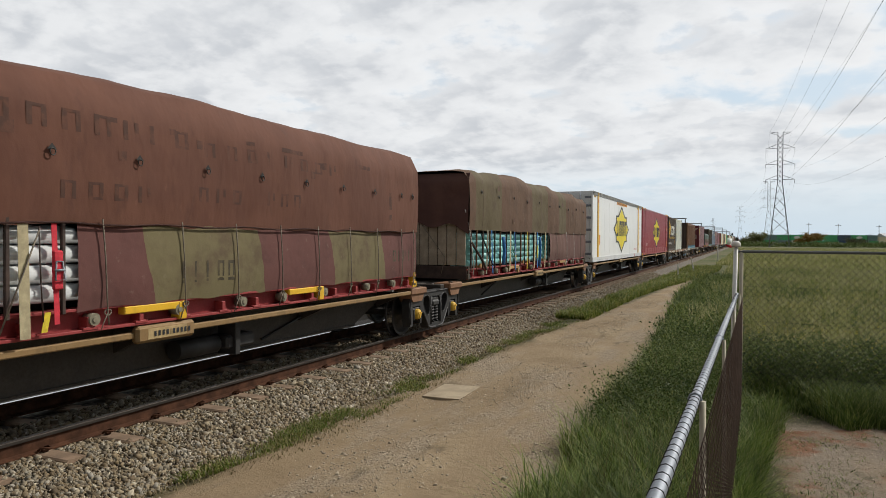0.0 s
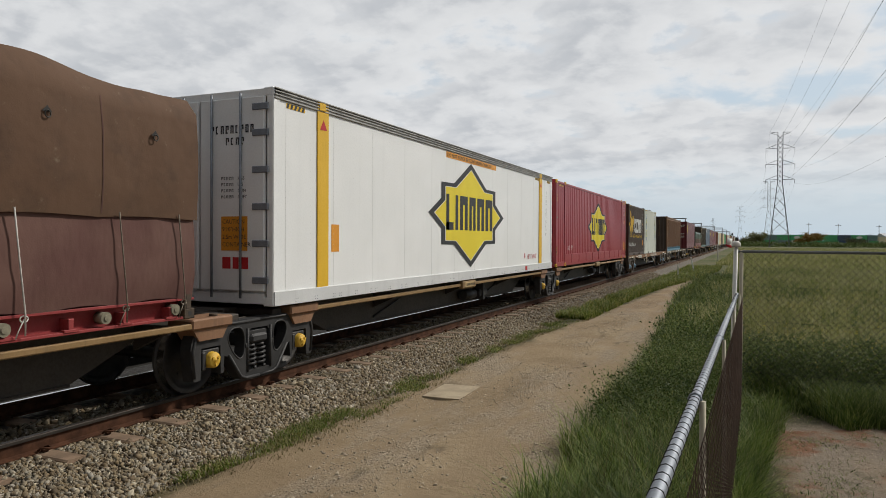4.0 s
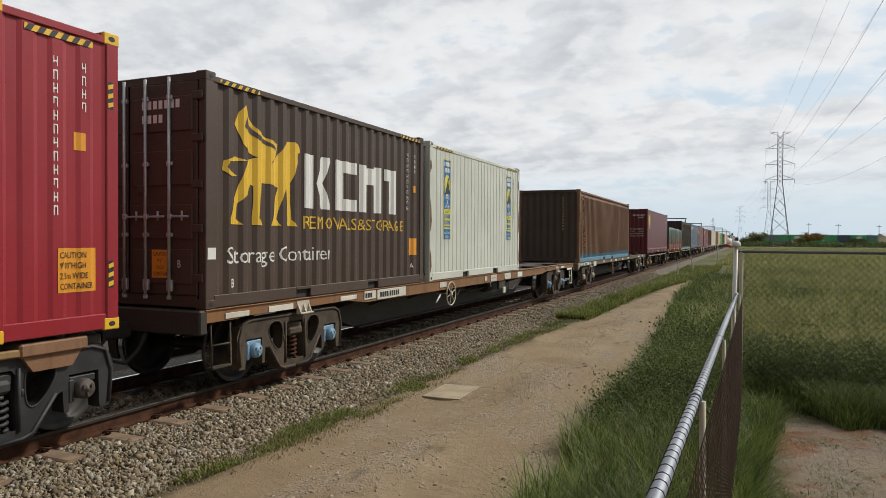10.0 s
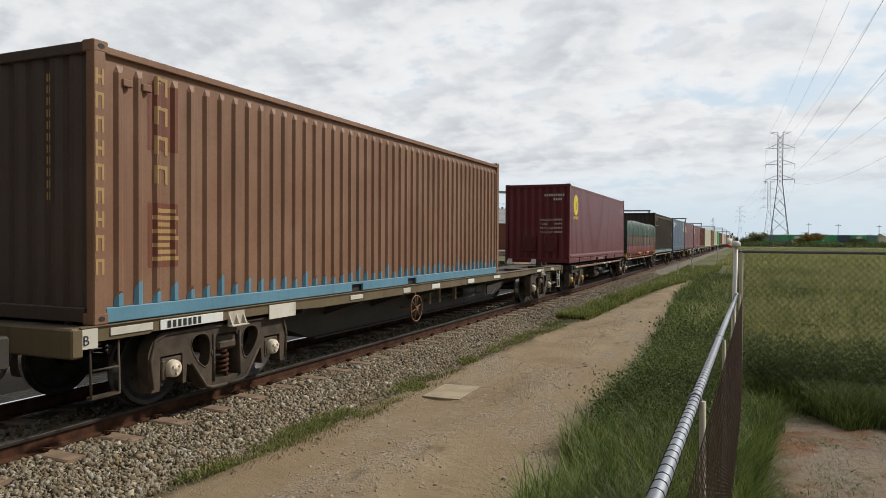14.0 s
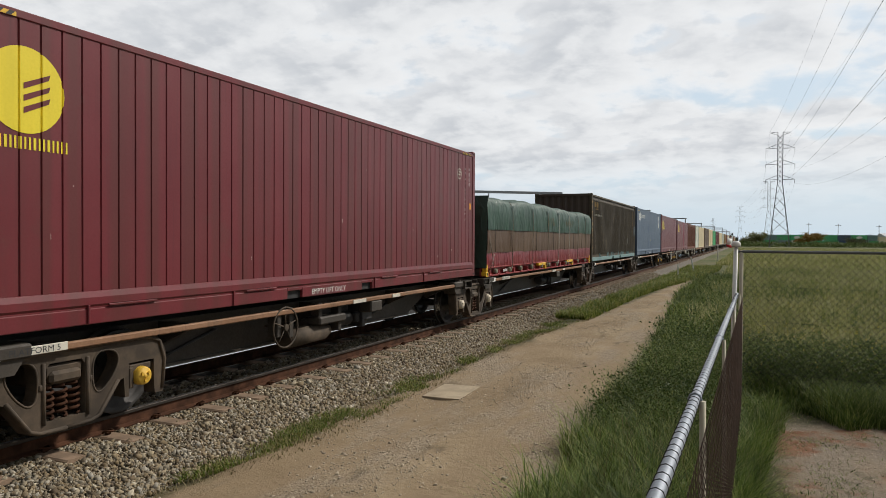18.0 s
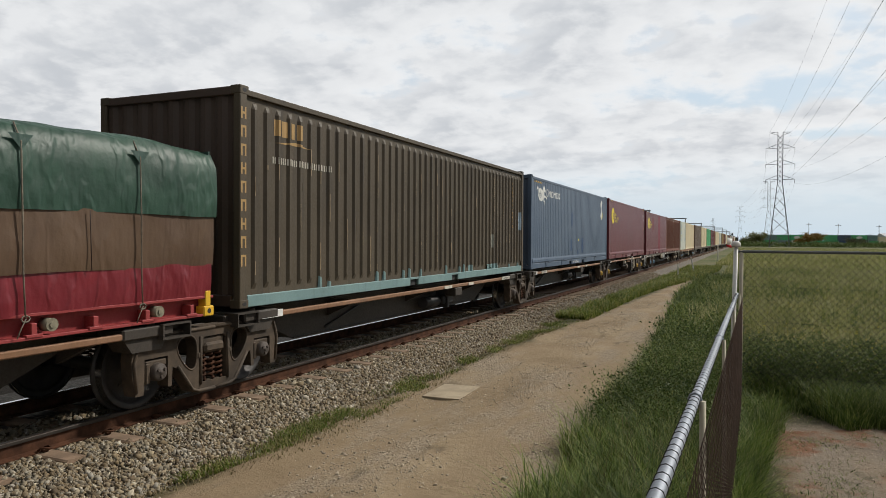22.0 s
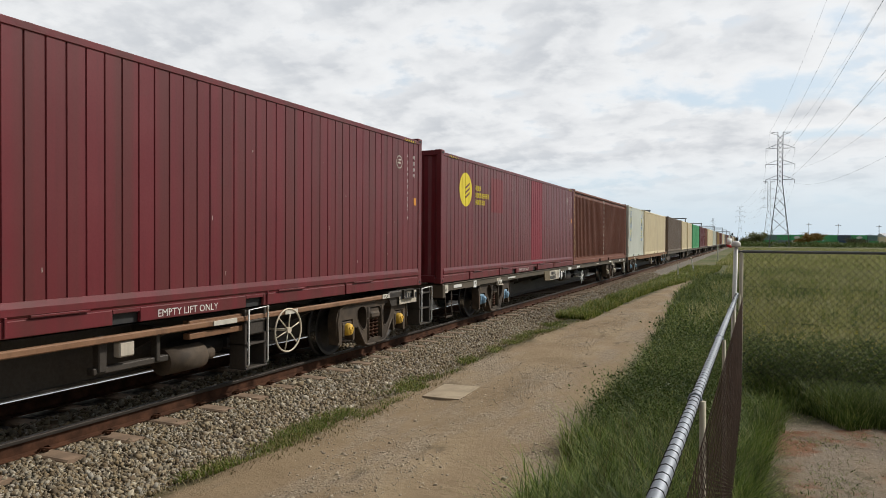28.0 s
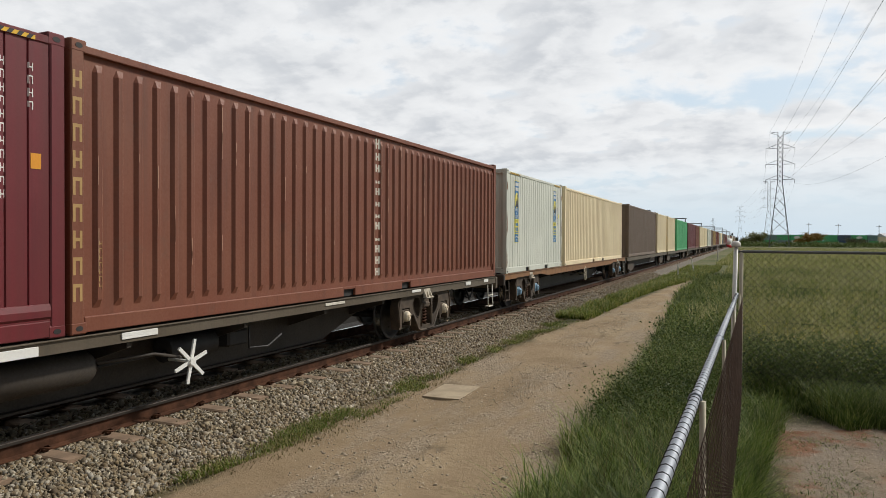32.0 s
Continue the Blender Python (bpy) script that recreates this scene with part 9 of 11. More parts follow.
def mark_rust():
    c, prof, px, L = C_B
    vertical_word(c, 1.219, 0.02, 2.38, 9, 0.16, 0.11, 0.235, OCHREMARK)
    mark(c, prof, px, "faded_panel", rect(0, 0.42, 0, 0.7), REDBROWN, 0.72, 0.55)
    mark(c, prof, px, "faded_panel", rect(0, 0.42, 0, 0.72), REDBROWN, 0.72, 1.82)
    mark(c, prof, px, "faded_marks", many(*[rect(0.03 + 0.05 * (i % 2), 0.4 - 0.06 * (i % 3), 0.04 + i * 0.075, 0.085 + i * 0.075) for i in range(8)]), OCHREMARK, 0.74, 0.58, lift=0.007)
    for i in range(4):
        mark(c, prof, px, "faded_marks", many(rect(0.06, 0.1, 0, 0.2), rect(0.22, 0.26, 0, 0.2), rect(0.1, 0.22, 0.16, 0.2)), OCHREMARK, 0.73, 2.42 - i * 0.32, lift=0.007)
    rng = random.Random(8)
    sh = []
    for a, b in zip(prof, prof[1:]):
        if a[1] < 0.01 and b[1] < 0.01:
            h = rng.uniform(0.10, 0.26)
            sh.append(([(0, a[0] - 0.04, 0), (0, b[0] + 0.04, 0), (0, b[0] + 0.03, h * 0.85), (0, (a[0] + b[0]) / 2, h), (0, a[0] - 0.03, h * 0.7)], [(0, 1, 2, 3, 4)]))
    mark(c, prof, px, "blue_paint_remains", many(*sh), SEA_BLUE, 0.0, 0.17, "old blue paint showing through")["kind"] = "stuff"
    for q in (0.35, 0.6):
        part("vent", Geo().box(px - 0.02, px + 0.02, q, q + 0.13, 2.42, 2.5, 0.01), RUSTBROWN, c)
    g = Geo()
    for i in range(11):
        g.box(0.55, 0.565, 0.003, 0.006, 2.45 - i * 0.12, 2.53 - i * 0.12).box(0.585, 0.60, 0.003, 0.006, 2.45 - i * 0.12, 2.53 - i * 0.12)
    r = part("code_bars", g, OCHREMARK, c); r["kind"] = "stuff"


OCHREMARK = paint("ochre_marking", (0.40, 0.25, 0.09), 0.6, 0.4, 0.4, 0.3)


def thin(n):
    """Stroke widths of n letters, two strokes each."""
    return [(0.02, 0.026, 0.018)[i % 3] for i in range(2 * n)]


def mark_maroon(C, text=True, y=1.0):
    c, prof, px, L = C
    zc = 2.165 if not text else 2.07
    d, sh = disc(c, prof, px, y, zc, 0.385)
    part("emblem_bar", lie_on(*many(*sh), prof, y, zc, px, lift=0.007), MAROON, d)["kind"] = "stuff"
    if text:
        for i, ws in enumerate(((0.08, 0.08, 0.08, 0.08), (0.07,) * 10, (0.075,) * 7)):
            mark(c, prof, px, "word_bars", bars(thin(len(ws)), 0.12, 0.22), SIGNYEL, y + 0.6, zc + 0.02 - i * 0.165)["kind"] = "stuff"
    else:
        mark(c, prof, px, "word_bars", bars(thin(9), 0.11, 0.22), SIGNYEL, y - 0.38, 1.64)["kind"] = "stuff"
    side_words(c, None, 1.218, "EMPTY LIFT ONLY", 0.115, WHITEMARK, L / 2 - 0.62, 0.04, 1.02, "lettering", "white lettering")
    code_column(c, prof, px, L - 0.62, 2.42, 11, 0.075, 0.115)
    code_column(c, prof, px, L - 0.36, 2.42, 4, 0.075, 0.115)
    mark(c, prof, px, "label_plate", rect(0, 0.1, 0, 0.14), ORANGEMARK, L - 0.34, 1.55)
    pts = [(0.12 * math.cos(a * 0.2618), 0.12 * math.sin(a * 0.2618)) for a in range(24)]
    mark(c, prof, px, "round_seal", flat_shape([pts, [(p[0] * 0.86, p[1] * 0.86) for p in pts][::-1]]), OFFWHITE, L - 0.95, 2.32)
    mark(c, prof, px, "round_seal", many(rect(-0.06, 0.05, -0.03, 0.0), rect(-0.04, 0.07, 0.03, 0.055)), OFFWHITE, L - 0.95, 2.32)
    hazard(c, L - 0.75, L - 0.3, HIGH[c.name] - 0.115, 1.219, 5, 0.04)
    hazard(c, 0.45, 0.95, HIGH[c.name] - 0.115, 1.219, 5, 0.04)
    # scrapes and chips along the side
    rng = random.Random(int(L * 10 + y * 7))
    sh = []
    for i in range(16):
        yy, zz, hh = rng.uniform(0.4, L - 0.4), rng.uniform(0.25, 2.5), rng.uniform(0.015, 0.08)
        wd = rng.uniform(0.004, 0.010)
        sh.append(([(0, yy, zz), (0, yy + wd, zz + 0.004), (0, yy + wd * 0.6, zz + hh), (0, yy - wd * 0.2, zz + hh * 0.9)], [(0, 1, 2, 3)]))
    r = mark(c, prof, px, "scrapes", many(*sh), OFFWHITE, 0, 0); r["kind"] = "stuff"


def end_marks(C):
    """Lettered near end with two vent doors."""
    c, prof, px, L = C
    v_ = []
    for text, z in (("MAXGROSS", 1.55), ("TARE", 1.40), ("PAYLOAD", 1.25), ("CUB.CAP", 1.10)):
        v, f = words(text, 0.12, WHITEMARK)
        part("lettering", Geo().add([(p[1] + 0.12, 0.004, p[2] + z) for p in v], f), OFFWHITE, c)
    g = Geo()
    for i in range(4):
        for k in range(5):
            g.box(0.66 + k * 0.06, 0.70 + k * 0.06, 0.002, 0.005, 1.57 - i * 0.15, 1.63 - i * 0.15)
    for k in range(9):
        g.box(0.28 + k * 0.085, 0.335 + k * 0.085, 0.002, 0.005, 2.45, 2.54)
    for k in range(4):
        g.box(0.62 + k * 0.085, 0.675 + k * 0.085, 0.002, 0.005, 2.30, 2.39)
    r = part("code_bars", g, OFFWHITE, c); r["kind"] = "stuff"
    for x in (-0.55, 0.25):
        p = part("vent_door", Geo().box(x, x + 0.5, -0.01, 0.03, 0.42, 1.0, 0.01), MAROON, c)
        part("lock_rod", Geo().cyl((x + 0.05, -0.02, 0.4), (x + 0.05, -0.02, 1.02), 0.012, 6).cyl((x + 0.45, -0.02, 0.4), (x + 0.45, -0.02, 1.02), 0.012, 6), MAROON, p)
        part("handle", Geo().box(x + 0.12, x + 0.4, -0.025, -0.01, 0.72, 0.745).box(x + 0.12, x + 0.4, -0.025, -0.01, 0.84, 0.865), MAROON, p)
    for x in (-1.06, -0.16):
        part("end_flap", Geo().add([(x, -0.35, -0.02), (x + 0.24, -0.35, -0.02), (x + 0.2, -0.25, 0.16), (x + 0.04, -0.25, 0.16)], [(0, 1, 2, 3)]), OFFWHITE, c)


FADEDRED = paint("faded_red_paint", (0.20, 0.020, 0.026), 0.5, 0.5, 0.4, 0.1, pale=(0.185, 0.034, 0.039))


def mark_pink():
    c, prof, px, L = C_MC
    mark(c, prof, px, "repaired_panel", rect(0, 1.2, 0, 2.36), PINK, 6.72, 0.335, "bright pink-red repaired panel")
    mark(c, prof, px, "faded_panel", rect(0, 0.92, 0, 0.86), FADEDRED, 3.15, 1.62, "faded red rectangle")
    mark(c, None, 1.227, "repaired_panel", rect(0, 1.2, 0, 0.06), PINK, 6.72, 0.207)
    mark(c, prof, px, "repaired_panel", rect(0, 0.5, 0, 0.14), PINK, 6.4, 0.02, lift=0.0095, proud=True)
    part("label_plate", Geo().box(0.36, 0.68, 0.003, 0.006, 0.38, 0.8), ORANGEMARK, c, "orange warning label")
    g = Geo()
    for i in range(11):
        g.box(0.62, 0.635, 0.003, 0.006, 2.35 - i * 0.15, 2.46 - i * 0.15).box(0.665, 0.68, 0.003, 0.006, 2.35 - i * 0.15 + 0.05 * (i % 2), 2.46 - i * 0.15)
    r = part("code_bars", g, WHITEMARK, c); r["kind"] = "stuff"


GREYPATCH = paint("scuffed_grey_patch_paint", (0.19, 0.19, 0.155), 0.65, 0.5, 0.7, 0.5)
PALEBLUE = paint("pale_blue_patch_paint", (0.22, 0.30, 0.37), 0.6, 0.5, 0.5, 0.4)


def mark_olive():
    c, prof, px, L = C_O
    vertical_word(c, 1.219, 0.02, 2.42, 9, 0.15, 0.11, 0.235, OCHREMARK)
    mark(c, prof, px, "wave_emblem", many(bars([0.12, 0.12, 0.12, 0.14], 0.22, 0.25), ([(0, 0.0, -0.1), (0, 0.5, -0.04), (0, 0.85, -0.1), (0, 0.5, -0.09)], [(0, 1, 2, 3)])), OCHREMARK, 0.75, 2.3, "faded orange wave emblem")
    mark(c, prof, px, "word_bars", bars([0.018] * 32, 0.09, 0.3), OFFWHITE, 0.72, 1.92)["kind"] = "stuff"
    rng = random.Random(4)
    sh = []
    for a, b in zip(prof, prof[1:]):
        if a[1] < 0.01 and b[1] < 0.01:
            if rng.random() < 0.6:
                continue
            h = rng.uniform(0.05, 0.2)
            sh.append(([(0, a[0] - 0.03, 0), (0, b[0] + 0.03, 0), (0, b[0] + 0.02, h * 0.8), (0, a[0] - 0.02, h)], [(0, 1, 2, 3)]))
    mark(c, prof, px, "green_paint_remains", many(*sh, rect(8.0, 8.2, 0, 0.14), rect(9.2, 9.95, 0, 0.12)), SEA_GREEN, 0.0, 0.17)["kind"] = "stuff"
    code_column(c, prof, px, 11.2, 2.38, 11, 0.075, 0.115, OCHREMARK)
    mark(c, prof, px, "pale_patch", rect(0, 0.24, 0, 0.33), GREYPATCH, 9.46, 0.70)
    mark(c, prof, px, "pale_patch", rect(0, 0.33, 0, 0.5), PALEBLUE, L - 0.34, 1.17)
    sh = []
    for i in range(110):
        k = rng.choice([p for p in prof if p[1] < 0.01])
        zz = rng.uniform(0.3, 2.0)
        sh.append(rect(k[0] + 0.004, k[0] + rng.uniform(0.010, 0.022), zz, zz + rng.uniform(0.06, 0.5)))
    r = mark(c, prof, px, "worn_ridges", many(*sh), OLIVEPALE, 0, 0); r["kind"] = "stuff"


OLIVEPALE = paint("worn_tan_metal", (0.30, 0.22, 0.12), 0.6, 0.4, 0.3, 0.4)


def mark_blue():
    c, prof, px, L = C_BL

    def s(loop):
        return flat_shape([loop])
    body = [(0.30, 0.10), (0.55, 0.02), (0.80, 0.10), (0.92, 0.28), (0.90, 0.46), (1.05, 0.42), (1.06, 0.52), (0.95, 0.66), (0.88, 0.74), (0.78, 0.64), (0.70, 0.50), (0.62, 0.52), (0.50, 0.60), (0.34, 0.56), (0.24, 0.42), (0.22, 0.24)]
    b = mark(c, prof, px, "seahorse_emblem", s(body), WHITEMARK, 0.55, 2.07, "white sea-horse emblem", 1.0, 0.73)
    for loop, nm in (([(0.24, 0.42), (0.16, 0.52), (0.0, 0.48), (0.10, 0.56), (0.14, 0.66), (0.24, 0.58)], "tail_fin"), ([(0.86, 0.30), (1.06, 0.30), (1.24, 0.20), (1.22, 0.12), (1.10, 0.20), (0.90, 0.20)], "foreleg"), ([(0.84, 0.14), (1.00, 0.04), (1.02, -0.10), (0.96, -0.12), (0.94, 0.0), (0.80, 0.06)], "foreleg")):
        part(nm, lie_on(*s(loop), prof, 0.55, 2.07, px, 1.0, 0.73, 0.0055), WHITEMARK, b)
    for r0 in (0.13, 0.07):
        o = [(0.44 + r0 * math.cos(a * 0.35), 0.30 + r0 * math.sin(a * 0.35)) for a in range(18)]
        i = [(0.44 + (r0 - 0.025) * math.cos(a * 0.35), 0.30 + (r0 - 0.025) * math.sin(a * 0.35)) for a in range(18)]
        part("coil_line", lie_on(*flat_shape([o, i[::-1]]), prof, 0.55, 2.07, px, 1.0, 0.73, 0.008), BLUE, b)
    sh, yy = [], 0.0
    for k, w in enumerate((0.22, 0.22, 0.26, 0.24, 0.25, 0.19)):
        h = 0.24 if k == 0 else 0.2
        sh += [rect(yy, yy + 0.05, 0.03, h - 0.03), rect(yy + w - 0.05, yy + w, 0.03, h - 0.03), rect(yy + 0.03, yy + w - 0.03, h - 0.035, h), rect(yy + 0.03, yy + w - 0.03, 0, 0.035)] if k not in (1, 3) else [rect(yy, yy + 0.05, 0, h), rect(yy + w - 0.06, yy + w, 0, h), rect(yy + 0.05, yy + w - 0.06, h * 0.6, h * 0.8)]
        yy += w + 0.07
    mark(c, prof, px, "word_block", many(*sh), WHITEMARK, 1.74, 2.27)["kind"] = "stuff"
    b2 = mark(c, prof, px, "seahorse_emblem", s([(0, 0), (0.2, 0.05), (0.26, 0.3), (0.12, 0.55), (0.3, 0.8), (0.05, 0.9), (-0.12, 0.7), (0.02, 0.45), (-0.1, 0.2)]), WHITEMARK, L - 1.35, 1.75, "white and gold sea-horse emblem")
    part("foreleg", lie_on(*s([(0.1, 0.02), (0.32, 0.12), (0.34, 0.36), (0.26, 0.3)]), prof, L - 1.35, 1.75, px, lift=0.0055), SIGNYEL, b2)
    side_words(c, None, 1.218, "EMPTY LIFT ONLY", 0.115, WHITEMARK, L / 2 - 0.62, 0.04, 1.02, "lettering", "white lettering")
    for y, z, w, h in ((5.1, 0.5, 0.22, 0.42), (6.95, 0.42, 0.3, 0.55), (5.2, 1.4, 0.2, 0.5), (6.2, 0.3, 0.2, 0.2)):
        mark(c, prof, px, "repainted_patch", rect(0, w, 0, h), DARKBLUE, y, z, "darker blue repainted patch")
    mark(c, prof, px, "label_plate", rect(0, 0.1, 0, 0.08), SIGNYEL, 6.35, 0.85)
    hazard(c, 0.35, 1.2, HIGH[c.name] - 0.2, px, 4, 0.05)


REDPALE = paint("worn_pink_brown_metal", (0.36, 0.20, 0.13), 0.6, 0.4, 0.3, 0.4)


def mark_redbrown():
    c, prof, px, L = C_RB
    vertical_word(c, 1.219, 0.02, 2.36, 9, 0.17, 0.11, 0.255, OCHREMARK)
    sh = []
    rng = random.Random(6)
    for i in range(120):
        k = rng.choice([p for p in prof if p[1] < 0.01])
        zz = rng.uniform(0.25, 2.6)
        sh.append(rect(k[0] + 0.004, k[0] + rng.uniform(0.009, 0.018), zz, zz + rng.uniform(0.05, 0.45)))
    r = mark(c, prof, px, "worn_ridges", many(*sh), REDPALE, 0, 0); r["kind"] = "stuff"
    sh = []
    for i, w in enumerate((0.13, 0.13, 0.13, 0.05, 0.13, 0.06, 0.08, 0.12, 0.05, 0.13, 0.13, 0.18)):
        z = 0.3 + i * 0.2
        sh += [rect(0, 0.05, z, z + w), rect(0.09, 0.14, z, z + w), rect(0.05, 0.09, z + w * 0.4, z + w * 0.6)]
    mark(c, prof, px, "word_block", many(*sh), OFFWHITE, 5.98, 0.0)["kind"] = "stuff"
    code_column(c, prof, px, 0.32, 0.85, 7, 0.05, 0.07, OCHREMARK, 0.045)


mark_white(); mark_red(); mark_choc(); mark_grey(C_G); mark_grey(C_G2)
mark_rust(); mark_maroon(C_M, False, 1.04); end_marks(C_M)
mark_maroon(C_MB, True, 1.09); mark_maroon(C_MC, True, 1.42); mark_pink()
mark_olive(); mark_blue(); mark_redbrown()


# -- plates and marks on the wagons --
def wagon_plates():
    for y0, y1, z0, z1, m in ((60.35, 60.8, 0.86, 0.93, OFFWHITE), (61.2, 61.75, 0.86, 0.94, OFFWHITE), (63.0, 63.5, 0.87, 0.94, OFFWHITE), (63.75, 64.15, 0.83, 0.97, OFFWHITE), (64.2, 65.3, 0.80, 0.97, OFFWHITE), (66.9, 67.25, 0.84, 0.95, OFFWHITE), (69.63, 69.80, 0.84, 0.95, OFFWHITE), (70.07, 70.51, 0.80, 0.96, OFFWHITE), (71.16, 71.68, 0.80, 0.96, OFFWHITE), (72.3, 72.74, 0.81, 0.95, WHITEMARK), (75.29, 75.53, 0.90, 0.96, WAGONKHAKI), (77.31, 77.78, 0.88, 0.94, WHITEMARK), (78.2, 78.9, 0.78, 0.84, WHITEMARK)):
        tag_plate(KW, 1.206, y0 - 59.9, y1 - 59.9, z0, z1, m)
    v = bars([0.05, 0.05, 0.05, 0.05, 0.02, 0.05, 0.05, 0.05, 0.05, 0.05], 0.09, 0.3)
    part("number", lie_on(*v, None, 64.3 - 59.9, 0.84, 1.2185), BLACKP, KW)
    part("number", lie_on(*bars([0.06, 0.06, 0.06], 0.08, 0.3), None, 63.78 - 59.9, 0.86, 1.2185), BLACKP, KW)
    part("chain", Geo().tube([(1.2, 67.7 - 59.9, 0.72), (1.2, 67.9 - 59.9, 0.62), (1.18, 68.1 - 59.9, 0.72)], 0.01, 5), BOGIEBROWN, KW)
    strut = Geo().tube([(1.2, 66.75 - 59.9, 0.55), (1.1, 67.2 - 59.9, 0.68)], 0.018, 6)
    part("brake_handle", strut, WHITEMARK, KW, "white brake handle")
    for y_, t_ in ((70.15, "HAND BRAKE RELEASE"), (71.28, "EMPTY LOAD")):
        part("lettering", lie_on(*words(t_, 0.045, BLACKP), None, y_ - 59.9, 0.87, 1.2185, 0.62), BLACKP, KW)["kind"] = "stuff"
    part("hand_plate", Geo().box(1.19, 1.203, 69.6 - 59.9, 70.07 - 59.9, 0.80, 0.97), WAGONBLACK, KW)
    part("load_box", Geo().box(1.16, 1.2, 71.12 - 59.9, 71.3 - 59.9, 0.44, 0.60, 0.01), OFFWHITE, KW, "white change-over box")
    part("load_bracket", Geo().box(1.1, 1.17, 70.85 - 59.9, 71.35 - 59.9, 0.56, 0.80, 0.01), WAGONBLACK, KW)
    for y in (70.12,):
        part("hanging_tag", Geo().tube([(1.18, y - 59.9, 0.85), (1.19, y - 59.9 + 0.03, 0.66)], 0.012, 5), WHITEMARK, KW)
    for y0, y1, z0, z1, m in ((79.95, 80.2, 0.78, 0.98, OFFWHITE), (80.35, 80.9, 0.88, 0.96, OFFWHITE), (81.0, 82.0, 0.86, 0.97, WHITEMARK), (82.9, 83.5, 0.78, 0.97, OFFWHITE), (85.0, 85.4, 0.88, 0.95, OFFWHITE), (86.9, 87.2, 0.86, 0.95, OFFWHITE), (88.2, 88.6, 0.86, 0.95, WHITEMARK), (90.2, 90.6, 0.86, 0.95, WHITEMARK), (92.0, 92.5, 0.88, 0.95, WHITEMARK), (96.0, 96.4, 0.88, 0.95, WHITEMARK), (97.6, 98.0, 0.88, 0.95, OFFWHITE)):
        tag_plate(BW, 1.206, y0 - 79.9, y1 - 79.9, z0, z1, m)
    part("number", lie_on(*bars([0.05] * 7, 0.08, 0.35), None, 81.1 - 79.9, 0.875, 1.2185), BLACKP, BW)
    part("lettering", lie_on(*words("B", 0.14, BLACKP), None, 80.02 - 79.9, 0.82, 1.2185), BLACKP, BW)
    for y in (88.6, 89.1, 90.0):
        part("brake_hanger", Geo().box(0.9, 0.98, y - 79.9, y - 79.9 + 0.08, 0.5, 0.86, 0.01), WAGONKHAKI, BW)
    for y0, y1, z0, z1, m in ((165.6, 166.07, 0.88, 0.95, WHITEMARK), (168.62, 168.9, 0.80, 0.90, WHITEMARK), (169.42, 170.04, 0.90, 0.94, WHITEMARK), (176.34, 176.80, 0.87, 0.96, WHITEMARK), (177.72, 178.2, 0.90, 0.97, WHITEMARK), (181.5, 182.06, 0.92, 0.96, OFFWHITE), (184.5, 184.9, 0.92, 0.97, WHITEMARK), (187.3, 187.6, 0.90, 0.98, WHITEMARK), (188.5, 188.8, 0.90, 0.98, WHITEMARK)):
        tag_plate(MW, 1.206, y0 - 165.0, y1 - 165.0, z0, z1, m)
    p = tag_plate(MW, 1.206, 0.06, 0.29, 0.80, 0.98, OFFWHITE, "end_plate", "off-white plate lettered A")
    part("lettering", lie_on(*words("A", 0.13, BLACKP), None, 0.12, 0.84, 1.2185), BLACKP, p)
    # white square with a round hole
    sq = Geo(); sq.plate([[(1.81, 0.82), (1.99, 0.82), (1.99, 1.0), (1.81, 1.0)], [(1.9 + 0.04 * math.cos(-k * 0.5236), 0.91 + 0.04 * math.sin(-k * 0.5236)) for k in range(12)]], 0, 1.206, 1.222)
    part("label_holder", sq, WHITEMARK, MW, "white square plate with a round hole")
    p = part("number_board", Geo().box(1.19, 1.215, 8.73, 9.98, 0.63, 0.93, 0.006), DUSTYWHITE, MW, "large rust-stained off-white number board")
    part("number", lie_on(*bars([0.08, 0.09, 0.03, 0.09, 0.09], 0.10, 0.3), None, 8.95, 0.80, 1.215), BLACKP, p)["kind"] = "stuff"
    part("number", lie_on(*bars([0.08, 0.08, 0.08, 0.08, 0.08, 0.03, 0.08], 0.11, 0.28), None, 8.80, 0.66, 1.215), BLACKP, p)["kind"] = "stuff"
    part("code_bars", lie_on(*many(*[rect(0.0, 0.04 + 0.03 * (i % 3), i * 0.055, i * 0.055 + 0.03) for i in range(4)]), None, 9.42, 0.67, 1.215), BLACKP, p)["kind"] = "stuff"
    dia = [(0.0, 0.075), (0.10, 0.0), (0.0, -0.075), (-0.10, 0.0)]
    part("diamond", lie_on(*flat_shape([dia, [(q * 0.75, r * 0.75) for q, r in dia][::-1]]), None, 9.80, 0.80, 1.215), BLACKP, p)
    part("slanted_cover", Geo().add([(1.21, 8.1, 0.95), (1.21, 8.72, 0.95), (1.24, 8.72, 0.63), (1.24, 8.1, 0.66), (1.18, 8.1, 0.95), (1.18, 8.72, 0.95), (1.2, 8.72, 0.63), (1.2, 8.1, 0.66)], [(0, 1, 2, 3), (7, 6, 5, 4), (0, 3, 7, 4), (1, 5, 6, 2), (3, 2, 6, 7), (0, 4, 5, 1)]), WAGONKHAKI, MW, "rusty khaki cover plate")
    part("white_tag", Geo().box(1.2, 1.216, 10.02, 10.12, 0.66, 0.95, 0.004), WHITEMARK, MW)
    part("valve_lever", Geo().box(1.19, 1.215, 10.28, 10.46, 0.66, 0.86, 0.01).tube([(1.22, 10.46, 0.82), (1.23, 10.58, 0.85), (1.22, 10.64, 0.80)], 0.015, 6).tube([(1.2, 10.33, 0.68), (1.2, 10.33, 0.58)], 0.02, 6), WHITEMARK, MW, "white valve lever")
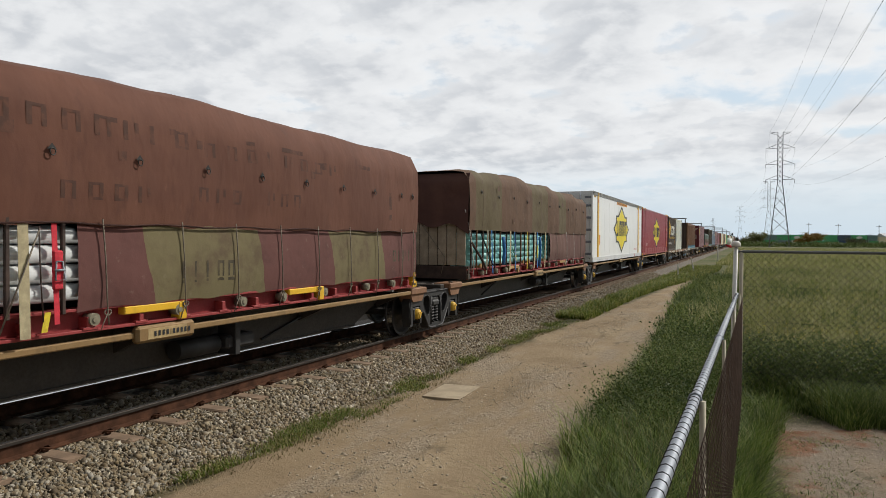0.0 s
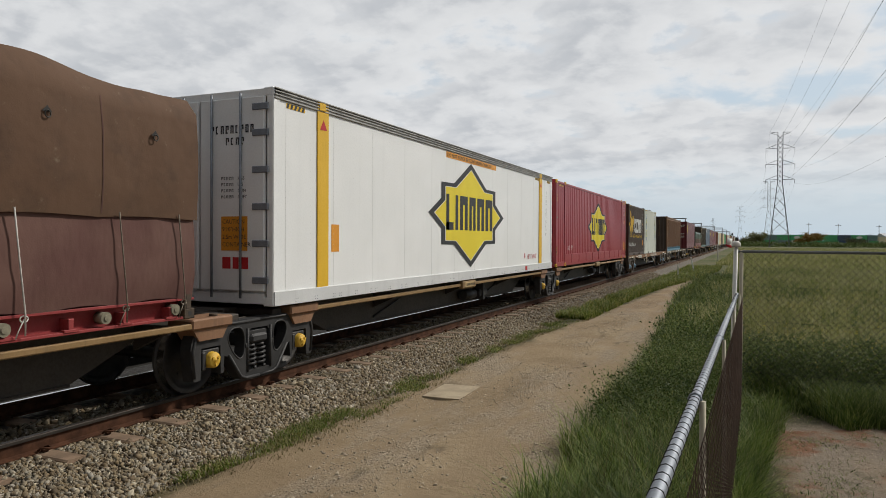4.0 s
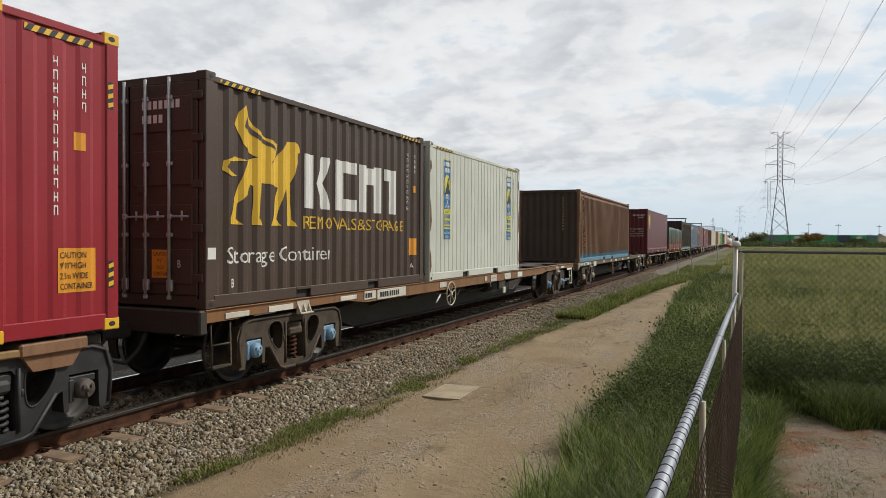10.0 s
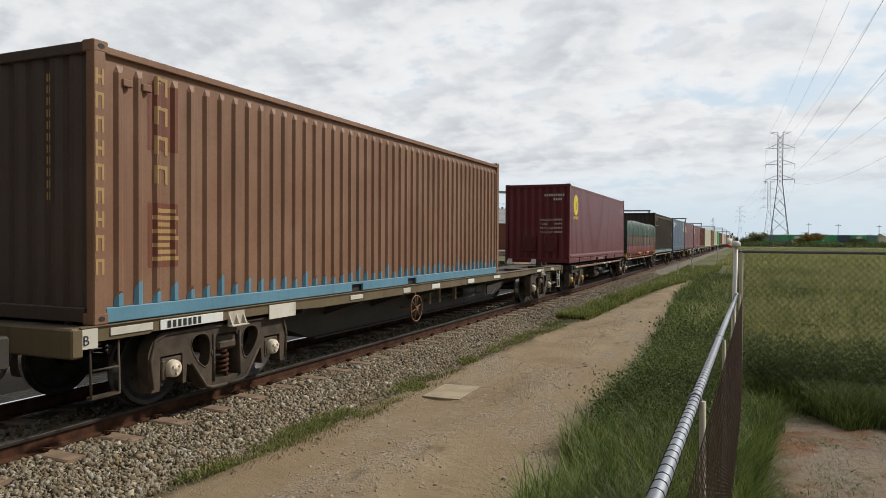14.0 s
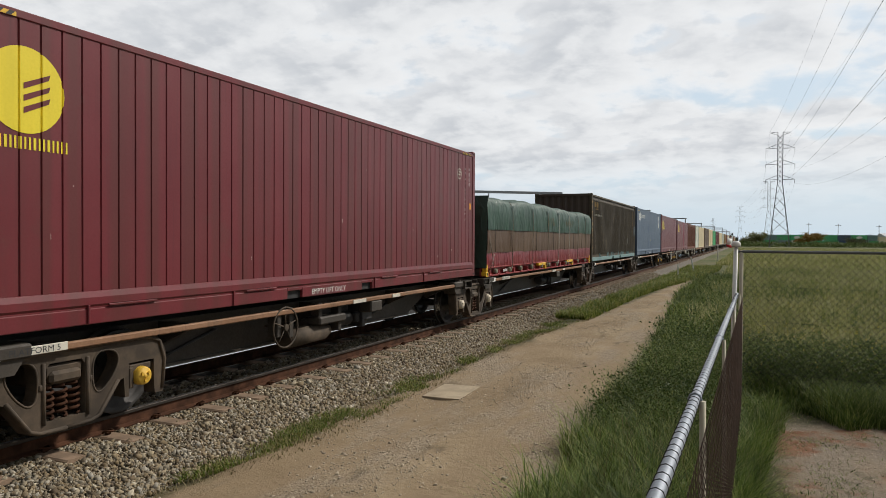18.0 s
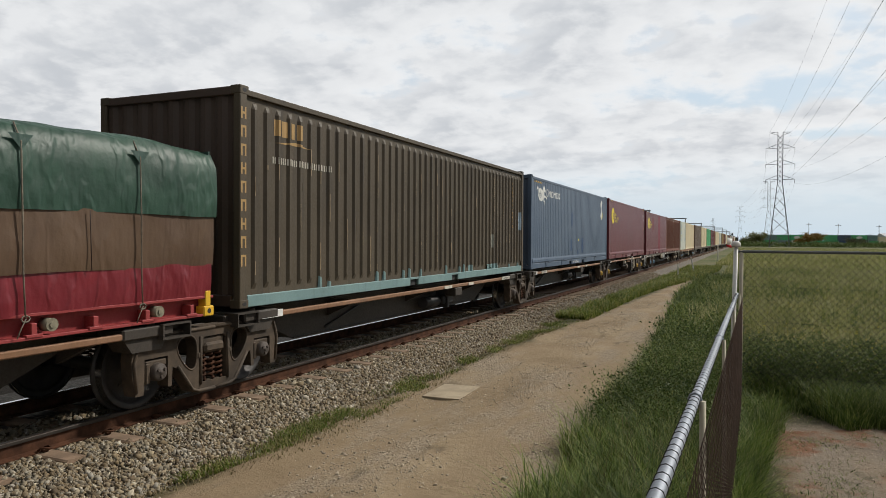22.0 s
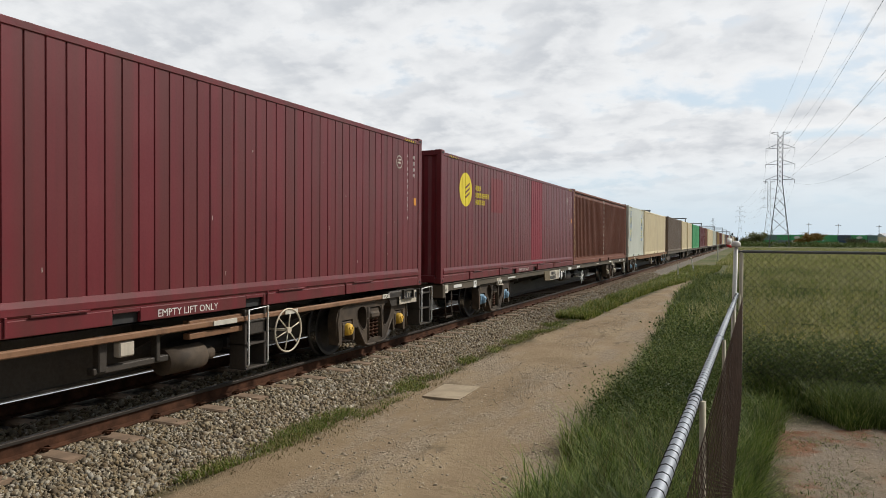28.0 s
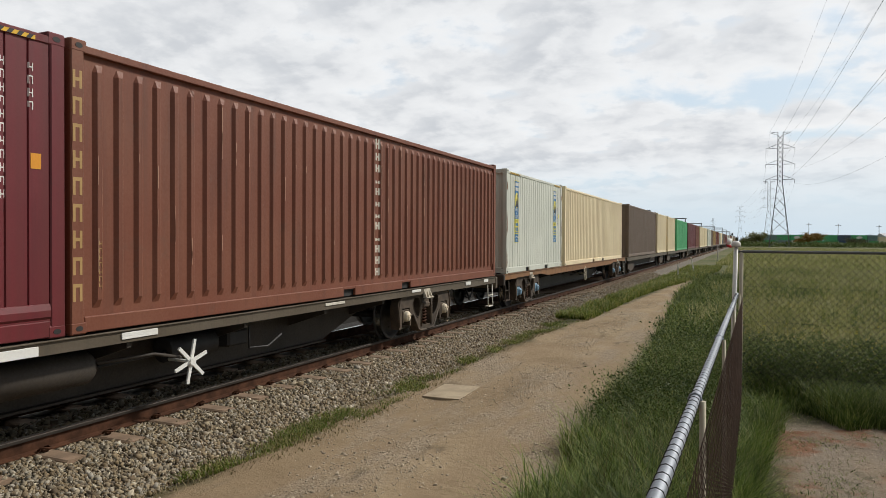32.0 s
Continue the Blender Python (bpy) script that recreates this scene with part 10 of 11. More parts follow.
    part("hanging_rod", Geo().tube([(1.2, 10.95, 0.87), (1.2, 10.95, 0.62)], 0.012, 6), WHITEMARK, MW)
    part("brake_tank", Geo().lathe([(11.5, 0.0), (11.52, 0.14), (11.58, 0.18), (12.55, 0.18), (12.61, 0.14), (12.63, 0.0)], (0.85, 0, 0.62), 1, 18), WAGONBLACK, MW, "black air tank")
    part("pipe_run", Geo().tube([(1.0, 12.6, 0.66), (1.05, 13.3, 0.66), (1.05, 13.7, 0.56)], 0.02, 6), WAGONBLACK, MW)
    # raised container stops on the empty deck ends
    for wg, y0, ys in ((KW, 59.9, (78.9,)), (BW, 79.9, (98.2, 98.75)), (MW, 165.0, (165.15,))):
        for y in ys:
            for x in (-0.85, 0.65):
                g = Geo().prism([(y - y0 - 0.05, 0.985), (y - y0 + 0.10, 0.985), (y - y0 - 0.02, 1.11), (y - y0 - 0.06, 1.11)], 0, x - 0.1, x + 0.1)
                part("container_stop", g, BOGIEBROWN if wg is not MW else DUSTYWHITE, wg)


wagon_plates()


def raise_body(w, lift):
    """Decks ride at their own heights; the bogies stay on the rails."""
    for o in w.children:
        if not o.name.startswith("bogie"):
            o.location.z += lift


raise_body(KW, 0.065)
raise_body(BW, 0.05)
raise_body(MW, -0.03)


# -- far end of the train --
def far_wagon(y0, loads):
    """loads: (start along the train, feet, material, label)."""
    L = 20.2
    w = aboard(thing("flat_wagon", "distant container flat wagon of the train", "rail wagon", "wagons of the train"), y0)
    part("deck", Geo().box(-1.2, 1.2, 0, L, 0.78, 0.98), WAGONGREEN, w)
    part("centre_sill", belly(2.6, L - 2.6, 0.85, 0.34, 0.42, 2.6), WAGONBLACK, w)
    for by in (2.4, L - 2.4):
        g = Geo()
        for s in (-1, 1):
            g.plate([[(by - 1.15, 0.6), (by - 0.8, 0.76), (by + 0.8, 0.76), (by + 1.15, 0.6), (by + 1.1, 0.34), (by + 0.4, 0.18), (by - 0.4, 0.18), (by - 1.1, 0.34)]], 0, s * 0.93, s * 1.04)
        b = part("bogie", g, BOGIEBROWN, w)
        for q in (-0.9, 0.9):
            h = Geo()
            for s in (-1, 1):
                h.cyl((s * 0.7, by + q, 0.46), (s * 0.82, by + q, 0.46), 0.455, 16)
            part("wheelset", h, WHEELSTEEL, b)
    for ly, feet, mat, label in loads:
        container(ly, feet, mat, "std" if feet != 48 else "flat", label, far=ly > 240, pockets=False)


far_wagon(211.0, [(211.3, 40, TAUPE, "taupe curtain-sided container on a far wagon"), (224.6, 20, CREAM, "cream short container on a far wagon")])
far_wagon(232.0, [(232.0, 20, CREAM, "white short container on a far wagon"), (239.8, 20, GREEN, "green container on a far wagon"), (246.0, 20, GREEN, "green container on a far wagon")])
FARCOL = [(MAROON, "maroon container"), (CREAM, "cream container"), (PALEGREY, "pale grey container"), (OCHRE, "ochre container"), (REDBROWN, "red-brown container"), (CREAM, "cream container"), (TAUPE, "taupe container"), (MAROON, "maroon container"), (PALEGREY, "white container"), (BLUE, "blue container"), (REDBROWN, "red-brown container")]
for i in range(21):
    y = 253.0 + 21.0 * i
    m, lab = FARCOL[i % len(FARCOL)]
    m2, lab2 = FARCOL[(i + 4) % len(FARCOL)]
    far_wagon(y, [(y + 0.5, 40, m, "distant " + lab + " on the train"), (y + 13.2, 20, m2, "distant short " + lab2 + " near the tail")])


# ---- beyond the train: sidings, overhead wiring, freight yard ----
OLDRAIL = plain("dark_old_rail", (0.05, 0.032, 0.024), 0.8, 0.4, 5.0)
OLDTIE = plain("old_grey_sleeper", (0.10, 0.078, 0.058), 0.9, 0.3, 3.0)


def make_sidings():
    for xc in (-32.5, -36.8, -57.5):
        for s in (-0.755, 0.755):
            make_rail("siding_rail", xc + s, "rusty siding rail in weedy ballast", 8.0, 420.0, 0.24, "rails of the sidings", RAILDULL, OLDRAIL)
        g = Geo()
        for i in range(230):
            g.box(xc - 1.25, xc + 1.25, 10 + i * 0.7, 10.22 + i * 0.7, -0.02, 0.07)
        solo("siding_sleepers", g, OLDTIE, "old sleepers under the siding rails", "sleepers", kind="stuff")


make_sidings()
STEELGREY = plain("galvanised_mast_steel", (0.36, 0.38, 0.40), 0.5, 0.12, 4.0, 0.4)
BEIGE = paint("beige_sheet_cladding", (0.50, 0.44, 0.32), 0.6, 0.3, 0.25, 0.05)
ROOFGREY = paint("pale_sheet_roof", (0.46, 0.48, 0.50), 0.45, 0.3, 0.2, 0.05)
SHEDGREY = paint("grey_sheet_cladding", (0.42, 0.44, 0.44), 0.55, 0.3, 0.25, 0.05)
TRUCKBLUE = paint("truck_blue", (0.02, 0.13, 0.42), 0.35, 0.2, 0.1, 0.0)
CRATERED = paint("red_crate_paint", (0.25, 0.03, 0.035), 0.6, 0.3, 0.3, 0.1)
GLASS = plain("dark_glass", (0.02, 0.025, 0.03), 0.12, 0.1, 2.0, 0.0, 0.0)
CABINET = paint("grey_cabinet_paint", (0.34, 0.35, 0.34), 0.55, 0.2, 0.2, 0.05)


def make_portals():
    for i, (xa, ya) in enumerate([(-22.7, 91), (-18.6, 150), (-15.7, 206), (-14.9, 266), (-12.6, 318), (-10.8, 365), (-10.5, 430), (-10.5, 510), (-10.5, 600)]):
        x0, x1 = 0.0, -39.2 if i == 0 else -28.0
        y = 0.0
        p = thing("overhead_portal", "galvanised portal frame carrying overhead wires over the sidings", "portal", "portals over the sidings", m=pose(xa, ya, 0, 0, 0, 36 if i == 0 else 12))
        for x in (x0, x1):
            part("mast", Geo().box(x - 0.14, x + 0.14, y - 0.14, y + 0.14, -0.1, 8.6, 0.02), STEELGREY, p)
        part("beam", Geo().box(x1 - 0.3, x0 + 0.3, y - 0.16, y + 0.16, 8.3, 8.62, 0.02), STEELGREY, p)
        for x in (-11.0, -16.0):
            g = Geo().tube([(x + 1.2, y, 8.3), (x + 1.2, y, 5.6)], 0.06, 6)
            g.tube([(x + 1.2, y, 6.6), (x - 0.9, y, 6.7)], 0.035, 5).tube([(x + 1.2, y, 5.7), (x - 0.9, y, 6.6)], 0.03, 5).tube([(x + 0.6, y, 6.0), (x - 0.6, y, 5.7)], 0.025, 5)
            part("registration_arm", g, STEELGREY, p)
    for x, z in ((-33.4, 5.5), (-33.4, 6.75), (-37.7, 5.5), (-37.7, 6.75), (-42.0, 8.9), (-42.6, 9.2), (-46.0, 7.6)):
        solo("overhead_wire", Geo().tube([(x, -20, z), (x, 68, z), (x, 300, z), (x, 620, z)], 0.014, 4), DARKWIRE, "thin contact wire strung along the sidings", "cable", "overhead wires")


make_portals()
YARD = 23.5


def ribbed(x0, x1, y, z0, z1, pitch, depth):
    g = Geo()
    n = int((x1 - x0) / pitch)
    vs = []
    for i in range(n):
        a = x0 + (x1 - x0) * i / n
        for f, d in ((0.0, 0.0), (0.6, 0.0), (0.7, -depth), (0.9, -depth)):
            vs += [(a + f * pitch, y + d, z0), (a + f * pitch, y + d, z1)]
    m = len(vs) // 2
    g.add(vs, [(2 * i, 2 * i + 2, 2 * i + 3, 2 * i + 1) for i in range(m - 1)])
    return g


def make_sheds():
    # long beige shed
    s = thing("beige_shed", "long beige sheet-metal shed with a pale roof", "shed", m=pose(-97.5, 108.0, 0, 0, 0, 2.0))
    W, D, E, R = 43.0, 16.0, 5.6, 7.1
    part("front_wall", ribbed(0, W, 0.0, 0, E, 0.4, 0.06), BEIGE, s)
    part("side_wall", Geo().plate([[(0, 0), (D, 0), (D, E), (D / 2, R), (0, E)]], 0, 0.0, 0.2), BEIGE, s)
    part("side_wall", Geo().plate([[(0, 0), (D, 0), (D, E), (D / 2, R), (0, E)]], 0, W - 0.2, W), BEIGE, s)
    part("back_wall", Geo().box(0, W, D - 0.2, D, 0, E), BEIGE, s)
    for a, b, za, zb in ((-0.4, D / 2, E - 0.05, R), (D / 2, D + 0.4, R, E - 0.05)):
        g = Geo().add([(-0.3, a, za), (W + 0.3, a, za), (W + 0.3, b, zb), (-0.3, b, zb), (-0.3, a, za + 0.12), (W + 0.3, a, za + 0.12), (W + 0.3, b, zb + 0.12), (-0.3, b, zb + 0.12)], [(0, 1, 2, 3), (4, 5, 6, 7), (0, 1, 5, 4), (0, 3, 7, 4), (1, 2, 6, 5), (2, 3, 7, 6)])
        part("roof", g, ROOFGREY, s)
    part("roller_door", Geo().box(5.2, 9.8, -0.12, -0.06, 0, 4.2, 0.02), BEIGE, s)
    part("roller_door", Geo().box(22.5, 29.5, -0.12, -0.06, 0, 4.0, 0.02), SHEDGREY, s)
    part("gutter", Geo().box(-0.2, W + 0.2, -0.5, -0.38, E - 0.1, E + 0.04), ROOFGREY, s)
    for i in range(9):
        part("solar_panel", Geo().add([(20 + i * 2.1, 1.0, E + 0.36), (21.9 + i * 2.1, 1.0, E + 0.36), (21.9 + i * 2.1, 5.5, E + 1.22), (20 + i * 2.1, 5.5, E + 1.22)], [(0, 1, 2, 3)]), GLASS, s)
    # gabled grey shed and open roof behind
    s = thing("gabled_shed", "grey gabled sheet-metal shed", "shed", m=pose(-116.8, 112.8, 0, 0, 0, YARD))
    part("gable_wall", Geo().plate([[(0, 0), (14.5, 0), (14.5, 4.8), (7.2, 7.0), (0, 4.8)]], 1, 0.0, 0.2), SHEDGREY, s)
    for a, b, za, zb in ((-0.4, 7.2, 4.75, 7.05), (7.2, 14.9, 7.05, 4.75)):
        part("roof", Geo().add([(a, -0.4, za), (b, -0.4, zb), (b, 20, zb), (a, 20, za), (a, -0.4, za + 0.12), (b, -0.4, zb + 0.12), (b, 20, zb + 0.12), (a, 20, za + 0.12)], [(0, 1, 2, 3), (4, 5, 6, 7), (0, 1, 5, 4), (1, 2, 6, 5), (0, 3, 7, 4)]), ROOFGREY, s)
    part("side_wall", Geo().box(0, 0.2, 0.2, 20, 0, 4.8), SHEDGREY, s)
    part("side_wall", Geo().box(14.3, 14.5, 0.2, 20, 0, 4.8), SHEDGREY, s)
    part("window", Geo().box(6.3, 8.1, -0.05, -0.01, 5.0, 6.3), GLASS, s)
    s = thing("canopy", "tall open-sided canopy with a dark underside", "canopy", m=pose(-117.6, 132.0, 0, 0, 0, YARD))
    part("roof", Geo().box(0, 21, 0, 14, 7.6, 8.0), DECK, s)
    for x in (0.3, 10.5, 20.7):
        for y in (0.3, 13.7):
            part("column", Geo().box(x - 0.15, x + 0.15, y - 0.15, y + 0.15, 0, 7.6), STEELGREY, s)
    # blue-sheeted building and white dome store
    s = thing("workshop", "long cream workshop with a dark roof", "building", m=pose(-70.0, 128.0, 0, 0, 0, 8.0))
    part("wall", Geo().box(-6, 12, 0, 10, 0, 5.4), BEIGE, s)
    part("roof", Geo().prism([(-0.5, 5.4), (10.5, 5.4), (5, 7.8)], 0, -6.5, 12.5), ROOFGREY, s)
    part("door", Geo().box(0.0, 8.0, -0.08, -0.02, 0, 3.8), TRUCKBLUE, s, "blue curtain")
    s = thing("brick_building", "red-brown gabled building with a grey tiled roof", "building", m=pose(-60.5, 150.0, 0, 0, 0, 12.0))
    part("wall", Geo().box(-4, 20, 0, 10, 0, 6.0), REDBROWN, s)
    part("roof", Geo().prism([(-0.6, 6.0), (10.6, 6.0), (5, 9.6)], 0, -4.6, 20.6), SHEDGREY, s)
    s = thing("white_shed", "small white gabled store", "shed", m=pose(-56.0, 128.0, 0, 0, 0, 12.0))
    part("wall", Geo().plate([[(0, 0), (7, 0), (7, 4.6), (3.5, 6.2), (0, 4.6)]], 1, 0.0, 8.0), WHITE, s)


make_sheds()


def wheel(parent, x, y, r=0.5, w=0.28):
    t = part("wheel", Geo().cyl((x, y, r), (x, y + w, r), r, 16), RUBBER, parent)
    part("rim", Geo().cyl((x, y - 0.02, r), (x, y + 0.04, r), r * 0.55, 12), STEELGREY, t)


def tanker(x, y, L, label, cabblue):
    t = thing("tank_trailer", label, "tank trailer", "trailers in the freight yard", m=pose(x, y, 0, 0, 0, YARD))
    sec = [(1.25 * math.cos(a * 0.393), 2.55 + 0.95 * math.sin(a * 0.393)) for a in range(16)]
    part("tank", Geo().plate([[(p[0] + 1.25, p[1]) for p in sec]], 0, 0.0, L), WHITE, t, "white elliptical tank")
    part("chassis", Geo().box(0.2, L - 0.2, 0.5, 2.0, 1.1, 1.5), TRUCKBLUE if cabblue else WAGONBLACK, t)
    for k in range(3):
        wheel(t, L - 1.2 - k * 1.25, 0.1)
    part("landing_leg", Geo().box(1.5, 1.7, 0.3, 0.5, 0, 1.2), WAGONBLACK, t)
    part("end_ring", Geo().plate([[(p[0] * 1.02 + 1.25, (p[1] - 2.55) * 1.02 + 2.55) for p in sec]], 0, L * 0.5, L * 0.5 + 0.1), GALV, t)


def truck(x, y, label, box_len, cabmat, boxmat, group="lorries in the freight yard"):
    t = thing("lorry", label, "lorry", group, m=pose(x, y, 0, 0, 0, YARD))
    cab = part("cab", Geo().plate([[(0.0, 0.6), (2.2, 0.6), (2.2, 2.9), (0.5, 2.9), (0.05, 1.8)]], 1, 0.0, 2.4), cabmat, t)
    part("window", Geo().plate([[(0.25, 1.8), (1.3, 1.8), (1.3, 2.6), (0.55, 2.6)]], 1, -0.02, 0.0), GLASS, cab)
    part("windscreen", Geo().add([(0.04, 0.2, 1.8), (0.04, 2.2, 1.8), (0.45, 2.2, 2.8), (0.45, 0.2, 2.8)], [(0, 1, 2, 3)]), GLASS, cab)
    part("chassis", Geo().box(0.3, 3.2 + box_len, 0.5, 1.9, 0.7, 1.0), WAGONBLACK, t)
    part("box_body", Geo().box(3.4, 3.4 + box_len, 0.0, 2.45, 1.15, 4.2, 0.05), boxmat, t, "white box body")
    part("fridge_unit", Geo().box(2.75, 3.4, 0.5, 1.95, 2.6, 3.9, 0.05), WHITE, t)
    for q in (1.0, 3.6 + box_len * 0.6, 4.8 + box_len * 0.6):
        wheel(t, q, 0.05)


def car(x, y, label, mat, rz=YARD):
    t = thing("car", label, "car", "cars in the freight yard", m=pose(x, y, 0, 0, 0, rz))
    part("body", Geo().plate([[(0, 0.35), (4.3, 0.35), (4.3, 0.85), (3.9, 0.95), (3.2, 1.45), (1.6, 1.5), (0.9, 1.0), (0.05, 0.85)]], 1, 0.0, 1.75), mat, t)
    part("window", Geo().plate([[(1.15, 1.0), (2.2, 1.0), (2.2, 1.4), (1.65, 1.4)]], 1, -0.015, 0.0), GLASS, t)
    part("window", Geo().plate([[(2.3, 1.0), (3.6, 1.0), (3.15, 1.38), (2.3, 1.4)]], 1, -0.015, 0.0), GLASS, t)
    for q in (0.8, 3.4):
        wheel(t, q, -0.02, 0.32, 0.2)


def make_yard():
    tanker(-129.3, 83.4, 14.0, "long white road tank trailer with blue chassis parked in the yard", True)
    tanker(-111.7, 91.0, 8.4, "white road tank trailer parked in the yard", False)
    part_ = truck(-136.0, 95.0, "blue prime mover behind the tank trailers", 4.0, TRUCKBLUE, TRUCKBLUE)
    truck(-96.3, 93.4, "white lorry with a tall white box body", 7.2, WHITE, WHITE)
    car(-65.8, 91.3, "small white hatchback parked in the yard", WHITE)
    car(-79.0, 95.0, "dark pick-up parked by the shed", WAGONBLACK)
    truck(-72.0, 92.0, "white lorry beside the beige shed", 4.5, WHITE, SHEDGREY)
    car(-58.0, 108.0, "red car in the freight yard", CRATERED)
    car(-54.0, 108.5, "white car in the freight yard", WHITE)
    k = 0
    for i in range(6):
        for j in range(3 if i < 4 else 4):
            c = thing("crate_frame", "stacked red steel crate frame", "crate", "stacked crates", m=pose(-103.0 + i * 1.5 * 0.917 + (6 if i > 3 else 0), 97.0 + i * 1.5 * 0.3986 + (2.6 if i > 3 else 0), 0.1 + j * 1.15, 0, 0, YARD))
            g = Geo()
            for x in (0, 1.3):
                for y in (0, 1.1):
                    g.box(x, x + 0.08, y, y + 0.08, 0, 1.1)
            part("frame", g.box(0, 1.38, 0, 1.18, 0, 0.12).box(0, 1.38, 0, 0.05, 1.0, 1.1).box(0, 1.38, 0, 0.05, 0.5, 0.58), CRATERED, c)
            part("panel", Geo().box(0.1, 1.28, 0.5, 0.55, 0.12, 1.0), CRATERED, c)
    # relay cabinet with scrawled paint, signs
    c = thing("relay_cabinet", "grey trackside relay cabinet scrawled with black paint", "cabinet", m=pose(-28.1, 42.3, 0, 0, 0, 14.0))
    part("body", Geo().box(0, 1.75, 0, 1.0, 0, 2.05, 0.02), CABINET, c)
    part("lid", Geo().box(-0.05, 1.8, -0.05, 1.05, 2.05, 2.12, 0.01), CABINET, c)
    part("door_gap", Geo().box(0.86, 0.89, -0.006, -0.002, 0.1, 1.98), BLACKP, c)
    g = Geo()
    rng = random.Random(2)
    for row in range(4):
        for i in range(5):
            x, z = 0.12 + i * 0.33, 1.75 - row * 0.42
            pts = [(x + 0.13 * math.cos(a * 0.9 + row) * rng.uniform(0.7, 1.1), -0.012, z + 0.15 * math.sin(a * 0.9 + i) * rng.uniform(0.7, 1.1)) for a in range(6)]
            g.tube(pts, 0.014, 4)
    r = part("scrawl", g, BLACKP, c, "looping black sprayed scrawl"); r["kind"] = "stuff"
    for x, y in ((-37.5, 40.4), (-35.5, 44.6), (-31.0, 34.5)):
        s = thing("track_sign", "small square grey lineside sign on a post", "sign", "lineside signs", m=pose(x, y, 0, 0, 0, 40))
        part("post", Geo().box(-0.03, 0.03, 0, 0.06, 0, 0.9), STEELGREY, s)
        part("board", Geo().box(-0.33, 0.33, -0.04, -0.01, 0.6, 1.3, 0.01), CABINET, s)
    for i in range(16):
        x, y = -128 + i * 5.4, 77 + i * 2.4
        part_ = solo("yard_fence_post", Geo().cyl((0, 0, -0.1), (0, 0, 2.2), 0.05, 6), STEELGREY, "grey yard fence post amid scrub", "post", "yard fence posts", m=pose(x, y, 0))
    for x, y, h in ((-140, 118, 9), (-126, 122, 12), (-118, 130, 9), (-106, 140, 12), (-95, 150, 13)):
        p = thing("utility_pole", "tall timber utility pole with a cross-arm", "pole", "utility poles", m=pose(x, y, 0))
        part("pole", Geo().cyl((0, 0, -0.2), (0, 0, h), 0.12, 8, 0.07), BARK, p)
        part("cross_arm", Geo().box(-1.2, 1.2, -0.06, 0.06, h - 1.0, h - 0.85), BARK, p)


make_yard()


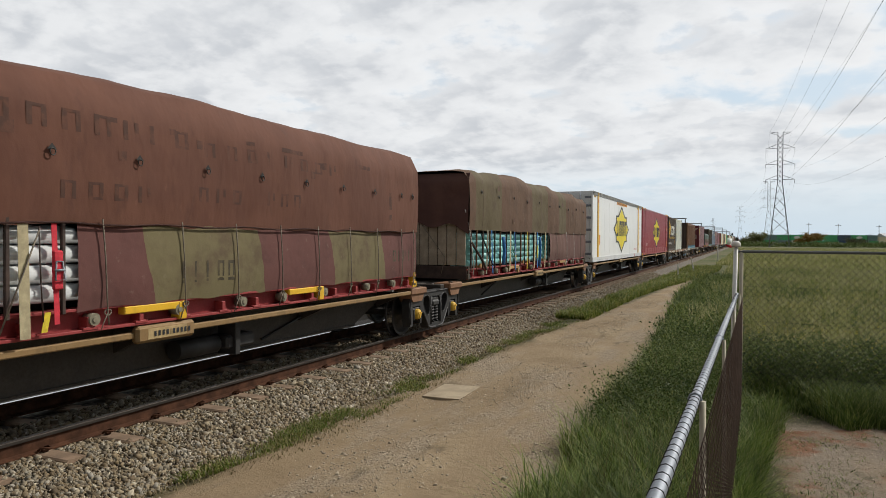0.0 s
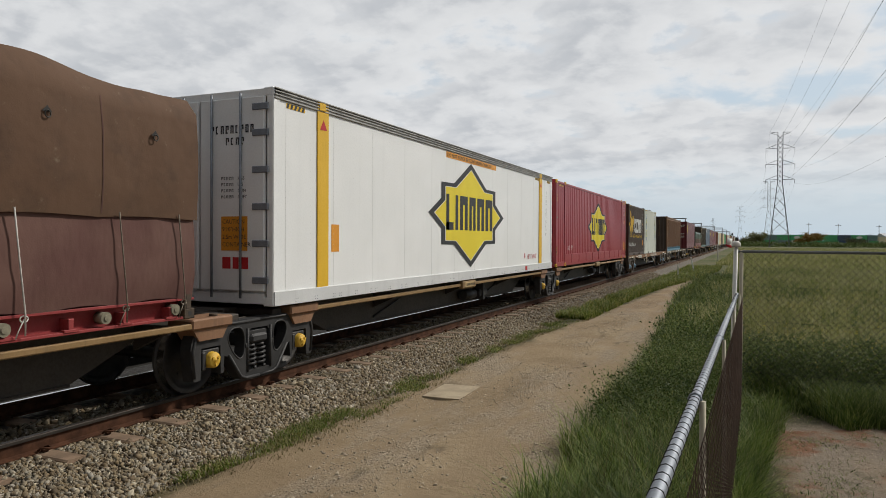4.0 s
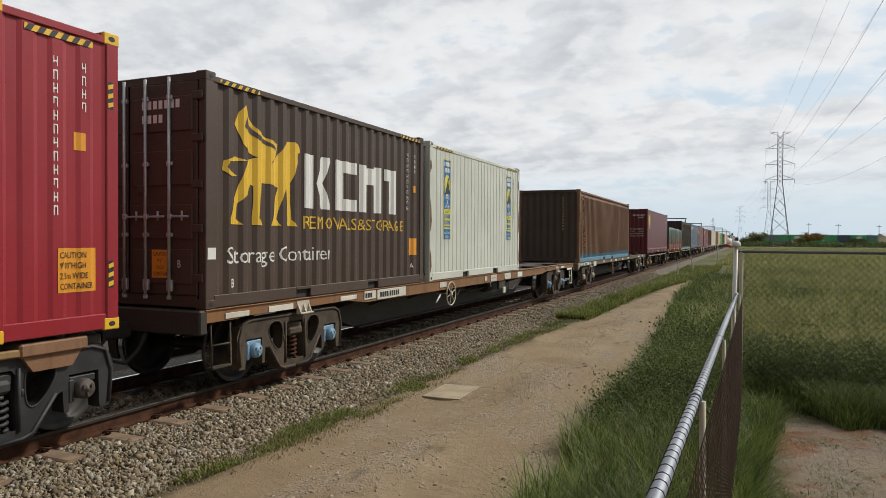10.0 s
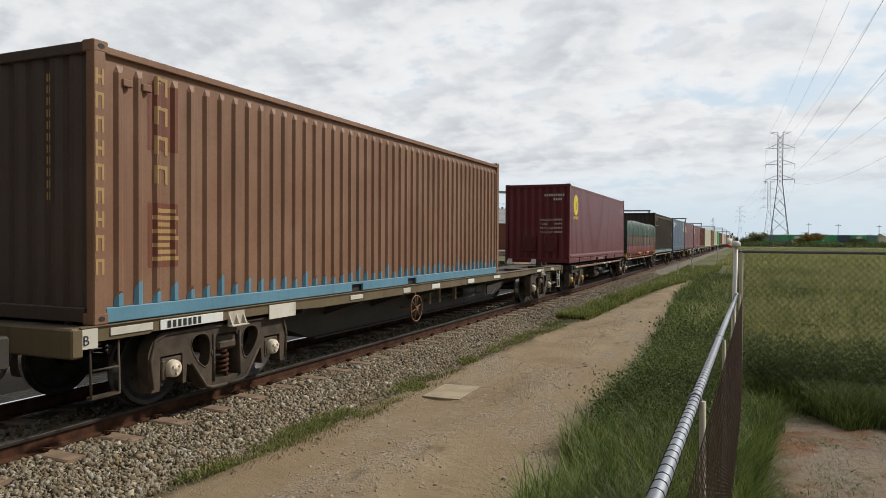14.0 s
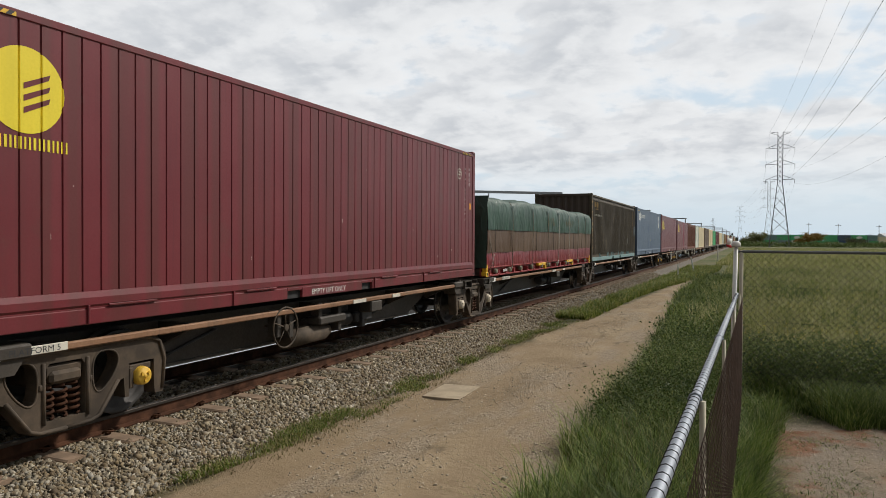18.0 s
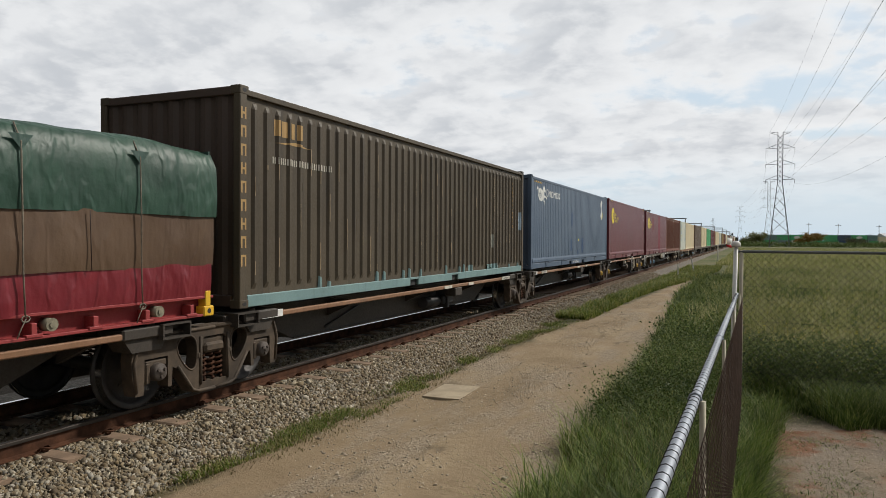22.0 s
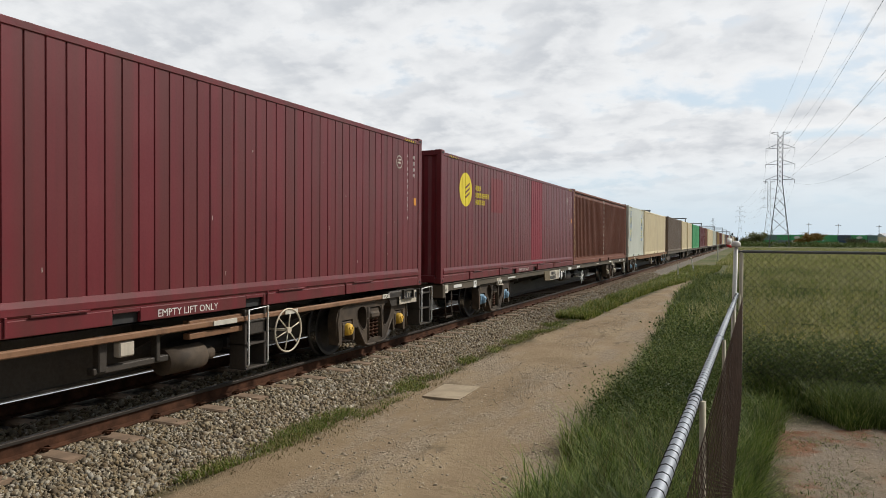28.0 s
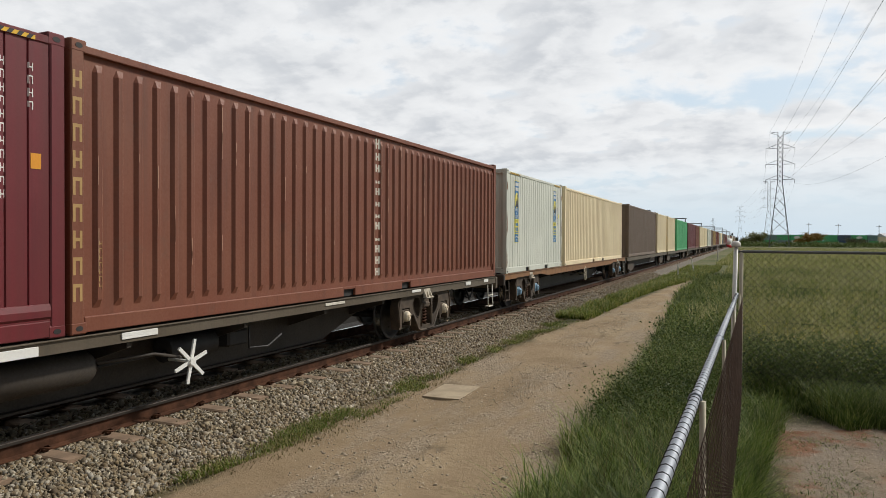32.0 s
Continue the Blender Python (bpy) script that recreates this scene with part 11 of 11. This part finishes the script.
# ---- the container yard past the field ----
def make_container_yard():
    cols = [(SEA_GREEN, 6.06), (GREEN, 6.06), (GREEN, 6.06), (PALEGREY, 6.06), (GREEN, 9.6), (BLUE, 6.06), (GREEN, 7.6), (SEA_GREEN, 4.6)]
    for row, (z, shift) in enumerate(((0.0, 0.6), (2.65, 0.0))):
        s = shift
        for i, (m, L) in enumerate(cols):
            if row == 0:
                m = (GREEN, SEA_GREEN, PALEGREY, GREEN, GREEN, DARKBLUE, SEA_GREEN, GREEN)[i]
            x, y = 7.5 + s * 0.917, 363.0 + s * 0.3986
            c = thing("stacked_container", "stacked freight container in the distant yard", "container", "containers in the distant yard", m=pose(x, y, z, 0, 0, YARD))
            part("side_panel", ribbed(0.1, L - 0.1, 0.0, 0.15, 2.5, 0.3, 0.04), m, c)
            part("shell", Geo().box(0, L, 0.06, 2.4, 0, 2.6, 0.03), m, c)
            if row == 1 and i in (2, 6):
                pts = [(L / 2 + 1.5 * math.cos(a * 0.3927), 1.4 + 0.65 * math.sin(a * 0.3927)) for a in range(16)]
                part("emblem", Geo().plate([pts], 1, -0.07, -0.06), WHITEMARK, c, "white oval emblem")
            s += L + 0.25
    b = thing("cream_building", "low cream building past the container yard", "building", m=pose(60.5, 386.0, 0, 0, 0, YARD))
    part("wall", Geo().box(0, 9, 0, 8, 0, 4.6), CREAM, b)
    part("roof", Geo().prism([(-0.4, 4.6), (8.4, 4.6), (4, 6.2)], 0, -0.4, 9.4), ROOFGREY, b)
    g = thing("yard_crane", "blue steel gantry crane leg in the distance", "crane", m=pose(66.5, 384.0, 0, 0, 0, YARD))
    part("leg", Geo().box(0, 1.0, 0, 1.0, 0, 8.4), TRUCKBLUE, g)
    part("girder", Geo().box(-0.6, 12, -0.2, 1.2, 7.6, 8.6), TRUCKBLUE, g)
    for x, y, h in ((27.0, 372, 11), (40.0, 380, 10.5), (57.0, 382, 10)):
        p = thing("utility_pole", "tall thin pole in the container yard", "pole", "utility poles", m=pose(x, y, 0))
        part("pole", Geo().cyl((0, 0, 0), (0, 0, h), 0.12, 6), BARK, p)
        part("cross_arm", Geo().box(-1.2, 1.2, -0.06, 0.06, h - 0.8, h - 0.65), BARK, p)
    # signal mast, cars and white tank at the crossing far down the road
    for x, y, h in ((-4.5, 262, 5.0), (-2.2, 200, 3.2)):
        p = thing("signal_mast", "white signal mast by the far crossing", "signal", "signals", m=pose(x, y, 0))
        part("mast", Geo().cyl((0, 0, 0), (0, 0, h), 0.07, 8), WHITEPIPE, p)
        part("lamp_head", Geo().box(-0.25, 0.25, -0.1, 0.1, h - 0.9, h, 0.03), BLACKP, p)
    t = thing("water_tank", "white round tank with a red foot", "tank", m=pose(-6.0, 250, 0))
    part("drum", Geo().cyl((0, 0, 1.0), (0, 0, 3.0), 1.6, 20), WHITE, t)
    part("foot", Geo().cyl((0, 0, 0), (0, 0, 1.0), 1.62, 20), REDMARK, t)
    part("lid", Geo().cyl((0, 0, 3.0), (0, 0, 3.3), 1.3, 20, 0.4), WHITE, t)
    for x, y, m, lab in ((-9.5, 246, REDMARK, "red car waiting at the far crossing"), (-12.5, 252, WHITE, "white van waiting at the far crossing")):
        car(x, y, lab, m, 10)


make_container_yard()


def tree(x, y, h, w, mat, seed, n, size, label, trunk=0.35, group="trees round the yard"):
    rng = np.random.default_rng(seed)
    t = thing("tree", label, "tree", group, m=pose(x, y, 0))
    g = Geo()
    g.cyl((0, 0, -0.2), (0.1 * w, 0, h * 0.45), trunk, 8, trunk * 0.6)
    tips = []
    for i in range(9):
        a, r, zz = rng.uniform(0, 6.28), rng.uniform(0.3, 0.95) * w, rng.uniform(0.5, 0.95) * h
        z0 = rng.uniform(0.22, 0.45) * h
        g.tube([(0.05 * w, 0, z0), (r * 0.5 * math.cos(a), r * 0.5 * math.sin(a), (z0 + zz) / 2 + 0.05 * h), (r * math.cos(a), r * math.sin(a), zz)], trunk * 0.22, 5)
        tips.append((r * math.cos(a), r * math.sin(a), zz))
    part("trunk", g, BARK, t)
    tips = np.array(tips)
    k = rng.integers(0, len(tips), n)
    pos = tips[k] * rng.uniform(0.75, 1.05, (n, 1)) + rng.normal(0, 1, (n, 3)) * np.array([w * 0.24, w * 0.24, h * 0.09])
    pos[:, 2] = np.maximum(pos[:, 2], h * 0.12)
    part("crown", leaves_on("crown", pos, rng.uniform(0.6, 1.4, n) * size, rng, mat, 0.8), None, t)
    return t


def make_trees():
    rng = random.Random(12)
    base = [tree(-196, 133, 9.5, 4.8, TREELEAF, 1, 2600, 0.55, "dark green gum tree behind the yard"),
            tree(-181, 141, 8.2, 5.2, TREELEAF, 2, 2600, 0.55, "dark green gum tree behind the yard"),
            tree(-166, 147, 11.5, 5.0, TREELEAF, 3, 2600, 0.55, "tall dark green gum tree behind the yard"),
            tree(-150, 154, 9.8, 5.5, TREELEAF, 4, 2600, 0.55, "dark green gum tree behind the yard")]
    for i in range(20):
        x = -214 + i * 6.4 + rng.uniform(-2, 2)
        y = 122 + (x + 214) * 0.43 + rng.uniform(4, 22)
        b = base[i % 4]
        c = copy_thing(b, pose(x, y, 0, 0, 0, rng.uniform(0, 360)))
        s = rng.uniform(0.55, 0.85)
        c.scale = (s, s, s)
    for x, y, s in ((-72, 150, 0.9), (-84, 152, 0.8), (-60, 168, 1.2), (-95, 165, 0.9)):
        c = copy_thing(base[1], pose(x, y, 0, 0, 0, x * 3))
        c.scale = (s, s, s)
    tree(25.8, 338, 6.0, 4.2, AUTUMN, 7, 1800, 0.5, "autumn-orange tree at the end of the field", 0.2)
    tree(21.0, 337, 3.6, 2.6, AUTUMN, 8, 900, 0.45, "small autumn-orange tree at the field's end", 0.15)
    tree(3.5, 338, 5.6, 4.2, PALELEAF, 9, 1800, 0.5, "broad pale green tree past the crossing", 0.25)
    tree(42.0, 330, 3.4, 4.0, TREELEAF, 10, 1200, 0.45, "low dark bush at the field's end", 0.15)
    for i in range(26):
        x = -14 + i * 3.6 + rng.uniform(-1.5, 1.5)
        c = copy_thing(base[i % 4], pose(x, 420 + rng.uniform(0, 60), 0, 0, 0, i * 47))
        s = rng.uniform(0.3, 0.55)
        c.scale = (s, s, s)
    # dense low scrub that closes the belt of trees
    nr = np.random.default_rng(44)
    for k, (xa, xb) in enumerate(((-225, -180), (-180, -135), (-135, -84))):
        n = 9000
        x = nr.uniform(xa, xb, n)
        top = np.array([4.6 + 2.2 * noise.noise(Vector((q * 0.12, 3.0, 0))) + 1.2 * noise.noise(Vector((q * 0.5, 7.0, 0))) for q in x])
        pos = np.stack([x, 124 + (x + 214) * 0.43 + nr.uniform(0, 9, n), top * nr.uniform(0.0, 1.0, n) ** 0.6], -1)
        solo("scrub_belt", leaves_on("scrub_belt", pos, nr.uniform(0.5, 1.2, n), nr, TREELEAF, 0.8), None, "dark green scrub closing the belt of gum trees", "scrub", kind="stuff")
    # distant hills
    g = Geo()
    vs = []
    n = 60
    for i in range(n + 1):
        a = radians(-80 + 110 * i / n)
        hgt = 26 + 20 * noise.noise(Vector((i * 0.16, 2.0, 0))) + 8 * noise.noise(Vector((i * 0.6, 5.0, 0)))
        k = max(0.05, math.cos(radians(min(90, max(-90, (-80 + 110 * i / n + 52) * 2.0)))))
        vs += [(2800 * math.sin(a), 2800 * math.cos(a), -20), (2850 * math.sin(a), 2850 * math.cos(a), hgt * k * 2.2)]
    g.add(vs, [(2 * i, 2 * i + 2, 2 * i + 3, 2 * i + 1) for i in range(n)], True)
    solo("distant_hills", g, plain("hazy_hills", (0.30, 0.36, 0.40), 0.95, 0.1, 0.01), "pale hazy hills on the horizon", "hills", kind="structure")


make_trees()


# ---- what moves ----
def motions():
    times = [float(t) for t in range(33)]
    for ob, y, z in TRAIN:
        walk(ob, [(t, pose(XC, y - travel(t), RH + z)) for t in times])
    fine = [round(0.1 * i, 1) for i in range(321)]
    for w, yy in WHEELS:
        walk(w, [(t, pose(0, yy, 0.462, math.degrees(travel(t) / 0.462))) for t in fine])
    walk(CLOUDS, [(0.0, pose(0, 0, 0)), (16.0, pose(0, 0, 0, 0, 0, 1.7)), (32.0, pose(0, 0, 0, 0, 0, 3.4))])


motions()
